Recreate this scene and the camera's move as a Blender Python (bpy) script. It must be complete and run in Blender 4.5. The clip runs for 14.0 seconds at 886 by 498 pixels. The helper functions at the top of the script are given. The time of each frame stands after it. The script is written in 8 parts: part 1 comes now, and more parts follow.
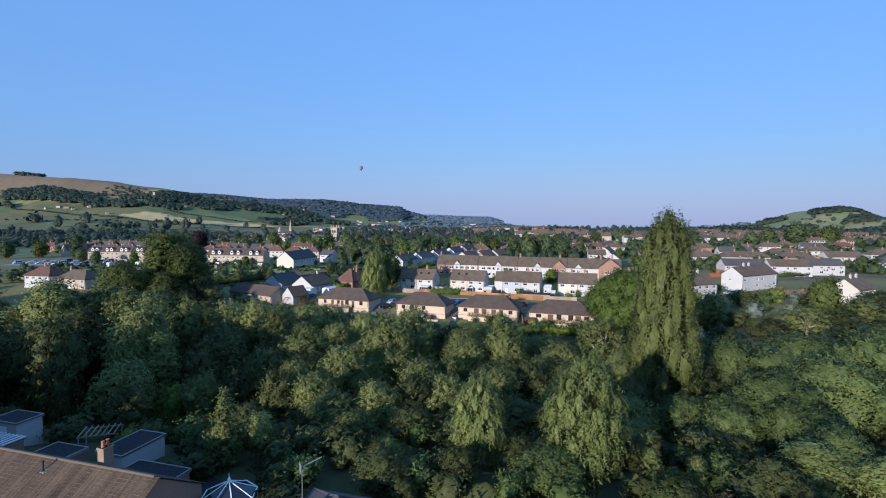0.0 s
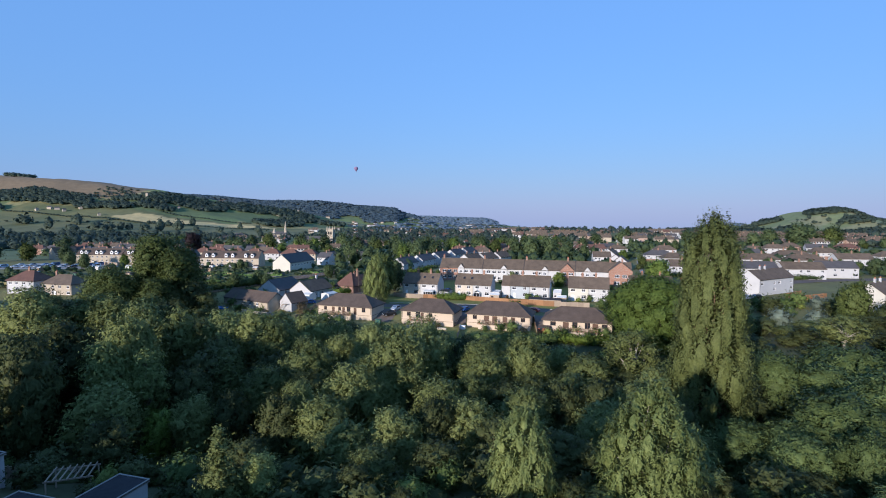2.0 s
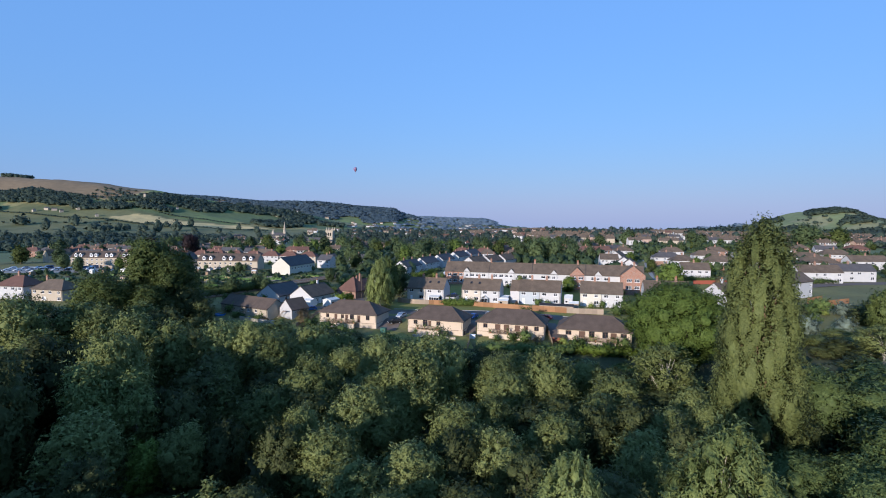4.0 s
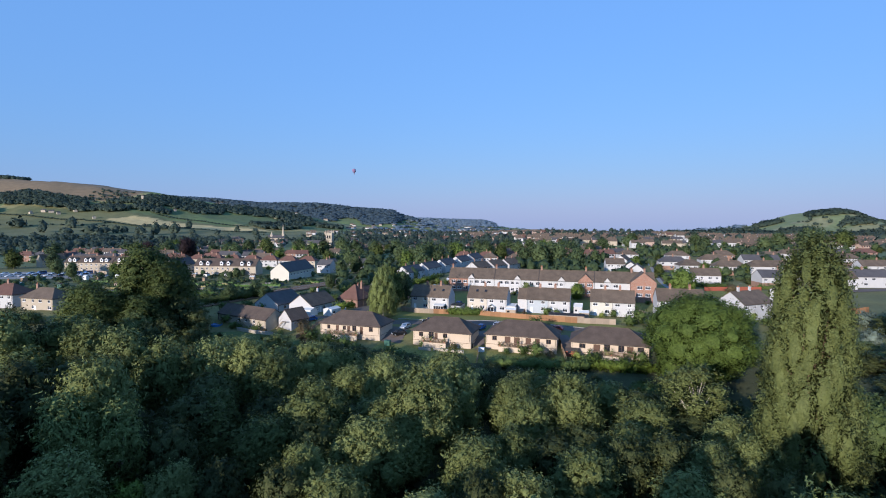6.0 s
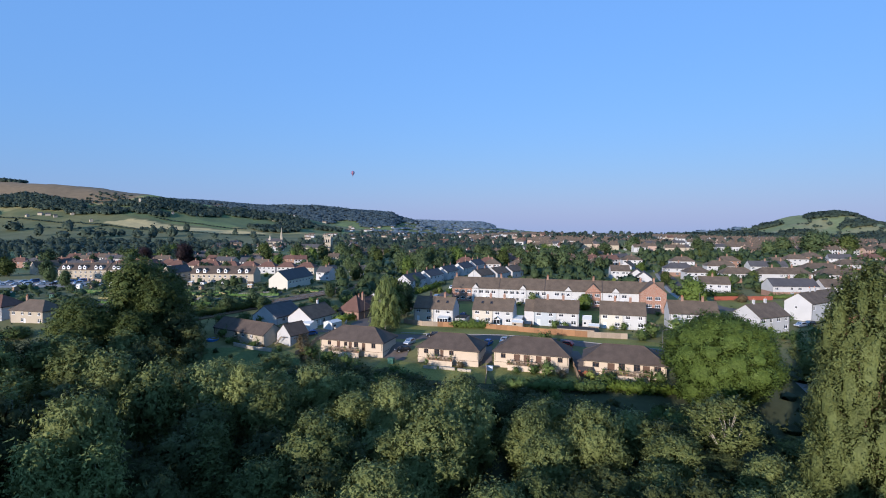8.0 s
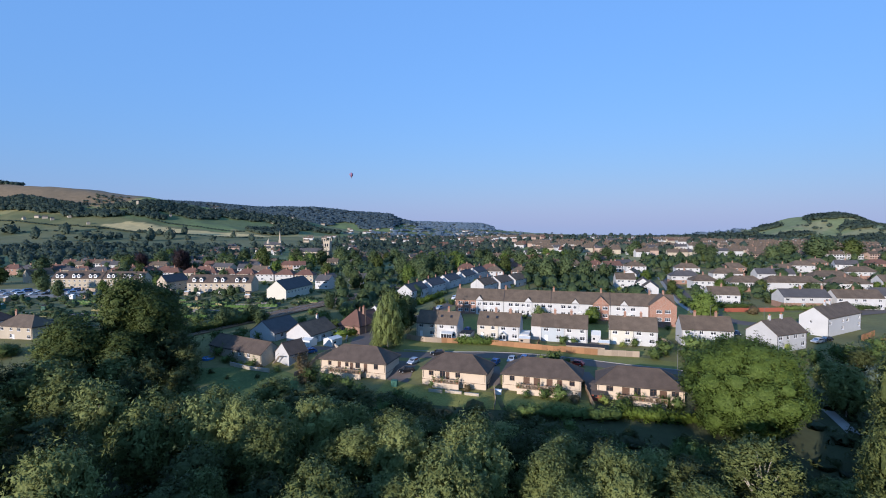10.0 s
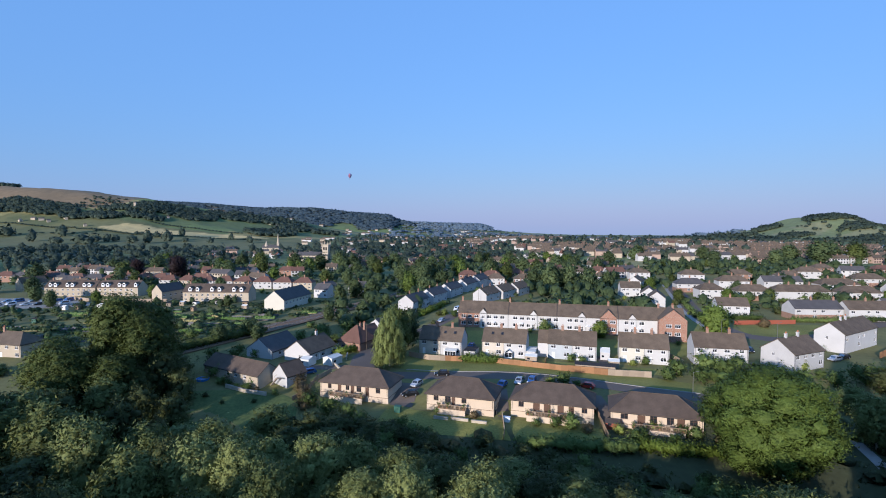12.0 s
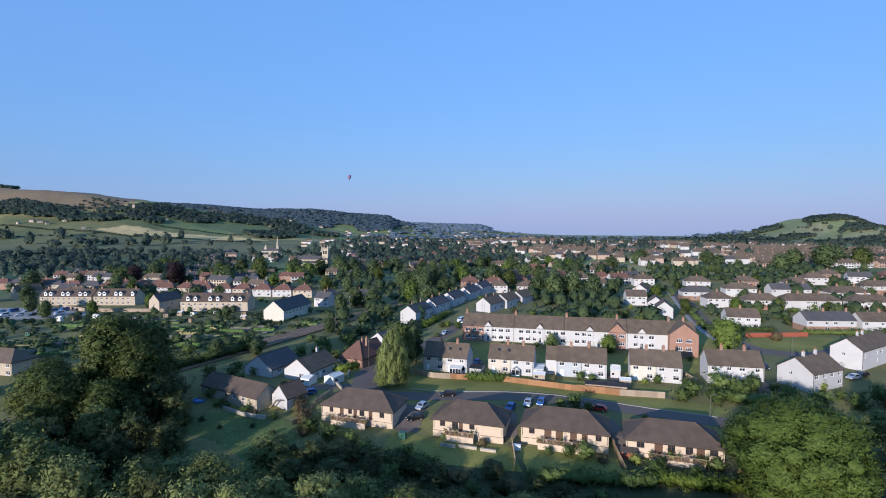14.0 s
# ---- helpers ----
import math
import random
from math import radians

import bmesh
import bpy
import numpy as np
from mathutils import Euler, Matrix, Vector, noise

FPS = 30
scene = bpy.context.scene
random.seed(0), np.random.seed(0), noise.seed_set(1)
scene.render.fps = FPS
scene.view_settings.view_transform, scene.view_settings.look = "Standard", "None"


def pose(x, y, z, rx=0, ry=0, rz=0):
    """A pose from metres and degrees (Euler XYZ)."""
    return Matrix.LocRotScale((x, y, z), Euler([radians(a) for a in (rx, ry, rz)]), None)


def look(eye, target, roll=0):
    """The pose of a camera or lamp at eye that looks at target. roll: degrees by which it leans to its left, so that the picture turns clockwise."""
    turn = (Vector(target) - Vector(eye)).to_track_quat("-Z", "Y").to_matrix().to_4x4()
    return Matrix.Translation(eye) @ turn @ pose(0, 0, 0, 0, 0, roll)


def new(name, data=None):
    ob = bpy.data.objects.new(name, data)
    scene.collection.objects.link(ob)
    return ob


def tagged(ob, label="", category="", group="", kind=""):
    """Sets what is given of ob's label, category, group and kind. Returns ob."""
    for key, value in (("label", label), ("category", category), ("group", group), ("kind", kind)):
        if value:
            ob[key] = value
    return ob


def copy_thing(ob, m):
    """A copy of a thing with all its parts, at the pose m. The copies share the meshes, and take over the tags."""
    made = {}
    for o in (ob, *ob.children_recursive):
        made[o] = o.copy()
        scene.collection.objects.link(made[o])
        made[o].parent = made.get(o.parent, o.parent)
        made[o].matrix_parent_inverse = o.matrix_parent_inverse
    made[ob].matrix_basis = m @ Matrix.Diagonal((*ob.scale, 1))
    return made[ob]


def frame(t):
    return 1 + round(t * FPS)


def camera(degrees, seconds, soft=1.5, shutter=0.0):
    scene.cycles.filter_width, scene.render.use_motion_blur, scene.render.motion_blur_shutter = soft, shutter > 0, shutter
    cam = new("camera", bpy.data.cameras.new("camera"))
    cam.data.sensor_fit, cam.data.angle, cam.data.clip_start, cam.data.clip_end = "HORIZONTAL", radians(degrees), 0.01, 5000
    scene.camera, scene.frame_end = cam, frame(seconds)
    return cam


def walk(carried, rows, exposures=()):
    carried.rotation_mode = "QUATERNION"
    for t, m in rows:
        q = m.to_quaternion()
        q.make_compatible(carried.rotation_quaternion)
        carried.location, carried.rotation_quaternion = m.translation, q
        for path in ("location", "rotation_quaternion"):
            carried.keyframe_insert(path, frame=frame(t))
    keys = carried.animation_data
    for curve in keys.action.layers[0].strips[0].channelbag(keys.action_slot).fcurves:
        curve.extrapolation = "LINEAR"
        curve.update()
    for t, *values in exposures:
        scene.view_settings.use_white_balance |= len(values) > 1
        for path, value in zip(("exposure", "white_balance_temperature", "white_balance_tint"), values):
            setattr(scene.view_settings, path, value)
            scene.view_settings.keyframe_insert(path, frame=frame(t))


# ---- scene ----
cam = camera(83.0, 14.0, soft=1.0)
PATH = [
    (0, look((2.279, 5.038, 29.222), (0.658, 104.835, 23.057), 0.38)),
    (0.5, look((1.128, 7.257, 29.276), (-0.045, 107.066, 23.210), 0.36)),
    (1, look((0.101, 9.423, 29.338), (-0.784, 109.238, 23.328), 0.35)),
    (1.5, look((-0.822, 11.526, 29.415), (-1.528, 111.345, 23.434), 0.34)),
    (2, look((-1.658, 13.560, 29.514), (-2.254, 113.380, 23.547), 0.32)),
    (2.5, look((-2.422, 15.522, 29.643), (-2.948, 115.343, 23.686), 0.31)),
    (3, look((-3.128, 17.409, 29.808), (-3.603, 117.231, 23.864), 0.30)),
    (4, look((-4.402, 20.971, 30.273), (-4.787, 120.796, 24.381), 0.27)),
    (5, look((-5.547, 24.280, 30.953), (-5.818, 124.112, 25.163), 0.24)),
    (5.5, look((-6.085, 25.857, 31.385), (-6.287, 125.693, 25.663), 0.22)),
    (6, look((-6.604, 27.393, 31.882), (-6.733, 127.233, 26.237), 0.21)),
    (6.5, look((-7.109, 28.896, 32.447), (-7.161, 128.741, 26.885), 0.19)),
    (7, look((-7.598, 30.375, 33.080), (-7.574, 130.225, 27.604), 0.17)),
    (7.5, look((-8.075, 31.838, 33.782), (-7.976, 131.692, 28.390), 0.16)),
    (8, look((-8.539, 33.291, 34.550), (-8.367, 133.150, 29.237), 0.14)),
    (9, look((-9.431, 36.194, 36.277), (-9.118, 136.059, 31.092), 0.10)),
    (10, look((-10.273, 39.112, 38.220), (-9.823, 138.981, 33.108), 0.06)),
    (10.5, look((-10.678, 40.577, 39.255), (-10.155, 140.446, 34.156), 0.04)),
    (11, look((-11.072, 42.041, 40.318), (-10.474, 141.909, 35.218), 0.02)),
    (11.5, look((-11.457, 43.494, 41.397), (-10.781, 143.361, 36.286), 0.00)),
    (12, look((-11.838, 44.927, 42.479), (-11.084, 144.793, 37.350), -0.02)),
    (12.5, look((-12.216, 46.324, 43.545), (-11.392, 146.188, 38.402), -0.04)),
    (13, look((-12.598, 47.664, 44.580), (-11.722, 147.528, 39.433), -0.07)),
    (13.5, look((-12.990, 48.924, 45.561), (-12.098, 148.789, 40.435), -0.09)),
    (14, look((-13.399, 50.075, 46.465), (-12.552, 149.943, 41.402), -0.11)),
]
walk(cam, PATH, [(0, 0.17, 6080, 16), (14, 0.17, 6080, 16)])

# ---- light ----
SUN_TO = Vector((-0.56, -0.83, 0.0)).normalized() * math.cos(radians(12.4)) + Vector((0, 0, math.sin(radians(12.4))))
sky_world = bpy.data.worlds.new("sky")
scene.world = sky_world
sky_world.use_nodes = True
_nt = sky_world.node_tree
_sky = _nt.nodes.new("ShaderNodeTexSky")
_sky.sky_type = "NISHITA"
_sky.sun_disc = False
_sky.sun_elevation = radians(12.4)
_sky.sun_rotation = radians(205)
_sky.altitude = 1800
_sky.air_density = 2.5
_sky.dust_density = 0.0
_sky.ozone_density = 6.0
_tint = _nt.nodes.new("ShaderNodeMix")
_tint.data_type, _tint.blend_type = "RGBA", "MULTIPLY"
_tint.inputs["Factor"].default_value = 1
_tint.inputs[7].default_value = (0.385, 0.408, 0.595, 1)
_glow = _nt.nodes.new("ShaderNodeMix")
_glow.data_type, _glow.blend_type = "RGBA", "ADD"
_glow.inputs["Factor"].default_value = 1
_glow.inputs[7].default_value = (0.88, 2.05, 4.05, 1)
_nt.links.new(_sky.outputs[0], _tint.inputs[6])
_nt.links.new(_tint.outputs[2], _glow.inputs[6])
_nt.links.new(_glow.outputs[2], _nt.nodes["Background"].inputs[0])
_nt.nodes["Background"].inputs[1].default_value = 0.127
sun = new("sun", bpy.data.lights.new("sun", "SUN"))
sun.data.energy = 5.0
sun.data.angle = radians(0.55)
sun.data.color = (1.0, 0.91, 0.80)
sun.matrix_world = look(SUN_TO * 200, (0, 0, 0))

# ---- materials ----
def mat(name, base, rough=0.8, var=0.25, grain=6.0, stain=0.35, bump=0.15, metal=0.0, island=0.0, tint=0.0, second=None, spec=0.3, coords="Object"):
    """A surface with grain, larger stains, and variation from piece to piece and thing to thing."""
    m = bpy.data.materials.new(name)
    m.use_nodes = True
    n, l = m.node_tree.nodes, m.node_tree.links
    bsdf = n["Principled BSDF"]
    bsdf.inputs["Roughness"].default_value = rough
    bsdf.inputs["Metallic"].default_value = metal
    bsdf.inputs["Specular IOR Level"].default_value = spec
    tc = n.new("ShaderNodeTexCoord")
    src = tc.outputs["Object"]
    if coords == "World":
        src = n.new("ShaderNodeNewGeometry").outputs["Position"]
    fine = n.new("ShaderNodeTexNoise")
    fine.inputs["Scale"].default_value = grain
    fine.inputs["Detail"].default_value = 4
    wide = n.new("ShaderNodeTexNoise")
    wide.inputs["Scale"].default_value = stain
    wide.inputs["Detail"].default_value = 3
    l.new(src, fine.inputs["Vector"])
    l.new(src, wide.inputs["Vector"])
    add = n.new("ShaderNodeMath")
    add.operation = "ADD"
    l.new(fine.outputs["Fac"], add.inputs[0])
    l.new(wide.outputs["Fac"], add.inputs[1])
    last = add.outputs[0]
    for amount, kind in ((island, "island"), (tint, "tint")):
        if amount:
            rnd = n.new("ShaderNodeNewGeometry").outputs["Random Per Island"] if kind == "island" else n.new("ShaderNodeObjectInfo").outputs["Random"]
            ma = n.new("ShaderNodeMath")
            ma.operation = "MULTIPLY_ADD"
            l.new(rnd, ma.inputs[0])
            ma.inputs[1].default_value = amount
            l.new(last, ma.inputs[2])
            sb = n.new("ShaderNodeMath")
            sb.operation = "SUBTRACT"
            l.new(ma.outputs[0], sb.inputs[0])
            sb.inputs[1].default_value = amount / 2
            last = sb.outputs[0]
    rng = n.new("ShaderNodeMapRange")
    rng.inputs["From Min"].default_value = 0.5
    rng.inputs["From Max"].default_value = 1.5
    l.new(last, rng.inputs["Value"])
    mix = n.new("ShaderNodeMix")
    mix.data_type = "RGBA"
    lo = [c * (1 - var) for c in base]
    hi = [min(1, c * (1 + var)) for c in (second or base)]
    mix.inputs[6].default_value = (*lo, 1)
    mix.inputs[7].default_value = (*hi, 1)
    l.new(rng.outputs[0], mix.inputs["Factor"])
    l.new(mix.outputs[2], bsdf.inputs["Base Color"])
    if bump:
        bp = n.new("ShaderNodeBump")
        bp.inputs["Strength"].default_value = bump
        bp.inputs["Distance"].default_value = 0.05
        l.new(fine.outputs["Fac"], bp.inputs["Height"])
        l.new(bp.outputs[0], bsdf.inputs["Normal"])
    return m


def tile_mat(name, base, course=0.17, var=0.3, across=0.0):
    """Roof tiles: courses run level, so their shadow lines follow the height; single tiles vary."""
    m = mat(name, base, 0.85, var, 9.0, 0.5, 0.0, tint=0.15)
    n, l = m.node_tree.nodes, m.node_tree.links
    tc = n.new("ShaderNodeTexCoord")
    sep = n.new("ShaderNodeSeparateXYZ")
    l.new(tc.outputs["Object"], sep.inputs[0])
    saw = n.new("ShaderNodeMath")
    saw.operation = "WRAP"
    l.new(sep.outputs["Z"], saw.inputs[0])
    saw.inputs[1].default_value = course
    saw.inputs[2].default_value = 0
    noise_t = n.new("ShaderNodeTexNoise")
    noise_t.inputs["Scale"].default_value = 14
    l.new(tc.outputs["Object"], noise_t.inputs["Vector"])
    s2 = n.new("ShaderNodeMath")
    s2.operation = "MULTIPLY_ADD"
    l.new(noise_t.outputs["Fac"], s2.inputs[0])
    s2.inputs[1].default_value = 0.10
    l.new(saw.outputs[0], s2.inputs[2])
    bp = n.new("ShaderNodeBump")
    bp.inputs["Strength"].default_value = 0.5
    bp.inputs["Distance"].default_value = 0.25
    bp.invert = True
    l.new(s2.outputs[0], bp.inputs["Height"])
    l.new(bp.outputs[0], n["Principled BSDF"].inputs["Normal"])
    return m


def leaf_mat(name, base, second, rough=0.6, fine=5.0, gaps=0.0):
    """Foliage: lets some light through; gaps break a spray into single small leaves with air between them."""
    m = mat(name, base, rough, 0.3, fine * 0.25, 0.25, 0.0, island=0.4, tint=0.6, second=second, spec=0.15)
    n, l = m.node_tree.nodes, m.node_tree.links
    bsdf, out = n["Principled BSDF"], n["Material Output"]
    bp = n.new("ShaderNodeBump")
    bp.inputs["Strength"].default_value = 0.35
    bp.inputs["Distance"].default_value = 1.2 / fine
    rough_n = n.new("ShaderNodeTexNoise")
    rough_n.inputs["Scale"].default_value = fine * 0.8
    l.new(n.new("ShaderNodeTexCoord").outputs["Object"], rough_n.inputs["Vector"])
    l.new(rough_n.outputs["Fac"], bp.inputs["Height"])
    l.new(bp.outputs[0], bsdf.inputs["Normal"])
    tr = n.new("ShaderNodeBsdfTranslucent")
    mix = n.new("ShaderNodeMixShader")
    mix.inputs[0].default_value = 0.2
    col = bsdf.inputs["Base Color"].links[0].from_socket
    l.new(col, tr.inputs["Color"])
    l.new(bsdf.outputs[0], mix.inputs[1])
    l.new(tr.outputs[0], mix.inputs[2])
    last = mix.outputs[0]
    if gaps:
        tc = n.new("ShaderNodeTexCoord")
        holes = n.new("ShaderNodeTexNoise")
        holes.inputs["Scale"].default_value = fine
        holes.inputs["Detail"].default_value = 1
        l.new(tc.outputs["Object"], holes.inputs["Vector"])
        cut = n.new("ShaderNodeMath")
        cut.operation = "GREATER_THAN"
        l.new(holes.outputs["Fac"], cut.inputs[0])
        cut.inputs[1].default_value = gaps
        clear = n.new("ShaderNodeBsdfTransparent")
        air = n.new("ShaderNodeMixShader")
        l.new(cut.outputs[0], air.inputs[0])
        l.new(clear.outputs[0], air.inputs[1])
        l.new(last, air.inputs[2])
        last = air.outputs[0]
    l.new(last, out.inputs["Surface"])
    return m


def brick_mat(name, base, mortar):
    m = mat(name, base, 0.85, 0.25, 12.0, 0.5, 0.1)
    n, l = m.node_tree.nodes, m.node_tree.links
    bsdf = n["Principled BSDF"]
    col = bsdf.inputs["Base Color"].links[0].from_socket
    tc = n.new("ShaderNodeTexCoord")
    mp = n.new("ShaderNodeMapping")
    mp.inputs["Rotation"].default_value = (radians(90), 0, 0)
    l.new(tc.outputs["Object"], mp.inputs["Vector"])
    br = n.new("ShaderNodeTexBrick")
    br.inputs["Scale"].default_value = 1.0
    br.inputs["Brick Width"].default_value = 0.225
    br.inputs["Row Height"].default_value = 0.075
    br.inputs["Mortar Size"].default_value = 0.01
    br.inputs["Mortar"].default_value = (*mortar, 1)
    l.new(mp.outputs[0], br.inputs["Vector"])
    l.new(col, br.inputs["Color1"])
    dark = n.new("ShaderNodeHueSaturation")
    dark.inputs["Value"].default_value = 0.8
    l.new(col, dark.inputs["Color"])
    l.new(dark.outputs[0], br.inputs["Color2"])
    l.new(br.outputs["Color"], bsdf.inputs["Base Color"])
    return m


M_WHITE = mat("white_render", (0.485, 0.475, 0.455), 0.85, 0.11, 5, 0.35, 0.1, tint=0.5)
M_CREAM = mat("cream_render", (0.56, 0.53, 0.44), 0.85, 0.07, 8, 0.5, 0.1)
M_PEACH = mat("buff_blockwork", (0.55, 0.44, 0.32), 0.85, 0.10, 9, 0.5, 0.15)
M_STONE = mat("limestone", (0.42, 0.355, 0.265), 0.9, 0.16, 7, 0.4, 0.2, tint=0.3)
M_GREYR = mat("grey_roughcast", (0.45, 0.44, 0.42), 0.9, 0.12, 8, 0.5, 0.2, tint=0.4)
M_BRICK = brick_mat("red_brick", (0.34, 0.150, 0.095), (0.34, 0.28, 0.22))
M_BRICKF = mat("red_brick_far", (0.29, 0.175, 0.125), 0.9, 0.18, 5, 0.5, 0.1, tint=0.4)
M_ROOF = tile_mat("brown_concrete_tiles", (0.098, 0.071, 0.053), var=0.45)
M_ROOF2 = tile_mat("brown_roof_tiles", (0.125, 0.092, 0.064), var=0.5)
M_SLATE = tile_mat("grey_slates", (0.085, 0.079, 0.078), 0.2)
M_RED = tile_mat("red_clay_tiles", (0.150, 0.078, 0.056))
M_TAN = tile_mat("lichened_clay_tiles", (0.30, 0.19, 0.11), 0.16, 0.45)
M_GLASS = mat("window_glass", (0.035, 0.04, 0.05), 0.06, 0.1, 2, 0.5, 0.0, spec=0.6)
M_GLASS.node_tree.nodes["Principled BSDF"].inputs["Transmission Weight"].default_value = 0.35
M_UPVC = mat("white_window_frame", (0.80, 0.80, 0.79), 0.4, 0.03, 5, 1, 0.0)
M_DARKWOOD = mat("brown_window_frame", (0.10, 0.055, 0.035), 0.6, 0.2, 20, 2, 0.1)
M_FASCIA = mat("dark_fascia", (0.07, 0.055, 0.045), 0.6, 0.1, 10, 2, 0.0)
M_GUTTER = mat("black_gutter", (0.03, 0.03, 0.032), 0.45, 0.1, 10, 2, 0.0)
M_POT = mat("terracotta_pot", (0.42, 0.17, 0.09), 0.8, 0.2, 20, 3, 0.1)
M_ASPHALT = mat("asphalt", (0.138, 0.110, 0.092), 0.9, 0.18, 3, 0.12, 0.1, coords="World")
M_PAVE = mat("concrete_paving", (0.30, 0.28, 0.25), 0.9, 0.15, 3, 0.3, 0.1, coords="World")
M_LAWN = mat("mown_grass", (0.148, 0.164, 0.030), 0.9, 0.4, 2.5, 0.10, 0.4, second=(0.225, 0.205, 0.055), coords="World")
M_FENCE = mat("orange_fence_boards", (0.29, 0.150, 0.070), 0.8, 0.25, 6, 0.4, 0.1, tint=0.7)
M_FENCE_O = mat("weathered_fence_boards", (0.33, 0.26, 0.19), 0.85, 0.25, 6, 0.4, 0.1, tint=0.7)
M_TIMBER = mat("deck_timber", (0.27, 0.19, 0.12), 0.8, 0.25, 8, 0.6, 0.1, tint=0.4)
M_BARK = mat("bark", (0.13, 0.10, 0.07), 0.95, 0.35, 5, 0.6, 0.4)
M_PALEBARK = mat("pale_bark", (0.38, 0.34, 0.27), 0.9, 0.3, 5, 0.6, 0.3)
M_REDBARK = mat("reddish_bark", (0.20, 0.125, 0.08), 0.95, 0.3, 5, 0.6, 0.3)
M_BALLAST = mat("railway_ballast", (0.20, 0.125, 0.075), 0.95, 0.25, 4, 0.2, 0.3, coords="World")
M_RAIL = mat("steel_rail", (0.35, 0.30, 0.26), 0.4, 0.15, 8, 1, 0.0, metal=0.8)
M_METAL = mat("galvanised_steel", (0.45, 0.46, 0.47), 0.45, 0.1, 10, 1, 0.0, metal=0.7)
M_FLAT = mat("grey_flat_roof", (0.040, 0.040, 0.043), 0.95, 0.3, 3, 0.3, 0.1, spec=0.1)
M_RUBBER = mat("tyre_rubber", (0.02, 0.02, 0.02), 0.8, 0.1, 10, 1, 0.0)
M_SHEDW = mat("pale_shed_sheet", (0.62, 0.62, 0.58), 0.6, 0.1, 6, 0.6, 0.0)

# ---- mesh builder ----
class Build:
    def __init__(self):
        self.v, self.f = [], []

    def quad(self, *pts):
        n = len(self.v)
        self.v += [tuple(p) for p in pts]
        self.f.append(tuple(range(n, n + len(pts))))
        return self

    def box(self, x0, y0, z0, x1, y1, z1):
        n = len(self.v)
        self.v += [(x, y, z) for z in (z0, z1) for x, y in ((x0, y0), (x1, y0), (x1, y1), (x0, y1))]
        self.f += [tuple(n + i for i in q) for q in ((3, 2, 1, 0), (4, 5, 6, 7), (0, 1, 5, 4), (1, 2, 6, 5), (2, 3, 7, 6), (3, 0, 4, 7))]
        return self

    def slab(self, pts, t):
        """A thick sheet: pts is its upper face, t how far the lower one lies below."""
        n, k = len(self.v), len(pts)
        self.v += [tuple(p) for p in pts] + [(p[0], p[1], p[2] - t) for p in pts]
        self.f += [tuple(range(n, n + k)), tuple(range(n + 2 * k - 1, n + k - 1, -1))]
        self.f += [(n + i, n + k + i, n + k + (i + 1) % k, n + (i + 1) % k) for i in range(k)]
        return self

    def tube(self, p, q, r0, r1, k=6, caps=True):
        p, q = Vector(p), Vector(q)
        d = (q - p).normalized()
        a = d.orthogonal().normalized()
        b = d.cross(a)
        n = len(self.v)
        for c, r in ((p, r0), (q, r1)):
            for i in range(k):
                w = 2 * math.pi * i / k
                self.v.append(tuple(c + (a * math.cos(w) + b * math.sin(w)) * r))
        self.f += [(n + i, n + (i + 1) % k, n + k + (i + 1) % k, n + k + i) for i in range(k)]
        if caps:
            self.f += [tuple(range(n + k - 1, n - 1, -1)), tuple(range(n + k, n + 2 * k))]
        return self

    def lathe(self, profile, k=10, at=(0, 0, 0)):
        n = len(self.v)
        for r, z in profile:
            for i in range(k):
                w = 2 * math.pi * i / k
                self.v.append((at[0] + r * math.cos(w), at[1] + r * math.sin(w), at[2] + z))
        for j in range(len(profile) - 1):
            self.f += [(n + j * k + i, n + j * k + (i + 1) % k, n + (j + 1) * k + (i + 1) % k, n + (j + 1) * k + i) for i in range(k)]
        self.f.append(tuple(range(n + (len(profile) - 1) * k, n + len(profile) * k)))
        return self

    def mesh(self, name, material, smooth=False):
        me = bpy.data.meshes.new(name)
        me.from_pydata(self.v, [], self.f)
        me.materials.append(material)
        if smooth:
            me.shade_smooth()
        return me


def part(name, b, material, parent, label="", m=None, smooth=False):
    """One mesh object under a thing or a part. b: a Build or a finished mesh."""
    me = b.mesh(name, material, smooth) if isinstance(b, Build) else b
    ob = new(name, me)
    ob.parent = parent
    if m is not None:
        ob.matrix_basis = m
    return tagged(ob, label)


def thing(name, m, label, category, group="", kind=""):
    ob = new(name)
    ob.empty_display_size = 0.3
    ob.matrix_basis = m
    return tagged(ob, label, category, group, kind)


def solid(name, b, material, label, category, m=None, kind="", group="", smooth=False):
    ob = new(name, b.mesh(name, material, smooth) if isinstance(b, Build) else b)
    if m is not None:
        ob.matrix_basis = m
    return tagged(ob, label, category, group, kind)


def step(a, b, v):
    u = min(1.0, max(0.0, (v - a) / (b - a)))
    return u * u * (3 - 2 * u)


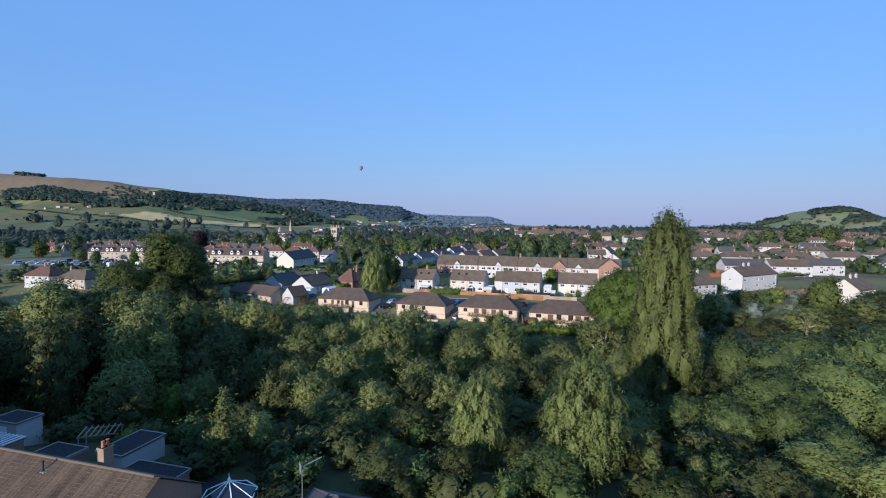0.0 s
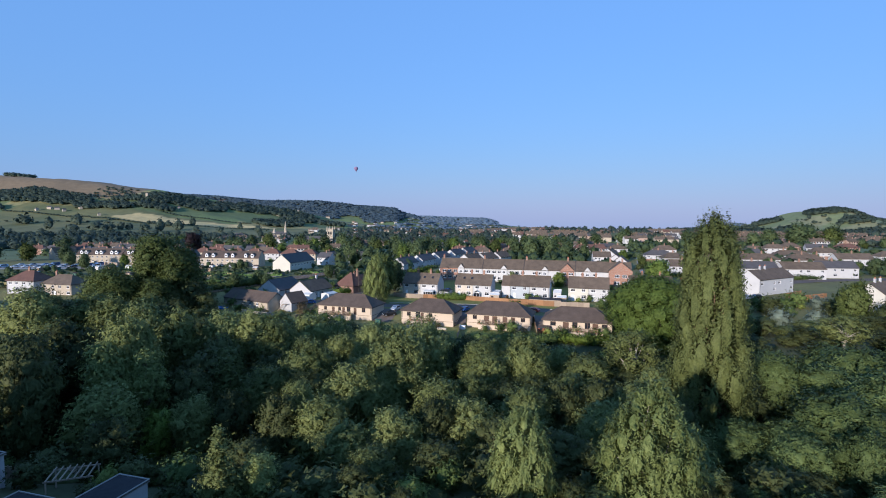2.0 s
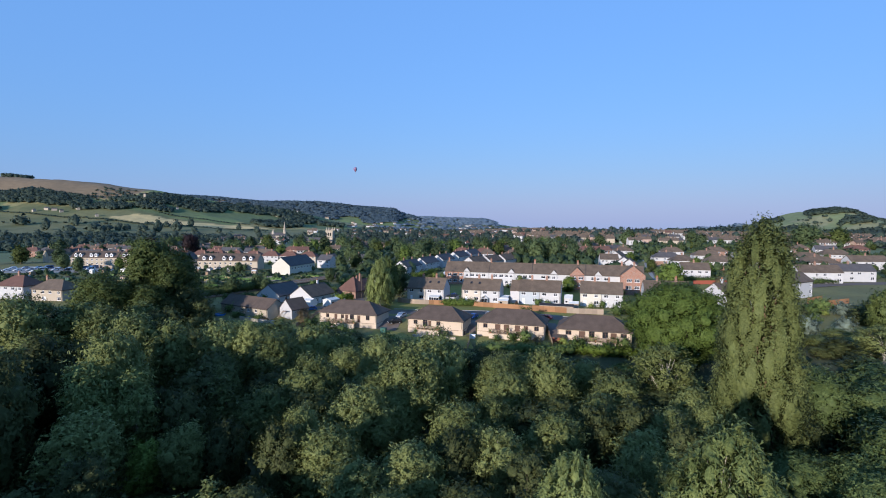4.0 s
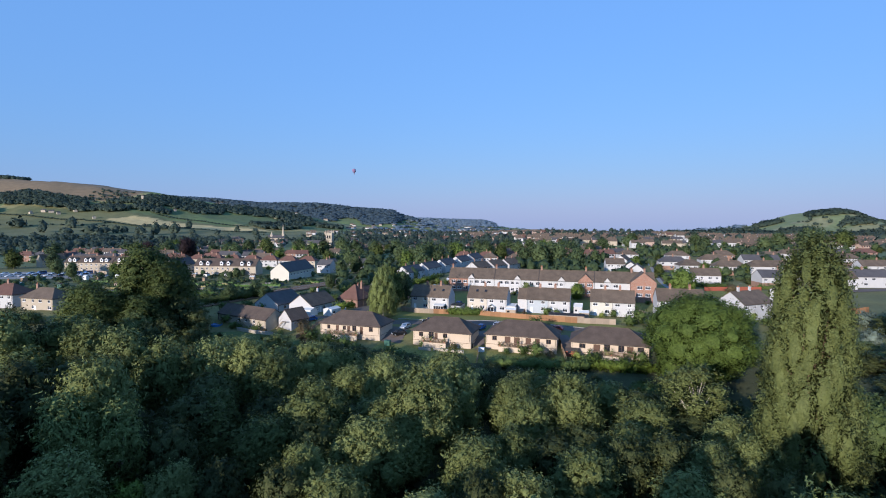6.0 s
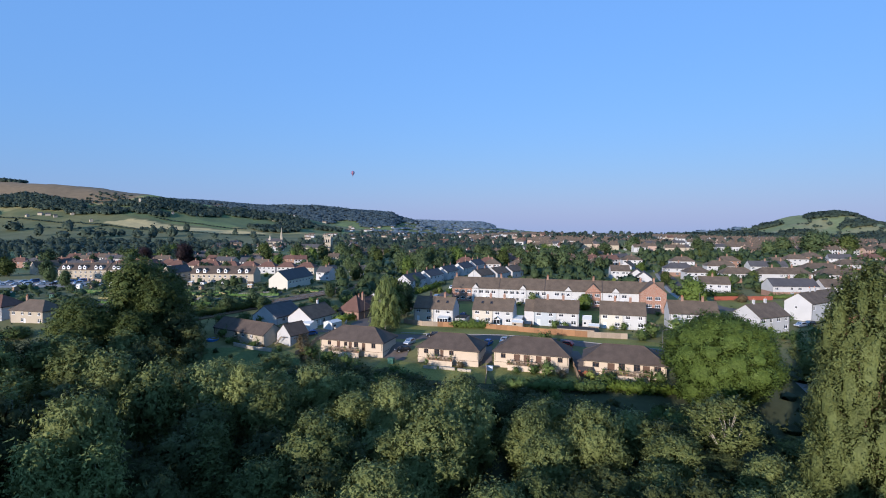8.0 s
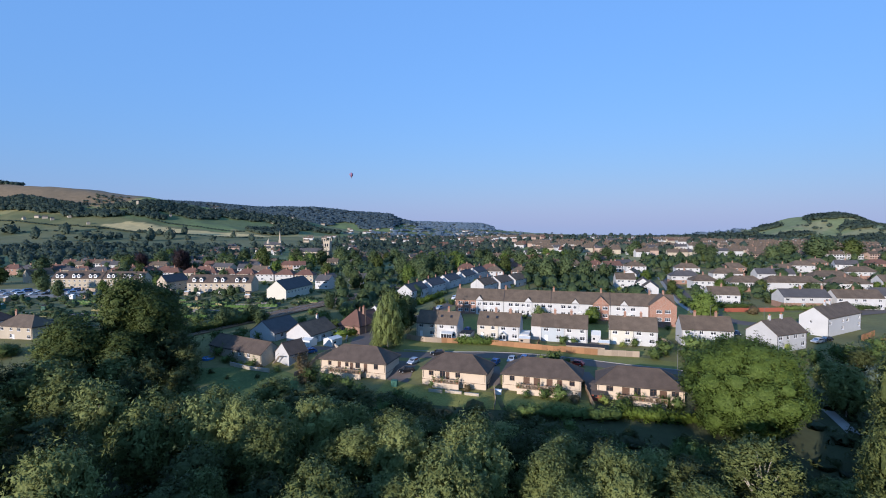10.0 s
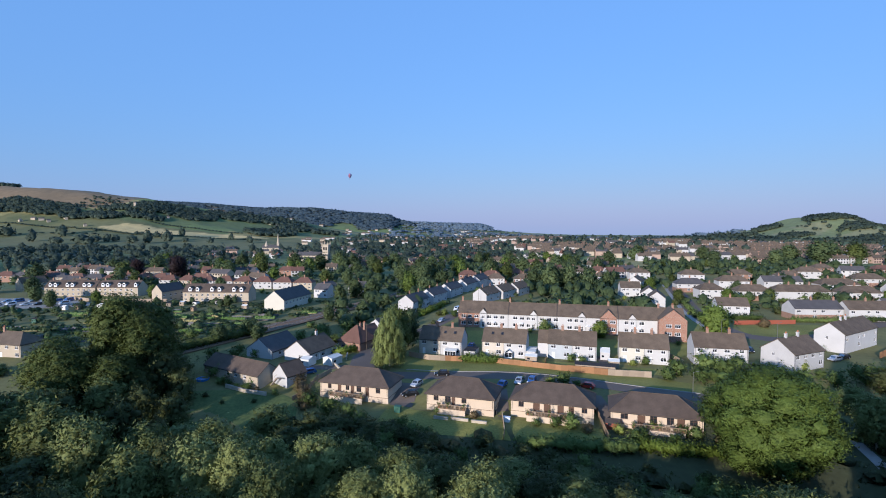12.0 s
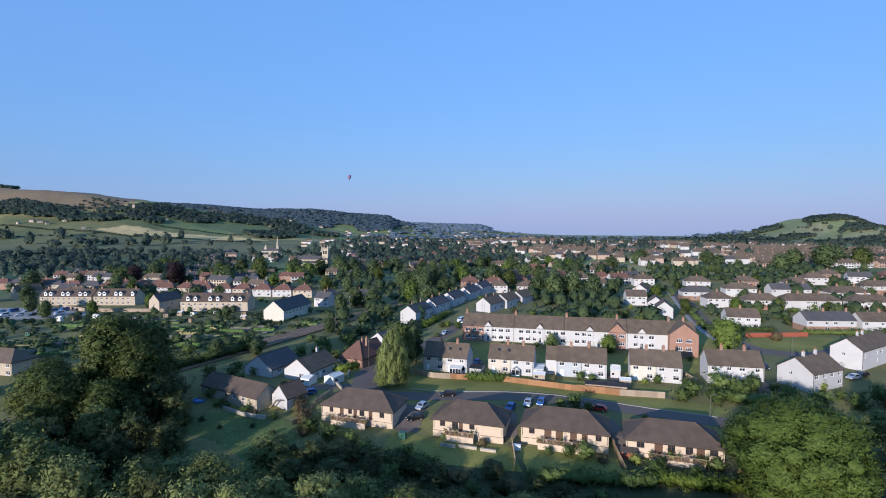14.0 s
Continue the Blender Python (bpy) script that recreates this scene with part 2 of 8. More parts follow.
# ---- ground ----
FIELD = [  # crests of the hills: x, y, z along each ridge, width of the near slope
    ([(-2600, 1700, 200), (-1900, 1850, 186), (-1600, 1900, 176), (-1470, 1900, 166), (-1350, 1900, 165), (-1080, 1900, 128), (-800, 2050, 70)], 360),
    ([(-2400, 2900, 200), (-1700, 3000, 164), (-1300, 3000, 142), (-1060, 3000, 120), (-730, 3000, 120), (-530, 3000, 97), (-330, 3000, 84), (-265, 3010, 52), (-190, 3040, 5)], 420),
    ([(-700, 4250, 56), (-200, 4300, 44), (50, 4300, 36), (330, 4300, 28), (410, 4300, 8), (480, 4300, -22), (900, 4400, -52)], 200),
    ([(760, 1640, -16), (1005, 1640, 14), (1090, 1640, 32), (1140, 1640, 50), (1190, 1640, 62), (1225, 1640, 58), (1280, 1640, 38), (1340, 1640, 28), (1420, 1640, 24), (1800, 1600, 22)], 240),
]


def ridge_z(x, y, base):
    best = base
    for pts, wide in FIELD:
        near, crest, frac = 1e9, 0, 0
        for (ax, ay, az), (bx, by, bz) in zip(pts, pts[1:]):
            dx, dy = bx - ax, by - ay
            u = min(1, max(0, ((x - ax) * dx + (y - ay) * dy) / (dx * dx + dy * dy)))
            d = math.hypot(x - ax - u * dx, y - ay - u * dy)
            if d < near:
                near, crest = d, az + (bz - az) * u
        f = math.exp(-((near / wide) ** 2)) + 0.12 * math.exp(-((near / (2.3 * wide)) ** 2))
        f = min(1, f)
        if crest > base:
            best = max(best, base + (crest - base) * f)
    return best


def ground_z(x, y):
    z = 2.3 * step(-40, 10, x) * step(203, 238, y)
    z = max(z, 1.7 * step(58, 85, x) * step(160, 190, y))
    z += 2.0 * step(110, 200, x) * step(220, 400, y)
    z -= 8.0 * step(300, 700, y) * (1 - step(60, 160, x))
    r = math.hypot(x, y)
    z -= 40 * step(700, 3600, r) * step(-1.0, 0.15, x / max(r, 1))
    z -= 34 * step(1400, 3600, r) * step(0.02, 0.3, x / max(r, 1))
    s = (x + 42.7) * -0.30 + (y - 171.1) * -0.954
    low = -1.7 * step(-7.5, -1.0, s) - 1.9 * step(2, 22, s)
    low *= 1 - step(55, 80, x) * step(100, 125, y)
    near = 6.4 * (1 - step(57, 80, y))
    z += low + near * (1 - 0.45 * step(0, 60, x))
    if r > 500:
        z = ridge_z(x, y, z)
        z += (noise.noise((x / 130, y / 130, 3)) * 5 + noise.noise((x / 45, y / 45, 7)) * 1.5) * step(600, 1500, r)
    return z


STRAW = [(-978, 1462, 2), (-930, 1492, 38), (-860, 1482, 56), (-750, 1477, 46), (-640, 1520, 40), (-515, 1533, 5)]  # x, y, half width of the stubble field


def sheet_cover(x, y):
    """Land cover: meadow, straw, heath, wood floor, rough grass."""
    r = math.hypot(x, y)
    wob = noise.noise((x / 90, y / 90, 1.5))
    if r < 480:
        k = noise.noise((x / 14, y / 14, 8.8))
        c = (0.160 + 0.05 * k, 0.152 + 0.03 * k, 0.056)
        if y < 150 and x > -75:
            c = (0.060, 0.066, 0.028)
        return c
    if y > 1560 and x < -1050 and ground_z(x, y) > 88 + 25 * wob:
        return (0.215, 0.155, 0.088)
    if x > 650 and y > 1150:
        return (0.170, 0.200, 0.090) if wob > -0.15 else (0.215, 0.215, 0.11)
    k = noise.cell((math.floor(x / 170 + 0.9 * wob + y / 900), math.floor(y / 110 + 0.6 * wob), 5.0))
    for (ax, ay, aw), (bx, by, bw) in zip(STRAW, STRAW[1:]):
        if ax <= x < bx:
            u = (x - ax) / (bx - ax)
            if abs(y - ay - (by - ay) * u + 5 * wob) < aw + (bw - aw) * u:
                return (0.52, 0.40, 0.18)
    if -1300 < x < -300 and 980 < y < 1560:
        return (0.150, 0.150, 0.062) if wob + 0.4 * k > -0.2 else (0.118, 0.130, 0.054)
    if k > 0.75:
        return (0.26, 0.235, 0.10)
    if k > 0.3:
        return (0.145, 0.19, 0.070)
    return (0.115, 0.15, 0.062)


def make_ground():
    cx, cy = 0.0, 110.0
    front = np.radians(np.concatenate([np.linspace(-50, 50, 276), np.linspace(50, 310, 50)[1:-1]]))
    radii = np.concatenate([np.linspace(2, 120, 40), np.geomspace(124, 900, 70), np.linspace(911, 1990, 99), np.geomspace(2020, 4930, 44)])
    verts, cols = [(cx, cy, ground_z(cx, cy))], [sheet_cover(cx, cy)]
    for r in radii:
        for a in front:
            x, y = cx + r * math.sin(a), cy + r * math.cos(a)
            verts.append((x, y, ground_z(x, y)))
            cols.append(sheet_cover(x, y))
    k = len(front)
    faces = [(0, 1 + (i + 1) % k, 1 + i) for i in range(k)]
    for j in range(len(radii) - 1):
        b0, b1 = 1 + j * k, 1 + (j + 1) * k
        faces += [(b0 + i, b0 + (i + 1) % k, b1 + (i + 1) % k, b1 + i) for i in range(k)]
    me = bpy.data.meshes.new("ground")
    me.from_pydata(verts, [], faces)
    me.shade_smooth()
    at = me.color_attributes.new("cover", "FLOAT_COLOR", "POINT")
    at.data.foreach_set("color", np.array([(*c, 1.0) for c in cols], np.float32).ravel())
    m = mat("land", (0.5, 0.5, 0.5), 0.95, 0.30, 0.8, 0.06, 0.35, coords="World")
    n, l = m.node_tree.nodes, m.node_tree.links
    bsdf = n["Principled BSDF"]
    shade = bsdf.inputs["Base Color"].links[0].from_socket
    ca = n.new("ShaderNodeVertexColor")
    ca.layer_name = "cover"
    mul = n.new("ShaderNodeMix")
    mul.data_type, mul.blend_type = "RGBA", "MULTIPLY"
    mul.inputs["Factor"].default_value = 1
    l.new(ca.outputs["Color"], mul.inputs[6])
    twice = n.new("ShaderNodeMix")
    twice.data_type, twice.blend_type = "RGBA", "ADD"
    twice.inputs["Factor"].default_value = 1
    l.new(shade, twice.inputs[6])
    l.new(shade, twice.inputs[7])
    l.new(twice.outputs[2], mul.inputs[7])
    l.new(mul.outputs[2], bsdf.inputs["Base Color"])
    me.materials.append(m)
    return tagged(new("ground", me), "grassy valley floor rising to fields, heath and wooded hills", "ground", kind="structure")


make_ground()

# ---- houses ----
MESHES = {}


def lattice(us, vs, y0, y1):
    """One frame of crossing bars: the even bands of us and vs are bars, the odd ones are open."""
    b, at = Build(), {}

    def node(i, j, y):
        if (i, j, y) not in at:
            at[i, j, y] = len(b.v)
            b.v.append((us[i], y, vs[j]))
        return at[i, j, y]
    full = lambda i, j: 0 <= i < len(us) - 1 and 0 <= j < len(vs) - 1 and (i % 2 == 0 or j % 2 == 0)
    for i in range(len(us) - 1):
        for j in range(len(vs) - 1):
            if not full(i, j):
                continue
            q = [(i, j), (i + 1, j), (i + 1, j + 1), (i, j + 1)]
            b.f.append(tuple(node(*p, y0) for p in q))
            b.f.append(tuple(node(*p, y1) for p in reversed(q)))
            for (p, r), (di, dj) in zip(zip(q, q[1:] + q[:1]), ((0, -1), (1, 0), (0, 1), (-1, 0))):
                if not full(i + di, j + dj):
                    b.f.append((node(*p, y0), node(*p, y1), node(*r, y1), node(*r, y0)))
    return b


def window_meshes(w, h, lights, frame_mat):
    key = (round(w, 2), round(h, 2), lights, frame_mat.name)
    if key not in MESHES:
        t = 0.07
        us = [0, t] + [w * i / lights + e for i in range(1, lights) for e in (-0.035, 0.035)] + [w - t, w]
        b = lattice(us, [0, t, h * 0.68, h * 0.68 + 0.05, h - t, h], -0.04, 0.05)
        g = Build().box(t * 0.7, 0.0, t * 0.7, w - t * 0.7, 0.02, h - t * 0.7)
        s = Build().box(-0.08, -0.16, -0.07, w + 0.08, 0.02, -0.002)
        MESHES[key] = b.mesh("window", frame_mat), g.mesh("pane", M_GLASS), s.mesh("window_sill", M_UPVC if frame_mat is M_UPVC else M_STONE)
    return MESHES[key]


def add_window(parent, m, w, h, lights=2, frame_mat=None, sill=True):
    f, g, s = window_meshes(w, h, lights, frame_mat or M_UPVC)
    win = part("window", f, None, parent, m=m)
    part("pane", g, None, win)
    if sill:
        part("window_sill", s, None, win)
    return win


def add_door(parent, m, w, h, material, glazed=True):
    key = ("door", round(w, 2), round(h, 2), material.name)
    if key not in MESHES:
        b = Build().box(0, -0.03, 0, w, 0.04, h)
        for z0, z1 in ((0.15, h * 0.4), (h * 0.5, h - 0.15)):
            b.box(0.14, -0.05, z0, w - 0.14, -0.031, z1)
        MESHES[key] = b.mesh("door", material), Build().box(w - 0.2, -0.09, h * 0.46, w - 0.1, -0.05, h * 0.5).mesh("handle", M_METAL)
    d = part("door", MESHES[key][0], None, parent, m=m)
    part("handle", MESHES[key][1], None, d)
    return d


def facade(b, fn, w, h, holes, deep=0.13, low=0.0):
    """A wall face from low to h with holes (u, v, w, h) and their reveals. fn maps along, up, outwards to the house."""
    us = sorted({0.0, w, *(q for u, v, a, c in holes for q in (u, u + a))})
    vs = sorted({low, h, *(q for u, v, a, c in holes for q in (v, v + c))})
    for u0, u1 in zip(us, us[1:]):
        for v0, v1 in zip(vs, vs[1:]):
            cu, cv = (u0 + u1) / 2, (v0 + v1) / 2
            if not any(u < cu < u + a and v < cv < v + c for u, v, a, c in holes):
                b.quad(fn(u0, v0, 0), fn(u1, v0, 0), fn(u1, v1, 0), fn(u0, v1, 0))
    for u, v, a, c in holes:
        for (p, q), (r, s) in (((u, v), (u + a, v)), ((u + a, v), (u + a, v + c)), ((u + a, v + c), (u, v + c)), ((u, v + c), (u, v))):
            b.quad(fn(p, q, 0), fn(r, s, 0), fn(r, s, -deep), fn(p, q, -deep))


def roof_build(L, D, H, rise, kind, over=0.35, verge=0.15, t=0.14):
    b = Build()
    pitch = rise / (D / 2)
    ye, ze = D / 2 + over, H - over * pitch
    if kind == "gable":
        x = L / 2 + verge
        for s in (-1, 1):
            b.slab([(-x, s * ye, ze + t), (x, s * ye, ze + t), (x, 0, H + rise + t), (-x, 0, H + rise + t)], t)
        b.tube((-x, 0, H + rise + t), (x, 0, H + rise + t), 0.11, 0.11, 6)
    else:
        x, xr = L / 2 + over, max(0.3, L / 2 - D / 2)
        for s in (-1, 1):
            b.slab([(-x, s * ye, ze + t), (x, s * ye, ze + t), (xr, 0, H + rise + t), (-xr, 0, H + rise + t)], t)
            b.slab([(s * x, -ye, ze + t), (s * x, ye, ze + t), (s * xr, 0, H + rise + t)], t)
            for w in (-1, 1):
                b.tube((s * x, w * ye, ze + t), (s * xr, 0, H + rise + t), 0.09, 0.09, 5)
        b.tube((-xr, 0, H + rise + t), (xr, 0, H + rise + t), 0.11, 0.11, 6)
    return b


def gutter_build(L, D, H, rise, kind, over=0.35):
    b = Build()
    pitch = rise / (D / 2)
    ye, ze = D / 2 + over, H - over * pitch
    x = L / 2 + (over if kind == "hip" else 0.15)
    for s in (-1, 1):
        b.box(-x, s * ye - 0.06, ze - 0.12, x, s * ye + 0.06, ze + 0.02)
        if kind == "hip":
            b.box(s * x - 0.06, -ye, ze - 0.12, s * x + 0.06, ye, ze + 0.02)
    for s in (-1, 1):
        b.box(s * (L / 2 - 0.25) - 0.04, -D / 2 - 0.09, 0.1, s * (L / 2 - 0.25) + 0.04, -D / 2 - 0.01, ze - 0.12)
    return b


def add_chimney(parent, x, y, z, h=1.3, material=None, w=0.75, d=0.5, pots=2):
    b = Build().box(x - w / 2, y - d / 2, z - 1.2, x + w / 2, y + d / 2, z + h - 0.2)
    b.box(x - w / 2 - 0.06, y - d / 2 - 0.06, z + h - 0.2, x + w / 2 + 0.06, y + d / 2 + 0.06, z + h - 0.06)
    b.box(x - w / 2, y - d / 2, z + h - 0.06, x + w / 2, y + d / 2, z + h)
    ch = part("chimney", b, material or M_BRICKF, parent)
    for i in range(pots):
        px = x + (i - (pots - 1) / 2) * 0.34
        part("chimney_pot", Build().lathe([(0.13, 0), (0.10, 0.15), (0.10, 0.4), (0.13, 0.42), (0.12, 0.5)], 8, (px, y, z + h - 0.01)), M_POT, ch)
    return ch


def house(name, x, y, ang, L, D, H, rise, roof="gable", wall=None, tiles=None, front=(), doors=(), side=(), chim=(), label="", group="", category="house",
          gz=None, frame_mat=None, chim_mat=None, lights=2, back=True, skirt=1.6, over=0.35, sills=True, lower=None, lower_h=2.4, chim_y=0.0, door_mat=None, gutter=True, pots=2):
    """A house whose front centre-line origin is the middle of its plan. front: windows (u, v, w, h) on the -y wall; side: on both end walls."""
    wall, tiles, frame_mat = wall or M_WHITE, tiles or M_ROOF, frame_mat or M_UPVC
    gz = ground_z(x, y) if gz is None else gz
    h = thing(name, pose(x, y, gz, 0, 0, ang), label, category, group)
    holes = [*front, *((u, v, a, c) for u, v, a, c in doors)]
    fr = lambda u, v, d: (u - L / 2, -D / 2 - d, v)
    bk = lambda u, v, d: (L / 2 - u, D / 2 + d, v)
    lf = lambda u, v, d: (-L / 2 - d, D / 2 - u, v)
    rt = lambda u, v, d: (L / 2 + d, u - D / 2, v)
    bands = [(-skirt, H, wall)] if lower is None else [(-skirt, lower_h, lower), (lower_h, H, wall)]
    for lo, hi, m in bands:
        b = Build()
        cut = lambda some: [(u, max(v, lo), a, min(v + c, hi) - max(v, lo)) for u, v, a, c in some if v < hi and v + c > lo]
        facade(b, fr, L, hi, cut(holes), low=lo)
        facade(b, bk, L, hi, cut(front if back else ()), low=lo)
        for fn in (lf, rt):
            facade(b, fn, D, hi, cut(side), low=lo)
        if hi == H and roof == "gable":
            for s in (-1, 1):
                b.quad((s * L / 2, -D / 2, H), (s * L / 2, D / 2, H), (s * L / 2, 0, H + rise))
        part("wall", b, m, h)
    part("roof", roof_build(L, D, H, rise, roof, over), tiles, h)
    if gutter:
        part("gutter", gutter_build(L, D, H, rise, roof, over), M_GUTTER, h)
    for u, v, a, c in front:
        add_window(h, pose(u - L / 2, -D / 2 + 0.10, v), a, c, 3 if a > 1.7 else lights, frame_mat, sills)
        if back:
            add_window(h, pose(L / 2 - u, D / 2 - 0.10, v, 0, 0, 180), a, c, 3 if a > 1.7 else lights, frame_mat, sill=False)
    for u, v, a, c in side:
        add_window(h, pose(L / 2 - 0.10, u - D / 2, v, 0, 0, 90), a, c, lights, frame_mat, sill=False)
        add_window(h, pose(-L / 2 + 0.10, D / 2 - u, v, 0, 0, -90), a, c, lights, frame_mat, sill=False)
    for u, v, a, c in doors:
        add_door(h, pose(u - L / 2, -D / 2 + 0.09, v), a, c, door_mat or M_UPVC)
    for cx in chim:
        add_chimney(h, cx - L / 2, chim_y, H + rise, 1.35, chim_mat, pots=pots)
    return h


def at_front(x, y, ang, L, D):
    """The plan's middle from the left end of the front wall."""
    c, s = math.cos(radians(ang)), math.sin(radians(ang))
    return x + c * L / 2 - s * D / 2, y + s * L / 2 + c * D / 2


# -- four bungalows on the slope above the wood
def bungalow(x, y, L, wins, doors, deck, label, ang=-17.5, gz=0.0):
    D, H = 9.0, 2.5
    cx, cy = at_front(x, y, ang, L, D)
    h = house("bungalow", cx, cy, ang, L, D, H, 2.85, "hip", M_PEACH, M_ROOF, wins, doors, (), (), label, "bungalows above the wood", "bungalow", gz, M_DARKWOOD,
              back=False, skirt=3.2, over=0.45, door_mat=M_DARKWOOD)
    part("plinth", Build().box(-L / 2 - 0.03, -D / 2 - 0.03, -3.2, L / 2 + 0.03, D / 2 + 0.03, -0.35), M_PEACH, h)
    part("plinth_band", Build().box(-L / 2 - 0.05, -D / 2 - 0.05, -0.35, L / 2 + 0.05, D / 2 + 0.05, -0.27), M_DARKWOOD, h)
    if deck:
        u0, u1, out = deck
        b = Build()
        k = int((u1 - u0) / 0.15)
        for i in range(k):
            b.box(u0 - L / 2 + i * 0.15, -D / 2 - out, -0.28, u0 - L / 2 + i * 0.15 + 0.135, -D / 2 - 0.06, -0.22)
        d = part("deck", b, M_TIMBER, h, "timber deck along the garden front")
        w = Build().box(u0 - L / 2 + 0.1, -D / 2 - out + 0.05, -3.4, u1 - L / 2 - 0.1, -D / 2 - out + 0.25, -0.3)
        part("deck_wall", w, M_PEACH, h)
        n = int((u1 - u0) / 1.3)
        for i in range(n + 1):
            px = u0 - L / 2 + (u1 - u0) * i / n
            part("post", Build().box(px - 0.045, -D / 2 - out - 0.0, -0.22, px + 0.045, -D / 2 - out + 0.09, 0.75), M_TIMBER, d)
        part("rail", Build().box(u0 - L / 2, -D / 2 - out, 0.72, u1 - L / 2, -D / 2 - out + 0.09, 0.80), M_TIMBER, d)
        nb = int((u1 - u0) / 0.16)
        us = [u0 - L / 2 + 0.05 + (u1 - u0 - 0.13) * i / nb + e for i in range(nb + 1) for e in (0, 0.03)]
        part("balustrade", lattice(us, [-0.15, -0.11, 0.66, 0.70], -D / 2 - out + 0.03, -D / 2 - out + 0.06), M_TIMBER, d)
    return h


W = lambda *us, v=0.75, w=1.1, h=1.15: [(u, v, w, h) for u in us]
bungalow(-42.2, 171.0, 18.7, W(2.2, 7.2, w=1.0) + [(10.2, 0.55, 1.3, 1.6), (15.4, 0.7, 1.2, 1.3)], [(5.0, -0.2, 1.0, 2.1), (8.6, -0.2, 1.0, 2.1), (12.6, -0.2, 1.0, 2.1)], (3.6, 12.8, 2.3),
         "buff bungalow with a hipped brown tiled roof and garden deck")
bungalow(-14.8, 161.9, 16.1, W(1.7, 8.5, w=1.2) + [(4.5, 0.3, 1.4, 1.8)], [(6.1, -0.2, 0.9, 2.1)], (3.2, 10.0, 2.2),
         "buff bungalow with a hipped brown roof and a short deck")
bungalow(4.6, 157.6, 18.2, W(1.7, 15.6, w=1.2), [(5.0, -0.2, 1.5, 2.1), (7.4, -0.2, 1.5, 2.1), (10.4, -0.2, 1.4, 2.1), (12.8, -0.2, 1.2, 2.1)], (3.7, 13.2, 2.2),
         "buff bungalow with dark patio doors onto a railed deck")
bungalow(25.4, 151.4, 18.2, W(2.0, 15.6, w=1.5) + W(7.9, 11.2, w=1.4, v=0.4, h=1.6), [(5.4, -0.2, 1.6, 2.1), (13.2, -0.2, 1.5, 2.1)], (4.2, 14.6, 2.2),
         "buff bungalow with white curtains and a long deck", gz=-0.4)

# -- white semi-detached houses behind the bungalows
def pair_windows(L, storeys=2):
    out = []
    for half in (0, 1):
        o = half * L / 2
        out += [(o + 0.9, 3.35, 1.5, 1.05), (o + L / 2 - 2.3, 3.35, 1.2, 1.05), (o + L / 2 - 2.4, 0.95, 1.6, 1.2)]
    return out


def semi(x, y, L, wall, label, chim, ang=-17.0, gz=None, D=8.2, H=4.9, rise=3.4, extra=(), tiles=None, chim_mat=None, doors=True):
    cx, cy = at_front(x, y, ang, L, D)
    ds = [(1.2, 0.05, 0.95, 2.05), (L / 2 + 1.2, 0.05, 0.95, 2.05)] if doors else []
    return house("semi_detached_house", cx, cy, ang, L, D, H, rise, "gable", wall, tiles or M_ROOF2, pair_windows(L) + list(extra), ds, (), chim, label, "white semi-detached houses", "house", gz,
                 chim_mat=chim_mat, over=0.3)


w1 = semi(-18.4, 207.0, 14.2, M_WHITE, "white rendered pair of houses with brown tiles", (5.0, 10.2), gz=0.0)
w2 = semi(1.9, 204.0, 14.0, M_WHITE, "white rendered pair of houses with rooflights and porch", (5.6, 10.4), gz=0.0)
w3 = semi(22.4, 200.6, 14.6, M_WHITE, "white rendered pair of houses with a set-back wing", (4.2, 9.4), gz=0.0)
w4 = semi(43.3, 196.3, 14.2, M_CREAM, "cream and white rendered pair of houses", (4.8, 9.6), gz=0.0)
w5 = semi(64.4, 192.3, 14.6, M_WHITE, "white rendered pair of houses behind garden trees", (4.5, 10.6), ang=-13, gz=0.9)
# the set-back wing of the third pair
part("wing_wall", Build().box(-10.6, -2.9, -1.5, -7.302, 4.1, 4.7), M_WHITE, w3)
part("wing_roof", roof_build(3.3, 7.0, 4.7, 3.1, "gable", 0.3, 0.1), M_ROOF2, w3, m=pose(-8.97, 0.6, 0))
# halves of the pairs painted in other colours, on a thin coat of render
M_PALEBLUE = mat("pale_blue_render", (0.41, 0.44, 0.45), 0.85, 0.1, 5, 0.35, 0.1)
M_IVORY = mat("ivory_render", (0.54, 0.48, 0.39), 0.85, 0.1, 5, 0.35, 0.1)
for hs, L, u0, u1, paint, word in ((w2, 14.0, 0.0, 7.0, M_IVORY, "ivory painted half of the front"), (w3, 14.6, 0.0, 7.3, M_PALEBLUE, "pale blue painted half of the front"), (w4, 14.2, 7.1, 14.2, M_WHITE, "white painted half of the front"), (w1, 14.2, 0.0, 7.1, M_IVORY, "ivory painted half of the front")):
    b = Build()
    holes = [(u - u0, v, a, c) for u, v, a, c in pair_windows(L) + [(1.2, 0.05, 0.95, 2.05), (L / 2 + 1.2, 0.05, 0.95, 2.05)] if u0 <= u < u1]
    facade(b, lambda u, v, d: (u0 + u - L / 2, -4.1 - 0.02 - d, v), u1 - u0, 4.85, holes, 0.03, low=-1.5)
    for p in (u0, u1):
        b.quad((p - L / 2, -4.12, -1.5), (p - L / 2, -4.1, -1.5), (p - L / 2, -4.1, 4.85), (p - L / 2, -4.12, 4.85))
    part("painted_front", b, paint, hs, word)
    part("downpipe", Build().tube((0.08, -4.17, 0.0), (0.08, -4.17, 4.6), 0.045, 0.045, 6), M_GUTTER, hs)
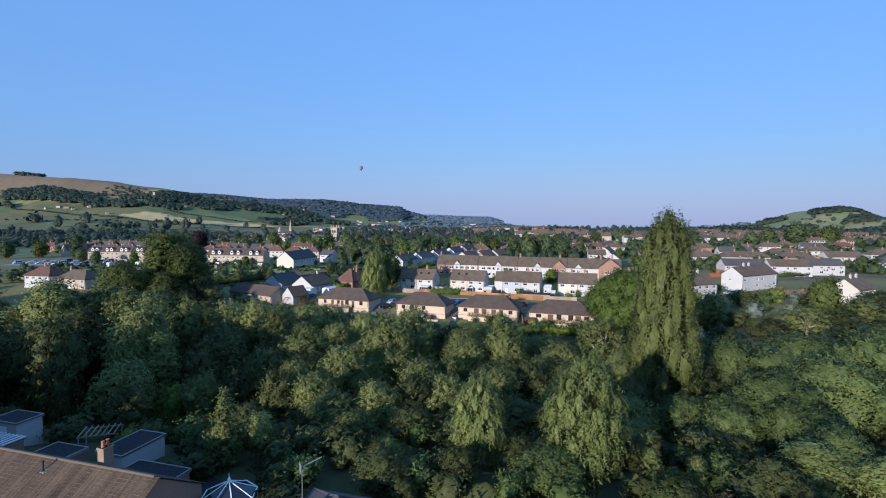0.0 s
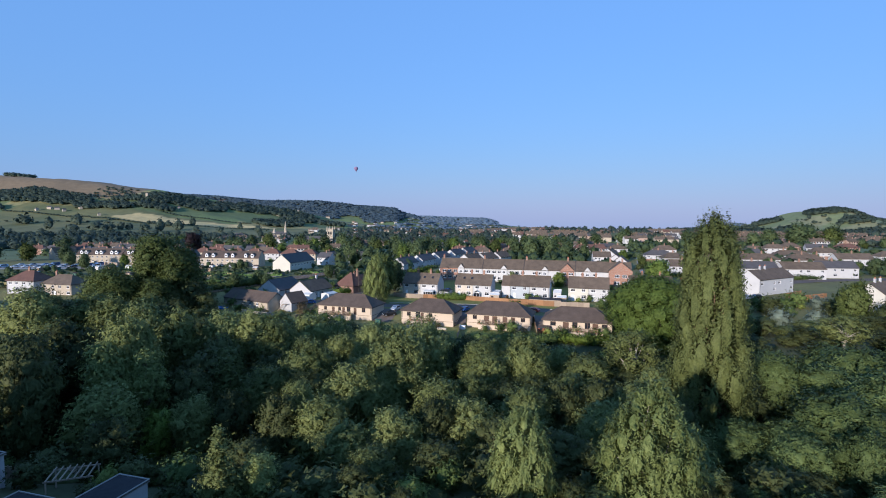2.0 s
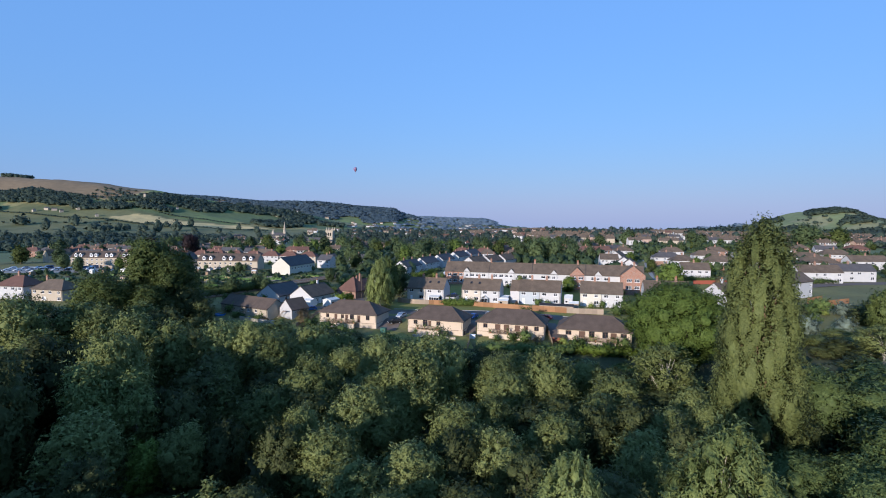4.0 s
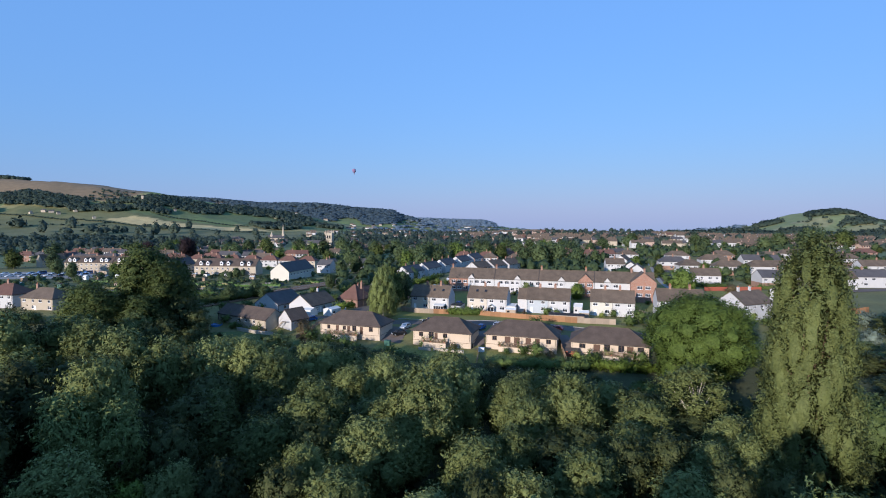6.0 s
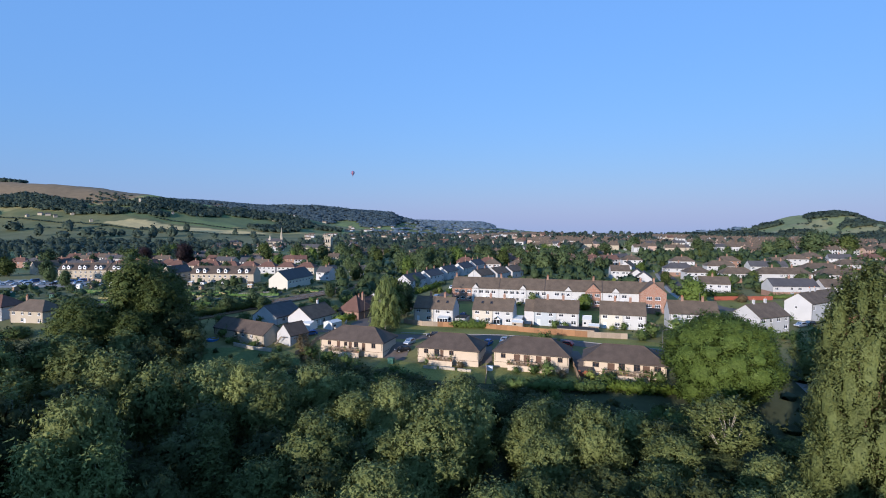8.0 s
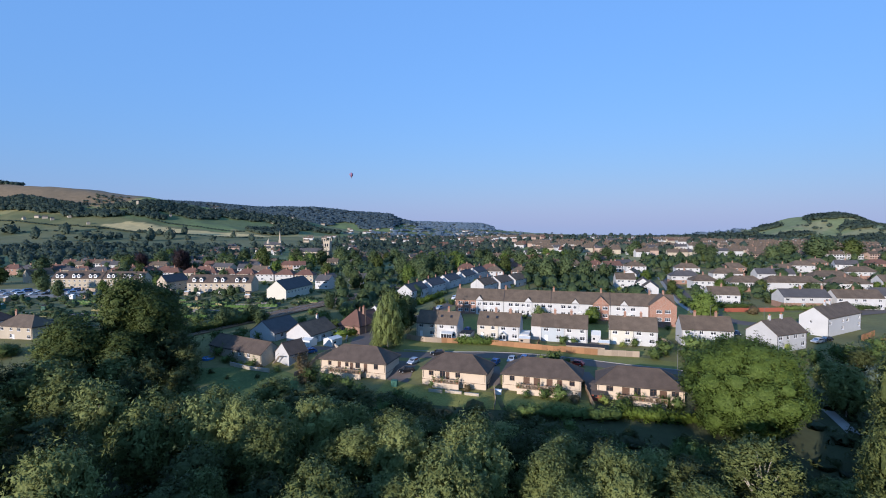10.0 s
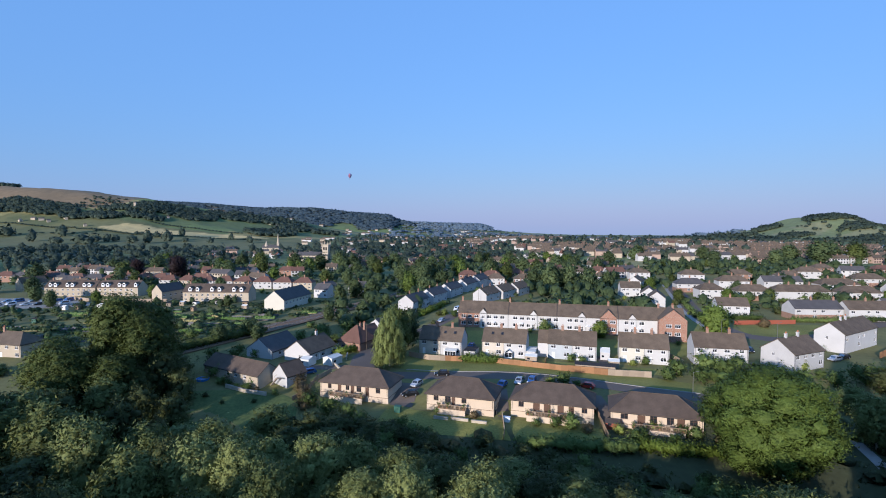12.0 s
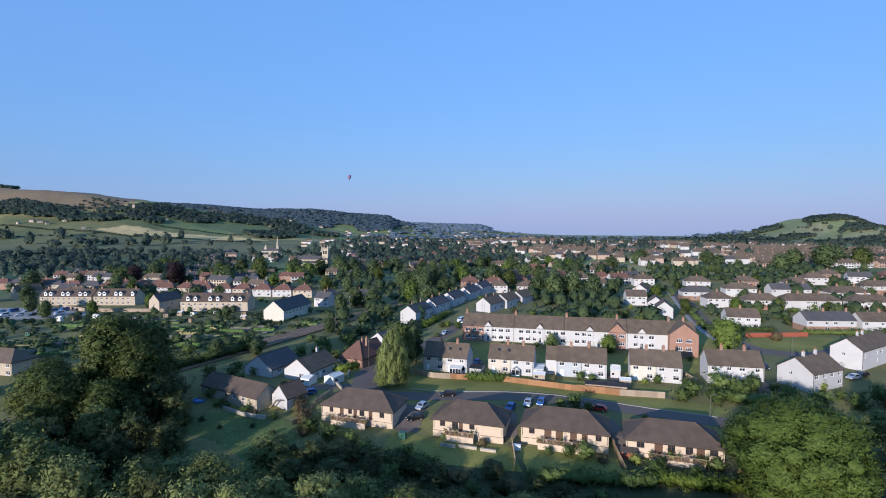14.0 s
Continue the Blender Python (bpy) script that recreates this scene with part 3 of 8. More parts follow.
# rooflights
for hs, spots in ((w1, (8.3, 11.6)), (w2, (3.2, 6.3))):
    for u in spots:
        key = part("rooflight", Build().box(-0.42, -0.55, 0.0, 0.42, 0.55, 0.09), M_FASCIA, hs, m=pose(u - 7.1, -1.9, 7.02, 39.7))
        part("pane", Build().box(-0.34, -0.47, 0.085, 0.34, 0.47, 0.10), M_GLASS, key)
# sun room and porch
def sunroom(parent, x0, x1, y0, out, h, apex=False):
    n = max(2, int((x1 - x0) / 0.9))
    us = [x0 + (x1 - x0 - 0.08) * i / n + e for i in range(n + 1) for e in (0, 0.08)]
    s = part("sunroom", lattice(us, [0, 0.55, h - 0.12, h], y0 - out, y0 - out + 0.09), M_UPVC, parent, "white framed glazed garden room")
    for px in (x0, x1 - 0.09):
        part("side_frame", Build().box(px, y0 - out + 0.092, 0, px + 0.09, y0, 0.55), M_UPVC, s)
        part("side_beam", Build().box(px, y0 - out + 0.092, h - 0.12, px + 0.09, y0, h), M_UPVC, s)
    part("pane", Build().box(x0 + 0.03, y0 - out + 0.03, 0.5, x1 - 0.03, y0 - out + 0.05, h - 0.1), M_GLASS, s)
    r = Build()
    if apex:
        xm = (x0 + x1) / 2
        for p, q in ((x0 - 0.1, xm), (x1 + 0.1, xm)):
            r.slab([(p, y0 - out - 0.15, h), (q, y0 - out - 0.15, h + 0.9), (q, y0, h + 0.9), (p, y0, h)], 0.08)
    else:
        r.slab([(x0 - 0.1, y0 - out - 0.15, h + 0.08), (x1 + 0.1, y0 - out - 0.15, h + 0.08), (x1 + 0.1, y0, h + 0.5), (x0 - 0.1, y0, h + 0.5)], 0.08)
    part("sunroom_roof", r, M_SHEDW, s)


sunroom(w1, 2.2, 5.9, -4.1, 2.4, 2.1)
sunroom(w2, 0.6, 2.9, -4.1, 1.6, 2.1, True)

# -- houses further right, turned to the bend
def end_house(name, x, y, ang, L, D, H, rise, wall, label, chim, gz, tiles=None, front=None, side=((3.2, 3.4, 0.8, 0.9),)):
    cx, cy = at_front(x, y, ang, L, D)
    return house(name, cx, cy, ang, L, D, H, rise, "gable", wall, tiles or M_ROOF2, front if front is not None else pair_windows(L), (), side, chim, label, "", "house", gz, chim_mat=M_WHITE, over=0.3)


end_house("gable_house", 85.4, 179.6, 23, 13.4, 9.4, 4.9, 3.3, M_WHITE, "white gabled house with brown tiles and white chimneys", (3.5, 8.8), 1.6)
end_house("gable_house", 114.2, 198.0, 30, 24.0, 8.4, 5.6, 3.0, M_WHITE, "long white house with a blank gable end", (7.5, 11.0), 2.2, M_ROOF2)
end_house("gable_house", 136.0, 170.0, 30, 12.0, 8.6, 4.8, 3.2, M_CREAM, "cream gabled house beside the hedge", (4, 8), 1.7)

# -- long terrace with gables behind the white houses
def terrace():
    x0, y0, ang, L, D, H, rise = -4.3, 239.6, -14.2, 81.8, 9.0, 5.8, 3.6
    cx, cy = at_front(x0, y0, ang, L, D)
    wins, doors = [], []
    units = 7
    for i in range(28):
        u = 1.2 + i * (L - 11.4) / 28
        if i % 4 == 3:
            continue
        wins += [(u, 3.6, 1.7, 1.2), (u, 0.9, 1.7, 1.25)]
    h = house("brick_terrace", cx, cy, ang, L, D, H, rise, "gable", M_WHITE, M_ROOF2, wins, (), (), (0.9, 19.7, 38.5, 56.2, 73.6, 78.4), "long rendered and brick terrace with gables and chimneys", "", "terrace", 2.2, M_UPVC, back=False)
    # brick facings, 3 cm proud, with window strips between them
    def facing(u0, u1):
        b = Build()
        inside = [(u - u0, v, a, c) for u, v, a, c in wins if u0 < u and u + a < u1]
        facade(b, lambda u, v, d: (u0 + u - L / 2, -D / 2 - 0.03 - d, v), u1 - u0, H, inside, 0.05, low=-1.6)
        for p in (u0, u1):
            b.quad((p - L / 2, -D / 2 - 0.03, -1.6), (p - L / 2, -D / 2, -1.6), (p - L / 2, -D / 2, H), (p - L / 2, -D / 2 - 0.03, H))
        part("brick_facing", b, M_BRICK, h, "red brick end bay")
    facing(0.0, 8.3)
    # small white gables over the stair bays
    def bay(u, w, wall, out, z, tiles=M_ROOF2, rise_b=1.5, win=True):
        b = Build()
        ws = [(w / 2 - 0.6, 3.6, 1.2, 1.1), (w / 2 - 0.5, 0.1, 1.0, 2.0)] if win else [(w / 2 - 2.3, 3.7, 1.9, 1.25), (w / 2 + 0.6, 3.7, 1.9, 1.25), (w / 2 - 2.3, 0.9, 1.9, 1.25), (w / 2 + 0.6, 0.9, 1.9, 1.25)]
        facade(b, lambda p, v, d: (u + p - L / 2, -D / 2 - out - d, v), w, z, ws, low=-1.6)
        for p in (u, u + w):
            b.quad((p - L / 2, -D / 2 - out, -1.6), (p - L / 2, -D / 2, -1.6), (p - L / 2, -D / 2, z), (p - L / 2, -D / 2 - out, z))
        b.quad((u - L / 2, -D / 2 - out, z), (u + w - L / 2, -D / 2 - out, z), (u + w / 2 - L / 2, -D / 2 - out, z + rise_b))
        g = part("gable_bay", b, wall, h, "gabled bay in red brick" if wall is M_BRICK else "white gabled stair bay")
        back = min(D / 2, rise_b / (rise / (D / 2)) + 0.6)
        r = Build()
        xm = u + w / 2 - L / 2
        for s in (-1, 1):
            e = xm + s * (w / 2 + 0.15)
            r.slab([(e, -D / 2 - out - 0.2, z - 0.1), (e, -D / 2 + back, z - 0.1), (xm, -D / 2 + back, z + rise_b + 0.12), (xm, -D / 2 - out - 0.2, z + rise_b + 0.12)], 0.12)
        part("bay_roof", r, tiles, g)
        for q, v, a, c in ws:
            add_window(g, pose(u + q - L / 2, -D / 2 - out + 0.1, v), a, c, 3 if a > 1.7 else 2, M_UPVC)
    for u in (8.4, 27.6, 45.2, 62.8):
        bay(u, 2.8, M_WHITE, 0.35, 5.7, rise_b=1.6)
    bay(53.1, 5.7, M_BRICK, 0.4, 5.8, M_ROOF2, 2.8, False)
    bay(72.7, 9.1, M_BRICK, 3.2, 6.5, M_ROOF2, 3.6, False)
    for u in (19.4, 37.6, 56.0 + 3.4):
        part("downpipe", Build().tube((u - L / 2, -D / 2 - 0.09, -0.5), (u - L / 2, -D / 2 - 0.09, H - 0.2), 0.06, 0.06, 6), M_GUTTER, h)
        r = Build()
        for q in (-1, 1):
            r.slab([(u - 0.16 - L / 2, q * (D / 2 + 0.38), H - 0.05), (u + 0.16 - L / 2, q * (D / 2 + 0.38), H - 0.05), (u + 0.16 - L / 2, 0, H + rise + 0.30), (u - 0.16 - L / 2, 0, H + rise + 0.30)], 0.14)
        part("party_wall_coping", r, M_FASCIA, h)
    for u in (13.6, 24.4, 33.4, 48.6, 66.4):
        part("porch_canopy", Build().slab([(u - 0.8 - L / 2, -D / 2 - 0.9, 2.3), (u + 0.8 - L / 2, -D / 2 - 0.9, 2.3), (u + 0.8 - L / 2, -D / 2 - 0.01, 2.55), (u - 0.8 - L / 2, -D / 2 - 0.01, 2.55)], 0.1), M_UPVC, h)
    return h


terrace()

# -- cottages and workshop beside the railway
def cottage(name, x, y, ang, L, D, H, rise, wall, tiles, label, front=(), side=(), chim=(), gz=0.0, doors=(), category="house", roof="gable", **kw):
    cx, cy = at_front(x, y, ang, L, D)
    return house(name, cx, cy, ang, L, D, H, rise, roof, wall, tiles, front, doors, side, chim, label, "", category, gz, over=0.25, back=False, **kw)


cottage("white_cottage", -51.3, 195.6, 66, 13.5, 9.6, 3.0, 3.4, M_WHITE, M_ROOF2, "white gabled cottage with brown tiled roof", [(2.5, 1.0, 1.2, 1.2), (6.0, 1.0, 1.6, 1.2)], [(5.5, 0.9, 1.6, 1.3)], (9.5,), -0.2, [(4.4, 0, 0.95, 2.05)], chim_mat=M_WHITE)
cottage("white_cottage", -64.0, 199.6, 66, 13.0, 10.4, 2.7, 3.6, M_WHITE, M_SLATE, "white gabled cottage with dark slate roof", [(3, 1, 1.2, 1.2)], (), (), -0.2)
cottage("garage_block", -52.4, 176.6, 55, 6.6, 6.0, 2.7, 2.9, M_WHITE, M_ROOF, "white gabled garage with an outside stair", (), [(2.4, 3.0, 0.9, 1.0)], (), -1.0, category="garage")
cottage("long_outbuilding", -79.8, 188.4, -31, 23.0, 7.4, 2.4, 2.6, M_STONE, M_ROOF, "long low stone outbuilding with brown tiled roof", [(10, 0.9, 1.1, 1.0), (13.2, 0.9, 1.2, 1.0), (17, 0.9, 1.2, 1.0)], (), (), -0.6, category="outbuilding")
rh = cottage("brick_cottage", -46.0, 213.2, -28, 9.0, 8.6, 3.2, 4.6, M_BRICKF, M_RED, "old red brick cottage with hipped clay roof and tall chimneys", [(1.2, 1.0, 1.6, 1.2), (5.6, 1.0, 1.4, 1.2)], (), (7.6,), -0.2, roof="hip", frame_mat=M_STONE)
cottage("brick_cottage", -37.5, 217.6, 60, 9.0, 6.0, 3.2, 3.0, M_BRICKF, M_RED, "red brick wing with clay tiled gable", [(2.2, 1.0, 1.4, 1.2)], (), (1.0,), -0.2)
cottage("white_cottage", -33.0, 234.0, 62, 9.0, 7.5, 2.6, 2.8, M_WHITE, M_SLATE, "small white gabled bungalow behind the lane trees", (), (), (), 0.3)
# outside stair of the garage
stair = thing("outside_stair", pose(-54.4, 177.2, -1.2, 0, 0, -35), "grey timber stair against the garage gable", "stair")
for i in range(9):
    part("tread", Build().box(-0.45 , -1.1, 0.28 * (i + 1) - 0.05, 0.0, -0.2, 0.28 * (i + 1)), M_FENCE_O, stair, m=pose(-2.4 + 0.27 * i, 0, 0))
part("stringer", Build().slab([(-2.9, -1.12, 0.2), (0, -1.12, 2.75), (0, -1.06, 2.75), (-2.9, -1.06, 0.2)], 0.22), M_FENCE_O, stair)
part("handrail", Build().tube((-2.9, -1.1, 1.05), (0, -1.1, 3.6), 0.04, 0.04), M_FENCE_O, stair)
part("platform", Build().box(-0.05, -1.15, 2.45, 1.1, -0.1, 2.56), M_FENCE_O, stair)

# left edge houses
house("hipped_house", -153.0, 211.0, -14, 15.0, 8.0, 5.0, 3.0, "hip", M_STONE, M_ROOF2, pair_windows(15.0), [(6.2, 0, 0.95, 2.05)], (), (3.0,), "stone coloured house with brown tiled roof among trees", gz=-1.5)
house("hipped_house", -172.0, 217.0, -10, 13.0, 9.0, 5.0, 3.4, "hip", M_WHITE, M_RED, pair_windows(13.0), (), (), (6.0,), "white house with hipped red-brown roof", gz=-1.0)

# -- right-hand estate: white upper walls on the slope
def est(x, y, ang, L, wall=None, roof="hip", tiles=None, H=4.9, rise=2.9, D=8.0, lower=None, chim=None, gz=None, label=None, name="estate_house", back=False):
    wall, tiles = wall or M_WHITE, tiles or M_ROOF2
    cx, cy = at_front(x, y, ang, L, D)
    word = {"white_render": "white", "limestone": "pale stone", "red_brick_far": "red brick", "grey_roughcast": "grey roughcast", "cream_render": "cream"}[wall.name]
    tile_word = {"brown_roof_tiles": "brown tiles", "grey_slates": "grey slates", "red_clay_tiles": "red clay tiles", "brown_concrete_tiles": "dark brown tiles"}[tiles.name]
    return house(name, cx, cy, ang, L, D, H, rise, roof, wall, tiles, pair_windows(L), (), (), chim if chim is not None else (L * 0.5,), label or f"{word} {'hipped' if roof == 'hip' else 'gabled'} house with {tile_word}", "estate houses", "house",
                 gz, lower=lower, back=back, sills=False, gutter=False, over=0.3, pots=1)


est(88.0, 318.0, -10, 10.5, roof="gable", D=9)
est(97.0, 293.0, 68, 11, roof="gable", D=7.5, chim=())
est(94.3, 277.5, 68, 12, roof="gable", D=7.5, chim=())
est(126, 333, -8, 16.5, tiles=M_SLATE, lower=M_BRICKF)
est(126.5, 308, -5, 13, D=9)
est(155, 341, -9, 17)
est(142, 300.5, -6, 17, lower=M_BRICKF)
est(158.8, 297.5, -6, 27.5, chim=(9, 19))
est(177.5, 334, -6, 21.5, roof="gable", tiles=M_SLATE, chim=(10, 19))
est(135, 249, -4, 19.2, roof="gable", tiles=M_SLATE, lower=M_BRICKF, chim=(9, 18), D=9)
est(155.5, 246.5, -4, 19, roof="gable", chim=(9,))
est(201, 321, -4, 21, chim=(6, 15))
est(188, 291, -4, 20, lower=M_BRICKF, chim=(9, 17))
est(108, 258, -14, 12.5, roof="gable", D=9, chim=(6,))
est(222, 300, -4, 20, roof="gable")
est(176, 252, -4, 18, roof="gable", tiles=M_SLATE, chim=(8,))
est(265.5, 412, -4, 14, wall=M_BRICKF)
est(272, 395, -20, 14, roof="gable", tiles=M_SLATE)
est(300, 400, -4, 16, wall=M_BRICKF, tiles=M_RED)
est(300, 350, -4, 16)
est(240, 345, -4, 18, lower=M_BRICKF)
est(262, 318, -4, 18)
est(283, 300, -8, 18, roof="gable")
est(226, 268, -6, 18, tiles=M_SLATE)
est(255, 275, -6, 18)
est(110, 345, 60, 14, roof="gable")
est(150, 378, -10, 15)
est(178, 372, -10, 15, wall=M_BRICKF)
est(205, 362, -10, 15)
est(236, 388, -8, 15)
est(125, 402, -6, 14)
est(100, 380, 65, 14)
# lane of white houses receding behind the roadside trees
for i, (x, y) in enumerate(((-24.0, 277.5), (-14.8, 297.0), (-5.5, 317.0), (4.5, 338.0), (13.5, 357.0))):
    est(x, y, 65, 17.0, roof="gable", tiles=M_SLATE, D=8, chim=(4, 13), gz=0.8 + 0.3 * i, label="white gabled lane house with grey slates")
for x, y, L, w in ((2, 400, 13, M_BRICKF), (18.5, 398, 13.5, M_BRICKF), (39, 417, 12.5, M_BRICKF), (37, 368, 12, M_WHITE), (55, 432, 12, M_GREYR), (70, 428, 12, M_GREYR), (86, 424, 14.5, M_GREYR), (104.5, 428, 12.5, M_BRICKF), (116, 416, 12.5, M_WHITE), (20, 372, 11, M_WHITE)):
    est(x, y, -4, L, wall=w, tiles=M_RED if w is M_BRICKF else M_ROOF2)
for i in range(3):
    est(12.0 + 10 * i, 296.0 + 12 * i, 55, 14.0, wall=M_GREYR, roof="gable", tiles=M_ROOF2, D=8, chim=(3, 11), H=4.2, label="roughcast house behind the long terrace")

# -- left: flats with dormers, hall, church
def flats(x, y, ang, L, D, H, rise, dormers, label, gz):
    cx, cy = at_front(x, y, ang, L, D)
    wins = [(1.0 + i * 3.1, v, 1.1, 1.2) for i in range(int(L / 3.1)) for v in (0.9, 3.4)]
    h = house("dormer_flats", cx, cy, ang, L, D, H, rise, "gable", M_STONE, M_ROOF, wins, (), (), (2.0, L - 2.0), label, "flats by the allotments", "flats", gz, back=False, gutter=False, pots=1)
    for i in range(dormers):
        u = -L / 2 + L * (i + 0.5) / dormers + (1.0 if i % 2 == 0 else -1.0)
        d = part("dormer", Build().box(-0.85, -1.6, -0.6, 0.85, 1.6, 1.15).quad((-0.85, -1.6, 1.15), (0.85, -1.6, 1.15), (0, -1.6, 1.9)), M_UPVC, h, "white gabled dormer", m=pose(u, -D / 2 + 1.7, H + 0.9))
        r = Build()
        for s in (-1, 1):
            r.slab([(s * 1.05, -1.8, 1.08), (s * 1.05, 2.2, 1.08), (0, 2.2, 2.05), (0, -1.8, 2.05)], 0.1)
        part("dormer_roof", r, M_ROOF2, d)
        part("pane", Build().box(-0.5, -1.63, 0.1, 0.5, -1.605, 1.0), M_GLASS, d)
    return h


flats(-243.5, 338.8, -1, 30, 9.5, 5.4, 3.6, 6, "stone flats with a row of white dormers", -0.3)
flats(-212.5, 338.6, -1, 24, 9.5, 5.4, 3.6, 5, "stone flats with white dormers beside the yard", -0.3)
flats(-151.5, 317.0, -3, 36.5, 9.5, 5.6, 3.8, 6, "stone flats with white dormers facing the allotments", -0.3)
house("gable_house", -162, 322, 72, 15, 7.0, 6.0, 3.6, "gable", M_STONE, M_SLATE, pair_windows(15), (), ((3, 3.4, 0.9, 1.0),), (), "stone gabled house end-on to the allotments", gz=-0.3, gutter=False, back=False)
house("gable_house", -276, 370, 60, 14, 9.0, 5.0, 3.6, "gable", M_STONE, M_ROOF2, pair_windows(14), (), (), (), "yellow stone gabled house beside the yard", gz=-0.5, gutter=False, back=False)
hall = house("hall", -89.5, 302.2, 75, 26.0, 11.0, 5.2, 4.4, "gable", M_CREAM, M_SLATE, [(2 + 3.2 * i, 3.1, 1.2, 1.1) for i in range(7)], (), (), (), "cream gabled hall with a dark roof and rooflights", "", "hall", -0.3, gutter=False, back=False)
for i in range(8):
    part("rooflight", Build().box(-0.5, -0.7, 0.02, 0.5, 0.7, 0.1), M_SHEDW, hall, m=pose(-10 + 2.9 * i, -2.4, 7.45 + 0.14, 38.6))
for x, y, a, L, w, t in ((-84, 332, -20, 9, M_WHITE, M_SLATE), (-78, 338, 60, 10, M_GREYR, M_SLATE), (-66, 342, -10, 10, M_WHITE, M_SLATE)):
    est(x, y, a, L, wall=w, tiles=t, roof="gable")
for i in range(11):
    est(-247 + 14.0 * i, 398 - 2.8 * i + (12 if i < 3 else 0), -6, 12.5, wall=(M_WHITE, M_STONE, M_WHITE)[i % 3], tiles=M_RED, H=4.8, rise=3.0)
for i in range(9):
    est(-330 + 22 * i, 470 + 6 * (i % 3), -4, 17, wall=(M_STONE, M_GREYR, M_BRICKF)[i % 3], tiles=(M_ROOF2, M_SLATE, M_RED)[i % 3], roof="gable" if i % 2 else "hip")
for i in range(8):
    est(-345 + 16 * i, 420 - 4 * i, -3, 15, wall=(M_BRICKF, M_STONE)[i % 2], tiles=(M_RED, M_SLATE)[i % 2])


def church():
    h = thing("church", pose(-178, 705, -8.5, 0, 0, -8), "pale stone church with a pinnacled tower", "church")
    b = Build()
    facade(b, lambda u, v, d: (u - 22, -6 - d, v), 44, 9, [(2.5 + 5 * i, 3, 1.8, 4.5) for i in range(8)], low=-2)
    b.quad((-22, 6, -2), (22, 6, -2), (22, 6, 9), (-22, 6, 9))
    for s in (-22, 22):
        b.quad((s, -6, -2), (s, 6, -2), (s, 6, 9), (s, 0, 13), (s, -6, 9))
    part("nave_wall", b, M_STONE, h)
    for i in range(8):
        part("window", Build().box(-22 + 2.5 + 5 * i, -5.9, 3, -22 + 4.3 + 5 * i, -5.8, 7.5), M_GLASS, h)
    part("nave_roof", roof_build(44, 12, 9, 4.2, "gable"), M_SLATE, h)
    part("aisle", Build().box(-20, -11, -2, 16, -6.02, 5), M_STONE, h)
    part("aisle_roof", Build().slab([(-20.3, -11.4, 5), (16.3, -11.4, 5), (16.3, -6.02, 7), (-20.3, -6.02, 7)], 0.25), M_SLATE, h)
    t = Build().box(-4, -4, -2, 4, 4, 23)
    for i in range(4):
        for s in (-1, 1):
            t.box(-4 + 2.3 * i, s * 4 - 0.25, 23, -4 + 2.3 * i + 1.1, s * 4 + 0.25, 24)
            t.box(s * 4 - 0.25, -4 + 2.3 * i, 23, s * 4 + 0.25, -4 + 2.3 * i + 1.1, 24)
    tw = part("tower", t, M_STONE, h, "square stone tower with four pinnacles", m=pose(18, 0, 0))
    for sx in (-1, 1):
        for sy in (-1, 1):
            part("pinnacle", Build().box(sx * 4 - 0.6, sy * 4 - 0.6, 20, sx * 4 + 0.6, sy * 4 + 0.6, 25).lathe([(0.65, 25), (0.05, 28)], 4, (sx * 4, sy * 4, 0)), M_STONE, tw)
    for u in (-2, 1):
        part("belfry_window", Build().box(u - 0.6, -4.05, 16, u + 1.4, -4.005, 20), M_GLASS, tw)
    return h


church()
sp = thing("church", pose(-305, 926, -9, 0, 0, 5), "pale stone church with a slim spire", "church")
part("nave_wall", Build().box(-16, -6, -2, 12, 6, 9).quad((-16, -6, 9), (-16, 6, 9), (-16, 0, 14)).quad((12, -6, 9), (12, 6, 9), (12, 0, 14)), M_STONE, sp)
part("nave_roof", roof_build(28, 12, 9, 5, "gable"), M_SLATE, sp, m=pose(-2, 0, 0))
part("turret", Build().lathe([(5, 9), (3.5, 12), (0.2, 20)], 8, (-10, 0, 0)), M_STONE, sp)
part("spire", Build().box(8, -2, -2, 12, 2, 16).lathe([(2.4, 16), (0.1, 34)], 8, (10, 0, 0)), M_STONE, sp)
vt = thing("hill_church", pose(-985, 1660, ground_z(-985, 1660), 0, 0, 10), "small stone village church tower on the hillside", "church")
part("tower", Build().box(-3.2, -3.2, -4, 3.2, 3.2, 21), M_STONE, vt)
part("tower_cap", Build().lathe([(4.3, 21), (0.3, 25)], 4), M_SLATE, vt)
part("nave_wall", Build().box(-22, -4, -4, -3.22, 4, 6), M_STONE, vt)
part("nave_roof", roof_build(18.7, 8, 6, 4, "gable"), M_SLATE, vt, m=pose(-12.6, 0, 0))

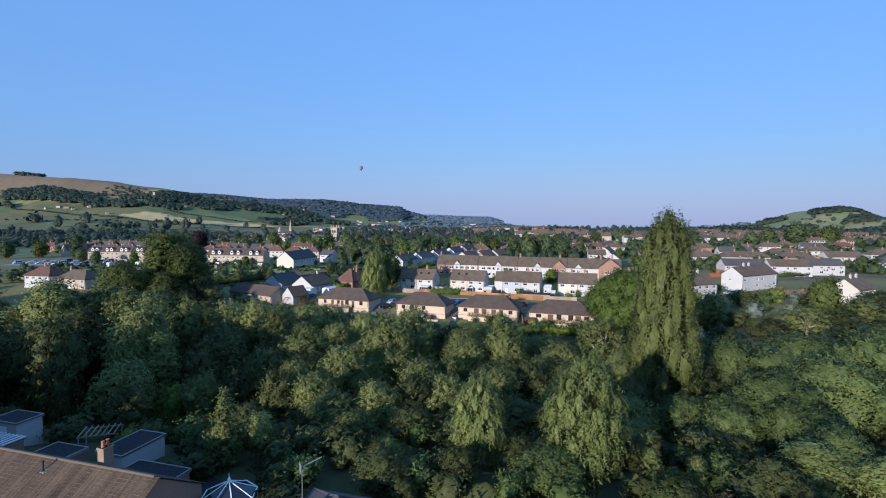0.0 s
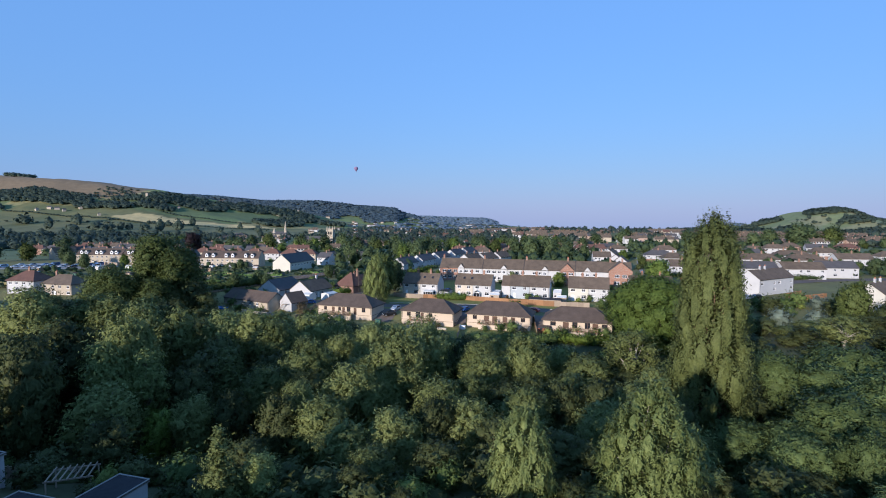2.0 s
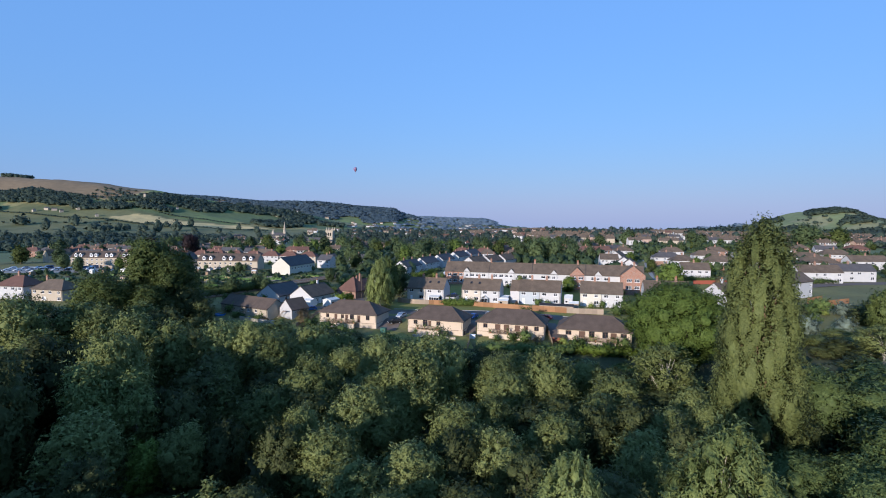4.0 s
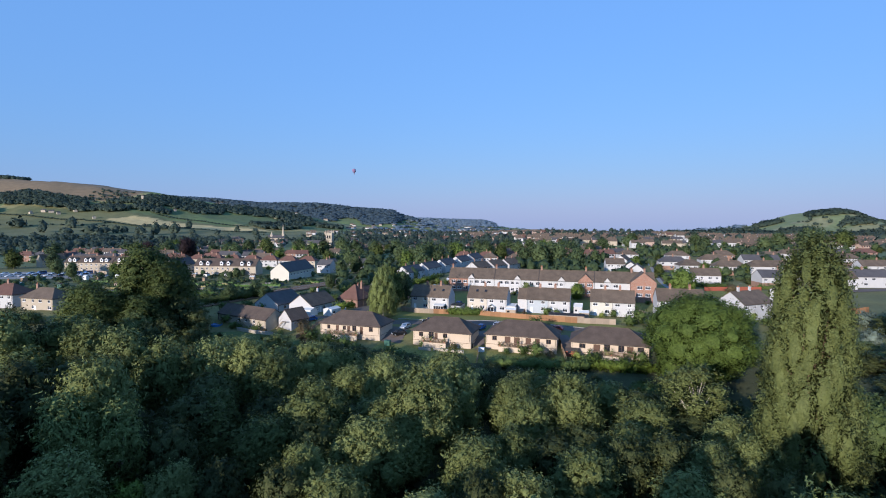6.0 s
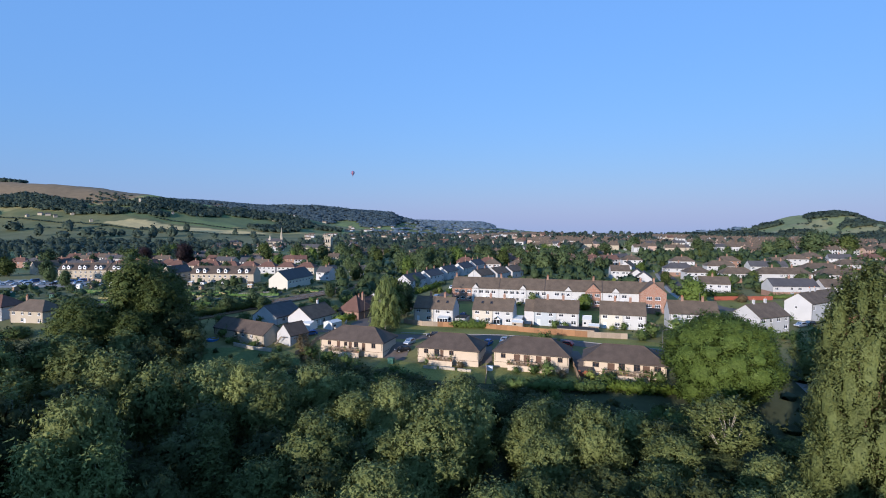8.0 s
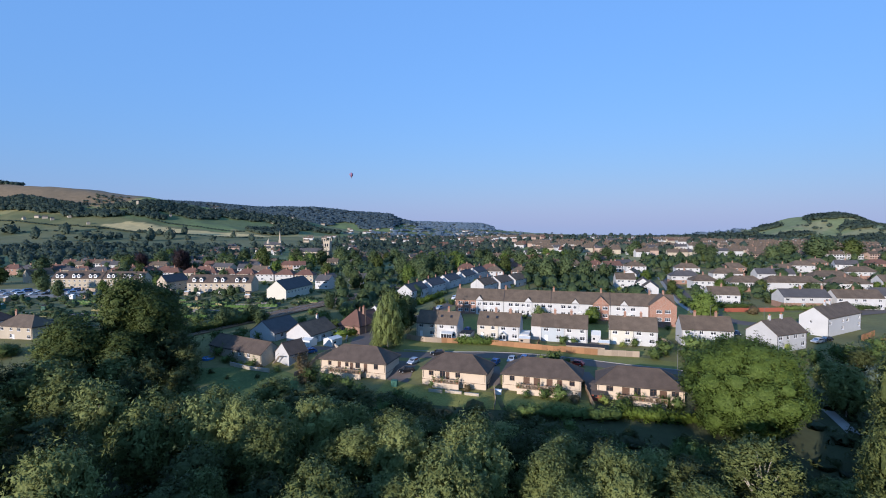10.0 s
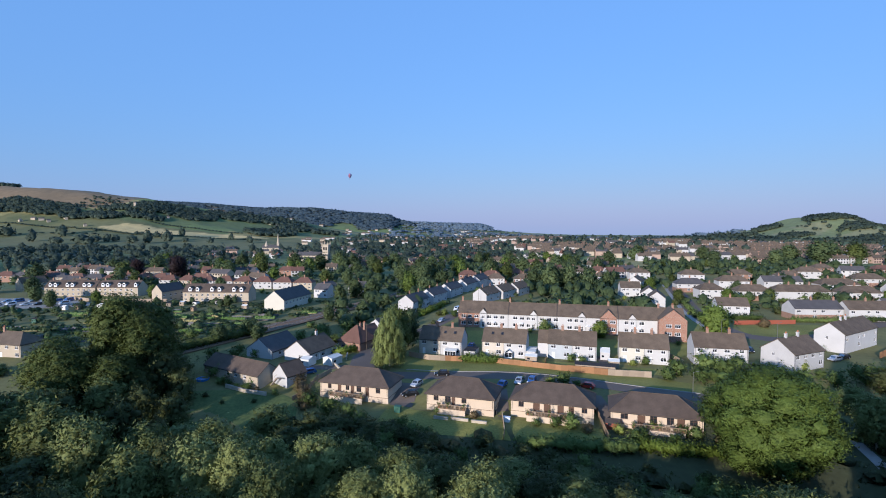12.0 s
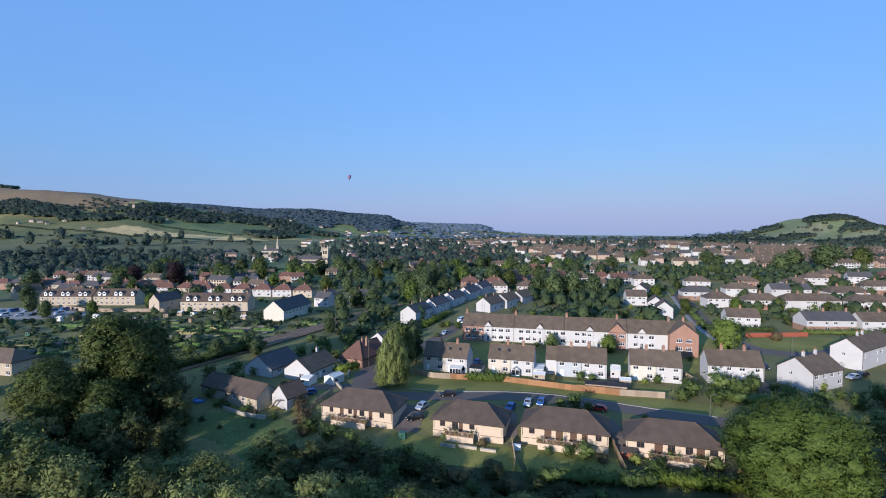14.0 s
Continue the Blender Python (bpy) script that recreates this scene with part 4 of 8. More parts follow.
# far terraces on the rise to the right, and scattered far houses of the town
def far_house(x, y, ang, L, wall, tiles, label, group):
    key = ("far", wall.name, tiles.name, round(L))
    gz = ground_z(x, y)
    if key in MESHES:
        return copy_thing(MESHES[key], pose(x, y, gz, 0, 0, ang))
    h = thing("far_house", pose(x, y, gz, 0, 0, ang), label, "house", group)
    D, H, rise = 8.0, 5.0, 3.0
    b = Build()
    ws = [(1.0 + 2.6 * i, v, 1.5, 1.2) for i in range(int(L / 2.6)) for v in (0.9, 3.3)]
    facade(b, lambda u, v, d: (u - L / 2, -D / 2 - d, v), L, H, ws, low=-3)
    b.quad((-L / 2, D / 2, -3), (L / 2, D / 2, -3), (L / 2, D / 2, H), (-L / 2, D / 2, H))
    for s in (-1, 1):
        b.quad((s * L / 2, -D / 2, -3), (s * L / 2, D / 2, -3), (s * L / 2, D / 2, H), (s * L / 2, 0, H + rise), (s * L / 2, -D / 2, H))
    part("wall", b, wall, h)
    part("roof", roof_build(L, D, H, rise, "gable"), tiles, h)
    part("glazing", Build().box(-L / 2 + 0.3, -D / 2 + 0.14, 0.5, L / 2 - 0.3, -D / 2 + 0.17, H - 0.2), M_GLASS, h)
    part("chimney", Build().box(-0.5, -0.3, H + rise - 1, 0.5, 0.3, H + rise + 1.3), M_BRICKF, h)
    MESHES[key] = h
    return h


rnd = random.Random(7)
M_PINK = mat("pink_brick", (0.42, 0.30, 0.235), 0.9, 0.15, 5, 0.5, 0.1, tint=0.4)
for row in range(6):
    for i in range(9):
        x = 292 + row * 26 + i * 19 + rnd.uniform(-3, 3)
        y = 520 + row * 42 + rnd.uniform(-5, 5)
        if math.hypot(x - 330, y - 520) < 20:
            continue
        far_house(x, y, rnd.uniform(-10, 6), 16, M_PINK if rnd.random() < 0.7 else M_WHITE, M_ROOF2, "far estate house with pitched tiled roof", "far estate houses")
for i in range(60):
    a = radians(rnd.uniform(-36, 26))
    r = rnd.uniform(430, 680)
    x, y = r * math.sin(a), r * math.cos(a)
    if x > 140 or abs(x + 178) < 45 and abs(y - 705) < 60:
        continue
    far_house(x, y, rnd.uniform(-30, 30), rnd.choice((11, 14, 18)), rnd.choice((M_WHITE, M_STONE, M_WHITE, M_GREYR)), rnd.choice((M_RED, M_SLATE, M_ROOF2)), "far town house with pitched roof among trees", "far town houses")


def house_mass(name, spots, label):
    """Far houses too small to tell apart: walls, pitched roofs and chimneys in one mesh."""
    mats = [M_WHITE, M_PINK, M_STONE, M_ROOF2, M_RED, M_SLATE]
    b, idx = Build(), []
    for x, y, ang, L, wall, roof in spots:
        c, s = math.cos(radians(ang)), math.sin(radians(ang))
        z, D, H, rise = ground_z(x, y), 8.0, 5.2, 2.8
        P = lambda u, v, w: (x + c * u - s * v, y + s * u + c * v, z + w)
        n0 = len(b.f)
        for q in (((-L, -D), (L, -D)), ((L, -D), (L, D)), ((L, D), (-L, D)), ((-L, D), (-L, -D))):
            (u0, v0), (u1, v1) = q
            b.quad(P(u0 / 2, v0 / 2, -4), P(u1 / 2, v1 / 2, -4), P(u1 / 2, v1 / 2, H), P(u0 / 2, v0 / 2, H))
        for e in (-1, 1):
            b.quad(P(e * L / 2, -D / 2, H), P(e * L / 2, D / 2, H), P(e * L / 2, 0, H + rise))
        idx += [wall] * (len(b.f) - n0)
        n0 = len(b.f)
        for e in (-1, 1):
            b.quad(P(-L / 2 - 0.3, e * (D / 2 + 0.4), H - 0.2), P(L / 2 + 0.3, e * (D / 2 + 0.4), H - 0.2), P(L / 2 + 0.3, 0, H + rise + 0.1), P(-L / 2 - 0.3, 0, H + rise + 0.1))
        for e in (-0.3, 0.3):
            for (u0, v0), (u1, v1) in (((-0.5, -0.4), (0.5, -0.4)), ((0.5, -0.4), (0.5, 0.4)), ((-0.5, 0.4), (-0.5, -0.4))):
                b.quad(P(e * L + u0, v0, H + 1.5), P(e * L + u1, v1, H + 1.5), P(e * L + u1, v1, H + rise + 1.4), P(e * L + u0, v0, H + rise + 1.4))
        idx += [roof] * (len(b.f) - n0)
    me = b.mesh(name, mats[0])
    for m in mats[1:]:
        me.materials.append(m)
    me.polygons.foreach_set("material_index", idx)
    return tagged(new(name, me), label, "houses", kind="stuff")


spots = []
for i in range(430):
    a, r = radians(rnd.uniform(-24, 33)), 640 * (1900 / 640) ** rnd.random()
    x, y = r * math.sin(a), r * math.cos(a)
    if x > 230 and r < 900 or x < -140 and r > 1050 or x > 500 and r > 1300:
        continue
    g = noise.noise((x / 120, y / 120, 12))
    if g > -0.12:
        spots.append((x, y, round(g * 200) % 40 - 20 + rnd.uniform(-6, 6), rnd.choice((10, 13, 17)), rnd.choice((0, 0, 0, 1, 2)), rnd.choice((3, 3, 4, 5))))
for i in range(90):
    x, y = rnd.uniform(110, 260), rnd.uniform(640, 900)
    spots.append((x, y, -8 + rnd.uniform(-4, 4), 12, rnd.choice((0, 2, 1)), 3))
for i in range(60):
    x, y = rnd.uniform(420, 760), rnd.uniform(720, 980)
    spots.append((x, y, -8 + rnd.uniform(-4, 4), 14, rnd.choice((0, 1, 1)), 3))
for i in range(70):
    x, y = rnd.uniform(60, 520), rnd.uniform(1900, 3200)
    spots.append((x, y, rnd.uniform(-20, 20), 20, 0, 3))
for i in range(40):
    x, y = rnd.uniform(-900, -150), rnd.uniform(1950, 2500)
    spots.append((x, y, rnd.uniform(-20, 20), 14, rnd.choice((0, 2)), 3))
for x, y, L in ((-1215, 1510, 12), (-1196, 1514, 16), (-1178, 1516, 18), (-1150, 1522, 12), (-1126, 1530, 13), (-1112, 1534, 10), (-1134, 1594, 18), (-1122, 1600, 12), (-1009, 1474, 11), (-1000, 1588, 14), (-1012, 1592, 12), (-1030, 1600, 13), (-897, 1632, 12), (-880, 1640, 9), (-822, 1696, 12), (-800, 1706, 14), (-782, 1729, 12), (-652, 1869, 15), (-620, 1850, 12), (-586, 1821, 12), (-570, 1800, 12), (-545, 1790, 14)):
    spots.append((x + rnd.uniform(-6, 6), y + rnd.uniform(-16, 16), rnd.uniform(-50, 50), L * 0.75, 2, 5))
for row in range(9):
    y = 585 + 32 * row
    for i in range(int(0.2 * y / 17)):
        x = 0.555 * y + 17 * i + rnd.uniform(-2, 2)
        spots.append((x, y + rnd.uniform(-4, 4), -6 + rnd.uniform(-3, 3), 14.5, rnd.choice((1, 1, 1, 2, 0)), 3))
for i in range(60):
    y = rnd.uniform(540, 760)
    spots.append((y * rnd.uniform(0.28, 0.55), y, rnd.uniform(-12, 8), rnd.choice((11, 14)), rnd.choice((0, 0, 1, 2)), rnd.choice((3, 3, 5))))
for i in range(46):
    x, y = rnd.uniform(385, 500), rnd.uniform(870, 1060)
    spots.append((x, y, -8 + rnd.uniform(-8, 8), 15, 0, 3))
for i in range(60):
    x, y = rnd.uniform(60, 290), rnd.uniform(1230, 1520)
    spots.append((x, y, rnd.uniform(-12, 12), rnd.choice((14, 18, 24)), rnd.choice((0, 0, 1)), 3))
for i in range(60):
    x, y = rnd.uniform(-420, 40), rnd.uniform(1250, 2100)
    spots.append((x, y, rnd.uniform(-15, 15), 14, rnd.choice((0, 0, 2)), 3))
house_mass("far_town_houses", spots, "far white and pink houses across the town")

# ---- trees ----
L_WILLOW = leaf_mat("willow_leaves", (0.124, 0.154, 0.046), (0.202, 0.226, 0.076))
L_BIRCH = leaf_mat("birch_leaves", (0.152, 0.197, 0.058), (0.232, 0.268, 0.088))
L_POPLAR = leaf_mat("poplar_leaves", (0.081, 0.103, 0.030), (0.122, 0.142, 0.045))
L_OAK = leaf_mat("oak_leaves", (0.072, 0.112, 0.030), (0.116, 0.160, 0.046), gaps=0.44)
L_SYCAMORE = leaf_mat("sycamore_leaves", (0.077, 0.112, 0.034), (0.117, 0.156, 0.050))
L_ASH = leaf_mat("ash_leaves", (0.054, 0.077, 0.018), (0.090, 0.114, 0.032))
L_LIME = leaf_mat("lime_leaves", (0.102, 0.150, 0.022), (0.163, 0.217, 0.040))
L_DARK = leaf_mat("dark_leaves", (0.050, 0.064, 0.021), (0.082, 0.095, 0.033), gaps=0.44)
L_COPPER = leaf_mat("copper_leaves", (0.024, 0.016, 0.017), (0.038, 0.024, 0.024), gaps=0.44)
L_SILVER = leaf_mat("silver_leaves", (0.110, 0.145, 0.105), (0.170, 0.210, 0.160), gaps=0.44)
L_YELLOW = leaf_mat("golden_leaves", (0.144, 0.19, 0.041), (0.234, 0.27, 0.068), gaps=0.44)
L_RUST = leaf_mat("rusty_leaves", (0.11, 0.085, 0.045), (0.16, 0.12, 0.06), gaps=0.44)
L_SALLOW = leaf_mat("sallow_leaves", (0.101, 0.128, 0.038), (0.174, 0.197, 0.064))
L_OAKT = leaf_mat("oak_tree_leaves", (0.079, 0.123, 0.023), (0.125, 0.176, 0.039))
L_TOWN = leaf_mat("garden_tree_leaves", (0.060, 0.091, 0.037), (0.098, 0.134, 0.055))
# mid-distance trees: green pulled towards blue, some haze mixed into the colour
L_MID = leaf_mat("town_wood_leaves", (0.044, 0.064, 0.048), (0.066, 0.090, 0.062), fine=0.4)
# far woods, hedgerows and plain: distance haze painted into bluish leaf colours
L_HAZED_BLUE = leaf_mat("farthest_wood_leaves", (0.170, 0.225, 0.260), (0.190, 0.245, 0.280), fine=0.1)
L_HAZED = leaf_mat("far_wood_leaves", (0.092, 0.132, 0.148), (0.115, 0.158, 0.170), fine=0.2)


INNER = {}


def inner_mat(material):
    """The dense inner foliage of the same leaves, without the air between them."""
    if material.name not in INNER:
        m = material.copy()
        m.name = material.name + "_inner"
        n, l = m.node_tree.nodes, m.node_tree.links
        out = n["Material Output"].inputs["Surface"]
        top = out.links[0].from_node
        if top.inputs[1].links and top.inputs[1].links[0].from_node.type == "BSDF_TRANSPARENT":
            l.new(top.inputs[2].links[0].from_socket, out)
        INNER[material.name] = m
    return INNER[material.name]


def ball(k=1):
    bm = bmesh.new()
    bmesh.ops.create_icosphere(bm, subdivisions=k, radius=1)
    v = np.array([p.co[:] for p in bm.verts])
    f = np.array([[q.index for q in p.verts] for p in bm.faces])
    bm.free()
    return v, f


ICO1, ICO2 = ball(1), ball(2)


def crown_mesh(name, lobes, count, size, material, rng, droop=0.0, upward=0.0, core=0.66, flat=0.42, shell=(0.74, 1.12), spray=9, loose=1.5, soft=0.85):
    """A crown: sprays of narrow leaves on twigs all over overlapping lobes, round a rough inner mass. soft: how far the leaves share the crown's own roundness in the light."""
    lobes = np.asarray(lobes, float)
    if FAR_TREE:
        count, size = int(count * 0.5), size * 1.32
    c, r = lobes[:, :3], lobes[:, 3:]
    area = (r[:, 0] * r[:, 1] + r[:, 0] * r[:, 2] + r[:, 1] * r[:, 2])
    tw = int(count / spray * 1.7)
    pick = rng.choice(len(lobes), tw, p=area / area.sum())
    d = rng.normal(size=(tw, 3))
    d[:, 2] = d[:, 2] * 0.95 + 0.15
    d /= np.linalg.norm(d, axis=1)[:, None]
    rough = 1 + 0.16 * np.sin(5.1 * d[:, 0] + pick) * np.sin(4.3 * d[:, 1] + 2 * pick) + 0.12 * np.sin(9 * d[:, 2] + 3 * pick)
    p = c[pick] + d * r[pick] * (rng.uniform(*shell, tw) * rough)[:, None]
    inside = np.zeros(tw, bool)
    for i in range(len(lobes)):
        inside |= ((((p - c[i]) / (r[i] * 0.76)) ** 2).sum(1) < 1) & (pick != i)
    keep = np.where(~inside)[0][: max(1, int(count / spray))]
    p, d = p[keep], d[keep]
    run = d * 0.8 + rng.normal(size=p.shape) * 0.45
    run[:, 2] += -1.9 * droop + 1.5 * upward + 0.1
    run /= np.linalg.norm(run, axis=1)[:, None]
    k = len(p)
    shoot = np.where(rng.random((k, 1, 1)) < 0.22, 1.9, 1.0)
    along = rng.uniform(-1.0, 1.5, (k, spray, 1)) * shoot * size * (2.3 + 2.4 * droop + 0.9 * upward)
    pos = (p[:, None] + run[:, None] * along + rng.normal(size=(k, spray, 3)) * size * loose * (0.5 - 0.25 * droop)).reshape(-1, 3)
    dd, rr = np.repeat(d, spray, 0), np.repeat(run, spray, 0)
    n = len(pos)
    nrm = dd + rng.normal(size=(n, 3)) * flat
    nrm[:, 2] += 0.15
    nrm /= np.linalg.norm(nrm, axis=1)[:, None]
    t = rr + rng.normal(size=(n, 3)) * 0.5
    t -= nrm * (t * nrm).sum(1)[:, None]
    t /= np.linalg.norm(t, axis=1)[:, None] + 1e-9
    b = np.cross(nrm, t)
    s = size * rng.uniform(0.6, 1.4, n)[:, None]
    ln, wd = s * (1.15 + 0.35 * droop), s * (0.50 - 0.14 * droop)
    verts = np.stack([pos - t * ln * 0.5 + b * wd, pos - t * ln * 0.5 - b * wd, pos + t * ln - nrm * s * 0.15], 1).reshape(-1, 3)
    mid = pos.mean(0) * (1, 1, 0.85)
    span = np.maximum(0.3, np.abs(pos - mid).max(0))
    out = (pos - mid) / span
    out /= np.linalg.norm(out, axis=1)[:, None] + 1e-9
    sn = dd * 0.42 + out * 0.65 + rng.normal(size=(n, 3)) * 0.28
    sn /= np.linalg.norm(sn, axis=1)[:, None]
    sn = sn * soft + nrm * (1 - soft)
    sn /= np.linalg.norm(sn, axis=1)[:, None]
    normals = [np.repeat(sn, 3, 0)]
    vs, fs = [verts], [np.arange(n * 3).reshape(-1, 3)]
    base = len(verts)
    iv, jf = ICO1 if FAR_TREE or len(lobes) > 200 else ICO2
    for i in range(len(lobes)):
        q = iv * (1 + 0.16 * rng.normal(size=(len(iv), 1))) * r[i] * core + c[i]
        vs.append(q)
        fs.append(jf + base)
        away = (q - mid) / span
        cn = iv * 0.42 + 0.65 * away / (np.linalg.norm(away, axis=1)[:, None] + 1e-9)
        normals.append(cn / (np.linalg.norm(cn, axis=1)[:, None] + 1e-9))
        base += len(iv)
    me = bpy.data.meshes.new(name)
    me.from_pydata(np.concatenate(vs).tolist(), [], np.concatenate(fs).tolist())
    me.materials.append(material)
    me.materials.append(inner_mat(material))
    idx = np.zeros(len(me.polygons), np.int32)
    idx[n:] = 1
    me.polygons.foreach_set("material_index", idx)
    me.normals_split_custom_set_from_vertices(np.concatenate(normals).tolist())
    return me


def limb_mesh(name, lobes, height, r0, material, rng, split=0.35, lean=0.0, bare=1.0):
    """A tapered trunk with limbs that grow out of it and reach into the lobes."""
    b = Build()
    pts = [Vector((0, 0, -0.6))]
    for i in range(1, 6):
        pts.append(Vector((lean * i / 5 + rng.normal() * 0.10, rng.normal() * 0.10, height * 0.75 * i / 5)))
    ends = []
    for i in range(5):
        n0 = len(b.v)
        b.tube(pts[i], pts[i + 1], r0 * (1 - 0.16 * i) * (1.25 if i == 0 else 1), r0 * (1 - 0.16 * (i + 1)), 7, False)
        if ends:
            b.f.append((ends[-1], n0, n0 + 1))
        ends.append(n0 + 7)

    def grow(root, p, q, ra, rb):
        n0 = len(b.v)
        b.tube(p, q, ra, rb, 5, False)
        b.f.append((root, n0, n0 + 1))
        return n0 + 5
    for lx, ly, lz, *_ in lobes:
        k = min(4, max(1, int(5 * split * rng.uniform(0.8, 1.6))))
        if lz < pts[k].z:
            k = 1
        p, q = pts[k], Vector((lx, ly, lz))
        mid = p.lerp(q, 0.5) + Vector((rng.normal() * 0.3, rng.normal() * 0.3, 0.4))
        e = grow(ends[k - 1], p, mid, r0 * 0.42, r0 * 0.27)
        grow(e, mid, q * bare + p * (1 - bare), r0 * 0.27, r0 * 0.08)
    return b.mesh(name, material, True)


def dome_lobes(rng, n, wide, low, high, size, top=1.0, tall=1.0):
    """Lobes over an upright egg from low to high."""
    out = []
    for i in range(n):
        u = (i + 0.5) / n
        z = low + (high - low) * u
        env = wide * math.sqrt(max(0.05, 1 - (2 * u ** top - 1) ** 2))
        a = i * 2.4 + rng.uniform(-0.4, 0.4)
        k = env * rng.uniform(0.45, 0.8)
        s = size * rng.uniform(0.55, 1.35)
        out.append((k * math.cos(a), k * math.sin(a), z, s, s, s * tall * rng.uniform(0.75, 1.0)))
    out.append((0, 0, (low + high) / 2, wide * 0.6, wide * 0.6, (high - low) * 0.42))
    return out


def tree_kind(kind, v):
    """Crown and limbs of one variety at its natural size: crown mesh, limb mesh, height."""
    rng = np.random.default_rng(100 * v + sum(map(ord, kind)))
    if kind == "willow":
        h = 13.0
        lb = dome_lobes(rng, 44, 5.3, 1.6, 11.9, 1.2, tall=1.5)
        return crown_mesh("crown", lb, 18500, 0.215, L_WILLOW, rng, 0.0, 0.55, 0.66), limb_mesh("trunk", lb[::2], h, 0.26, M_PALEBARK, rng, 0.35, bare=1.12), h
    if kind == "sallow":
        h = 13.0
        lb = dome_lobes(rng, 34, 5.0, 2.2, 11.6, 1.2, top=0.8, tall=1.3)
        return crown_mesh("crown", lb, 15500, 0.22, L_SALLOW, rng, 0.15, 0.2, 0.66), limb_mesh("trunk", lb[::2], h, 0.24, M_PALEBARK, rng, 0.3, bare=1.1), h
    if kind == "open_willow":
        h = 16.0
        lb = [(x, y, z, a, b, c) for x, y, z, a, b, c in dome_lobes(rng, 30, 5.0, 6.0, 15.0, 1.15, tall=1.2)[:-1]]
        return crown_mesh("crown", lb, 9500, 0.225, L_WILLOW, rng, 0.1, 0.3, 0.3, shell=(0.45, 1.1)), limb_mesh("trunk", lb[::2], h, 0.34, M_PALEBARK, rng, 0.5, lean=0.6, bare=1.05), h
    if kind == "weeping":
        h = 17.0
        lb = []
        for i in range(44):
            u = i / 43
            a = i * 2.4
            env = 0.35 + 4.2 * math.sin(min(1, (1 - u) * 2.0 + 0.06) * 1.5) * (1 + 0.14 * math.sin(5 * i))
            s = 0.65 + 0.35 * (1 - u)
            lb.append((env * 0.8 * math.cos(a), env * 0.8 * math.sin(a), 2.4 + 13.6 * u, s, s, s * 2.3))
        lb.append((0, 0, 8, 1.9, 1.9, 5.5))
        return crown_mesh("crown", lb, 34000, 0.185, L_BIRCH, rng, 1.0, 0, 0.6, 0.35, spray=16, soft=0.8), limb_mesh("trunk", lb[::3], h, 0.24, M_PALEBARK, rng, 0.5), h
    if kind == "poplar":
        h = 34.0
        lb = []
        for i in range(118):
            u = i / 117
            a = i * 2.4 + rng.uniform(-0.3, 0.3)
            env = 5.6 * min(1, u / 0.10 + 0.45) * (1 - u ** 14) * (1 - 0.42 * u) * (1 + 0.13 * math.sin(7 * i)) + 0.15
            s = 0.42 + 0.55 * env / 5.0
            lb.append((env * 0.78 * math.cos(a), env * 0.78 * math.sin(a), 1.5 + 29.6 * u, s, s, s * 3.4))
        lb.append((0, 0, 13, 2.3, 2.3, 11))
        return crown_mesh("crown", lb, 95000, 0.17, L_POPLAR, rng, 0, 1.0, 0.58, 0.4, spray=10, shell=(0.72, 1.12), soft=0.88), limb_mesh("trunk", lb[::2], h, 0.6, M_REDBARK, rng, 0.3), h
    if kind == "oak":
        h = 19.0
        lb = dome_lobes(rng, 120, 11.2, 1.6, 17.4, 1.6, tall=1.4)
        return crown_mesh("crown", lb, 84000, 0.205, L_OAKT, rng, 0, 0.1, 0.66, 0.45, shell=(0.76, 1.1), spray=8, soft=0.85), limb_mesh("trunk", lb[::2], h, 0.6, M_BARK, rng, 0.25), h
    if kind == "ash":
        h = 22.0
        lb = dome_lobes(rng, 60, 7.2, 2.5, 20.6, 1.75)
        return crown_mesh("crown", lb, 20000, 0.33, L_ASH, rng, 0.15, 0, 0.62, spray=10), limb_mesh("trunk", lb[::2], h, 0.5, M_BARK, rng, 0.3), h
    if kind == "birch":
        h = 14.0
        lb = dome_lobes(rng, 26, 3.2, 2.4, 13.2, 0.95, 0.8, 1.3)
        return crown_mesh("crown", lb, 10500, 0.2, L_BIRCH, rng, 0.45, 0, 0.55), limb_mesh("trunk", lb, h, 0.18, M_PALEBARK, rng, 0.4), h
    if kind == "round":
        h = 12.0
        lb = dome_lobes(rng, 60, 6.6, 1.2, 10.7, 1.5, tall=1.45)
        return crown_mesh("crown", lb, 20000, 0.235, L_SYCAMORE, rng, 0.1, 0.1, 0.66, 0.45), limb_mesh("trunk", lb[::3], h, 0.33, M_BARK, rng, 0.25), h
    if kind == "dark":
        h = 11.0
        lb = dome_lobes(rng, 28, 4.3, 1.0, 10.1, 1.35)
        return crown_mesh("crown", lb, 6500, 0.28, L_DARK, rng, 0.1, 0.1, 0.66), limb_mesh("trunk", lb[::2], h, 0.22, M_BARK, rng, 0.25), h
    if kind == "conifer":
        h = 11.0
        lb = []
        for i in range(46):
            u = i / 45
            w, a = 0.12 + 2.3 * (1 - u) * (0.8 + 0.2 * math.sin(6 * i)), i * 2.4
            lb.append((w * 0.62 * math.cos(a), w * 0.62 * math.sin(a), 0.8 + 9.9 * u, 0.2 + w * 0.42, 0.2 + w * 0.42, 0.32))
        return crown_mesh("crown", lb, 9500, 0.17, L_SALLOW, rng, 0.15, 0.3, 0.5), limb_mesh("trunk", lb[::4], h, 0.18, M_BARK, rng, 0.3), h
    if kind == "maple":
        h = 9.0
        lb = dome_lobes(rng, 14, 2.4, 1.0, 8.4, 1.15)
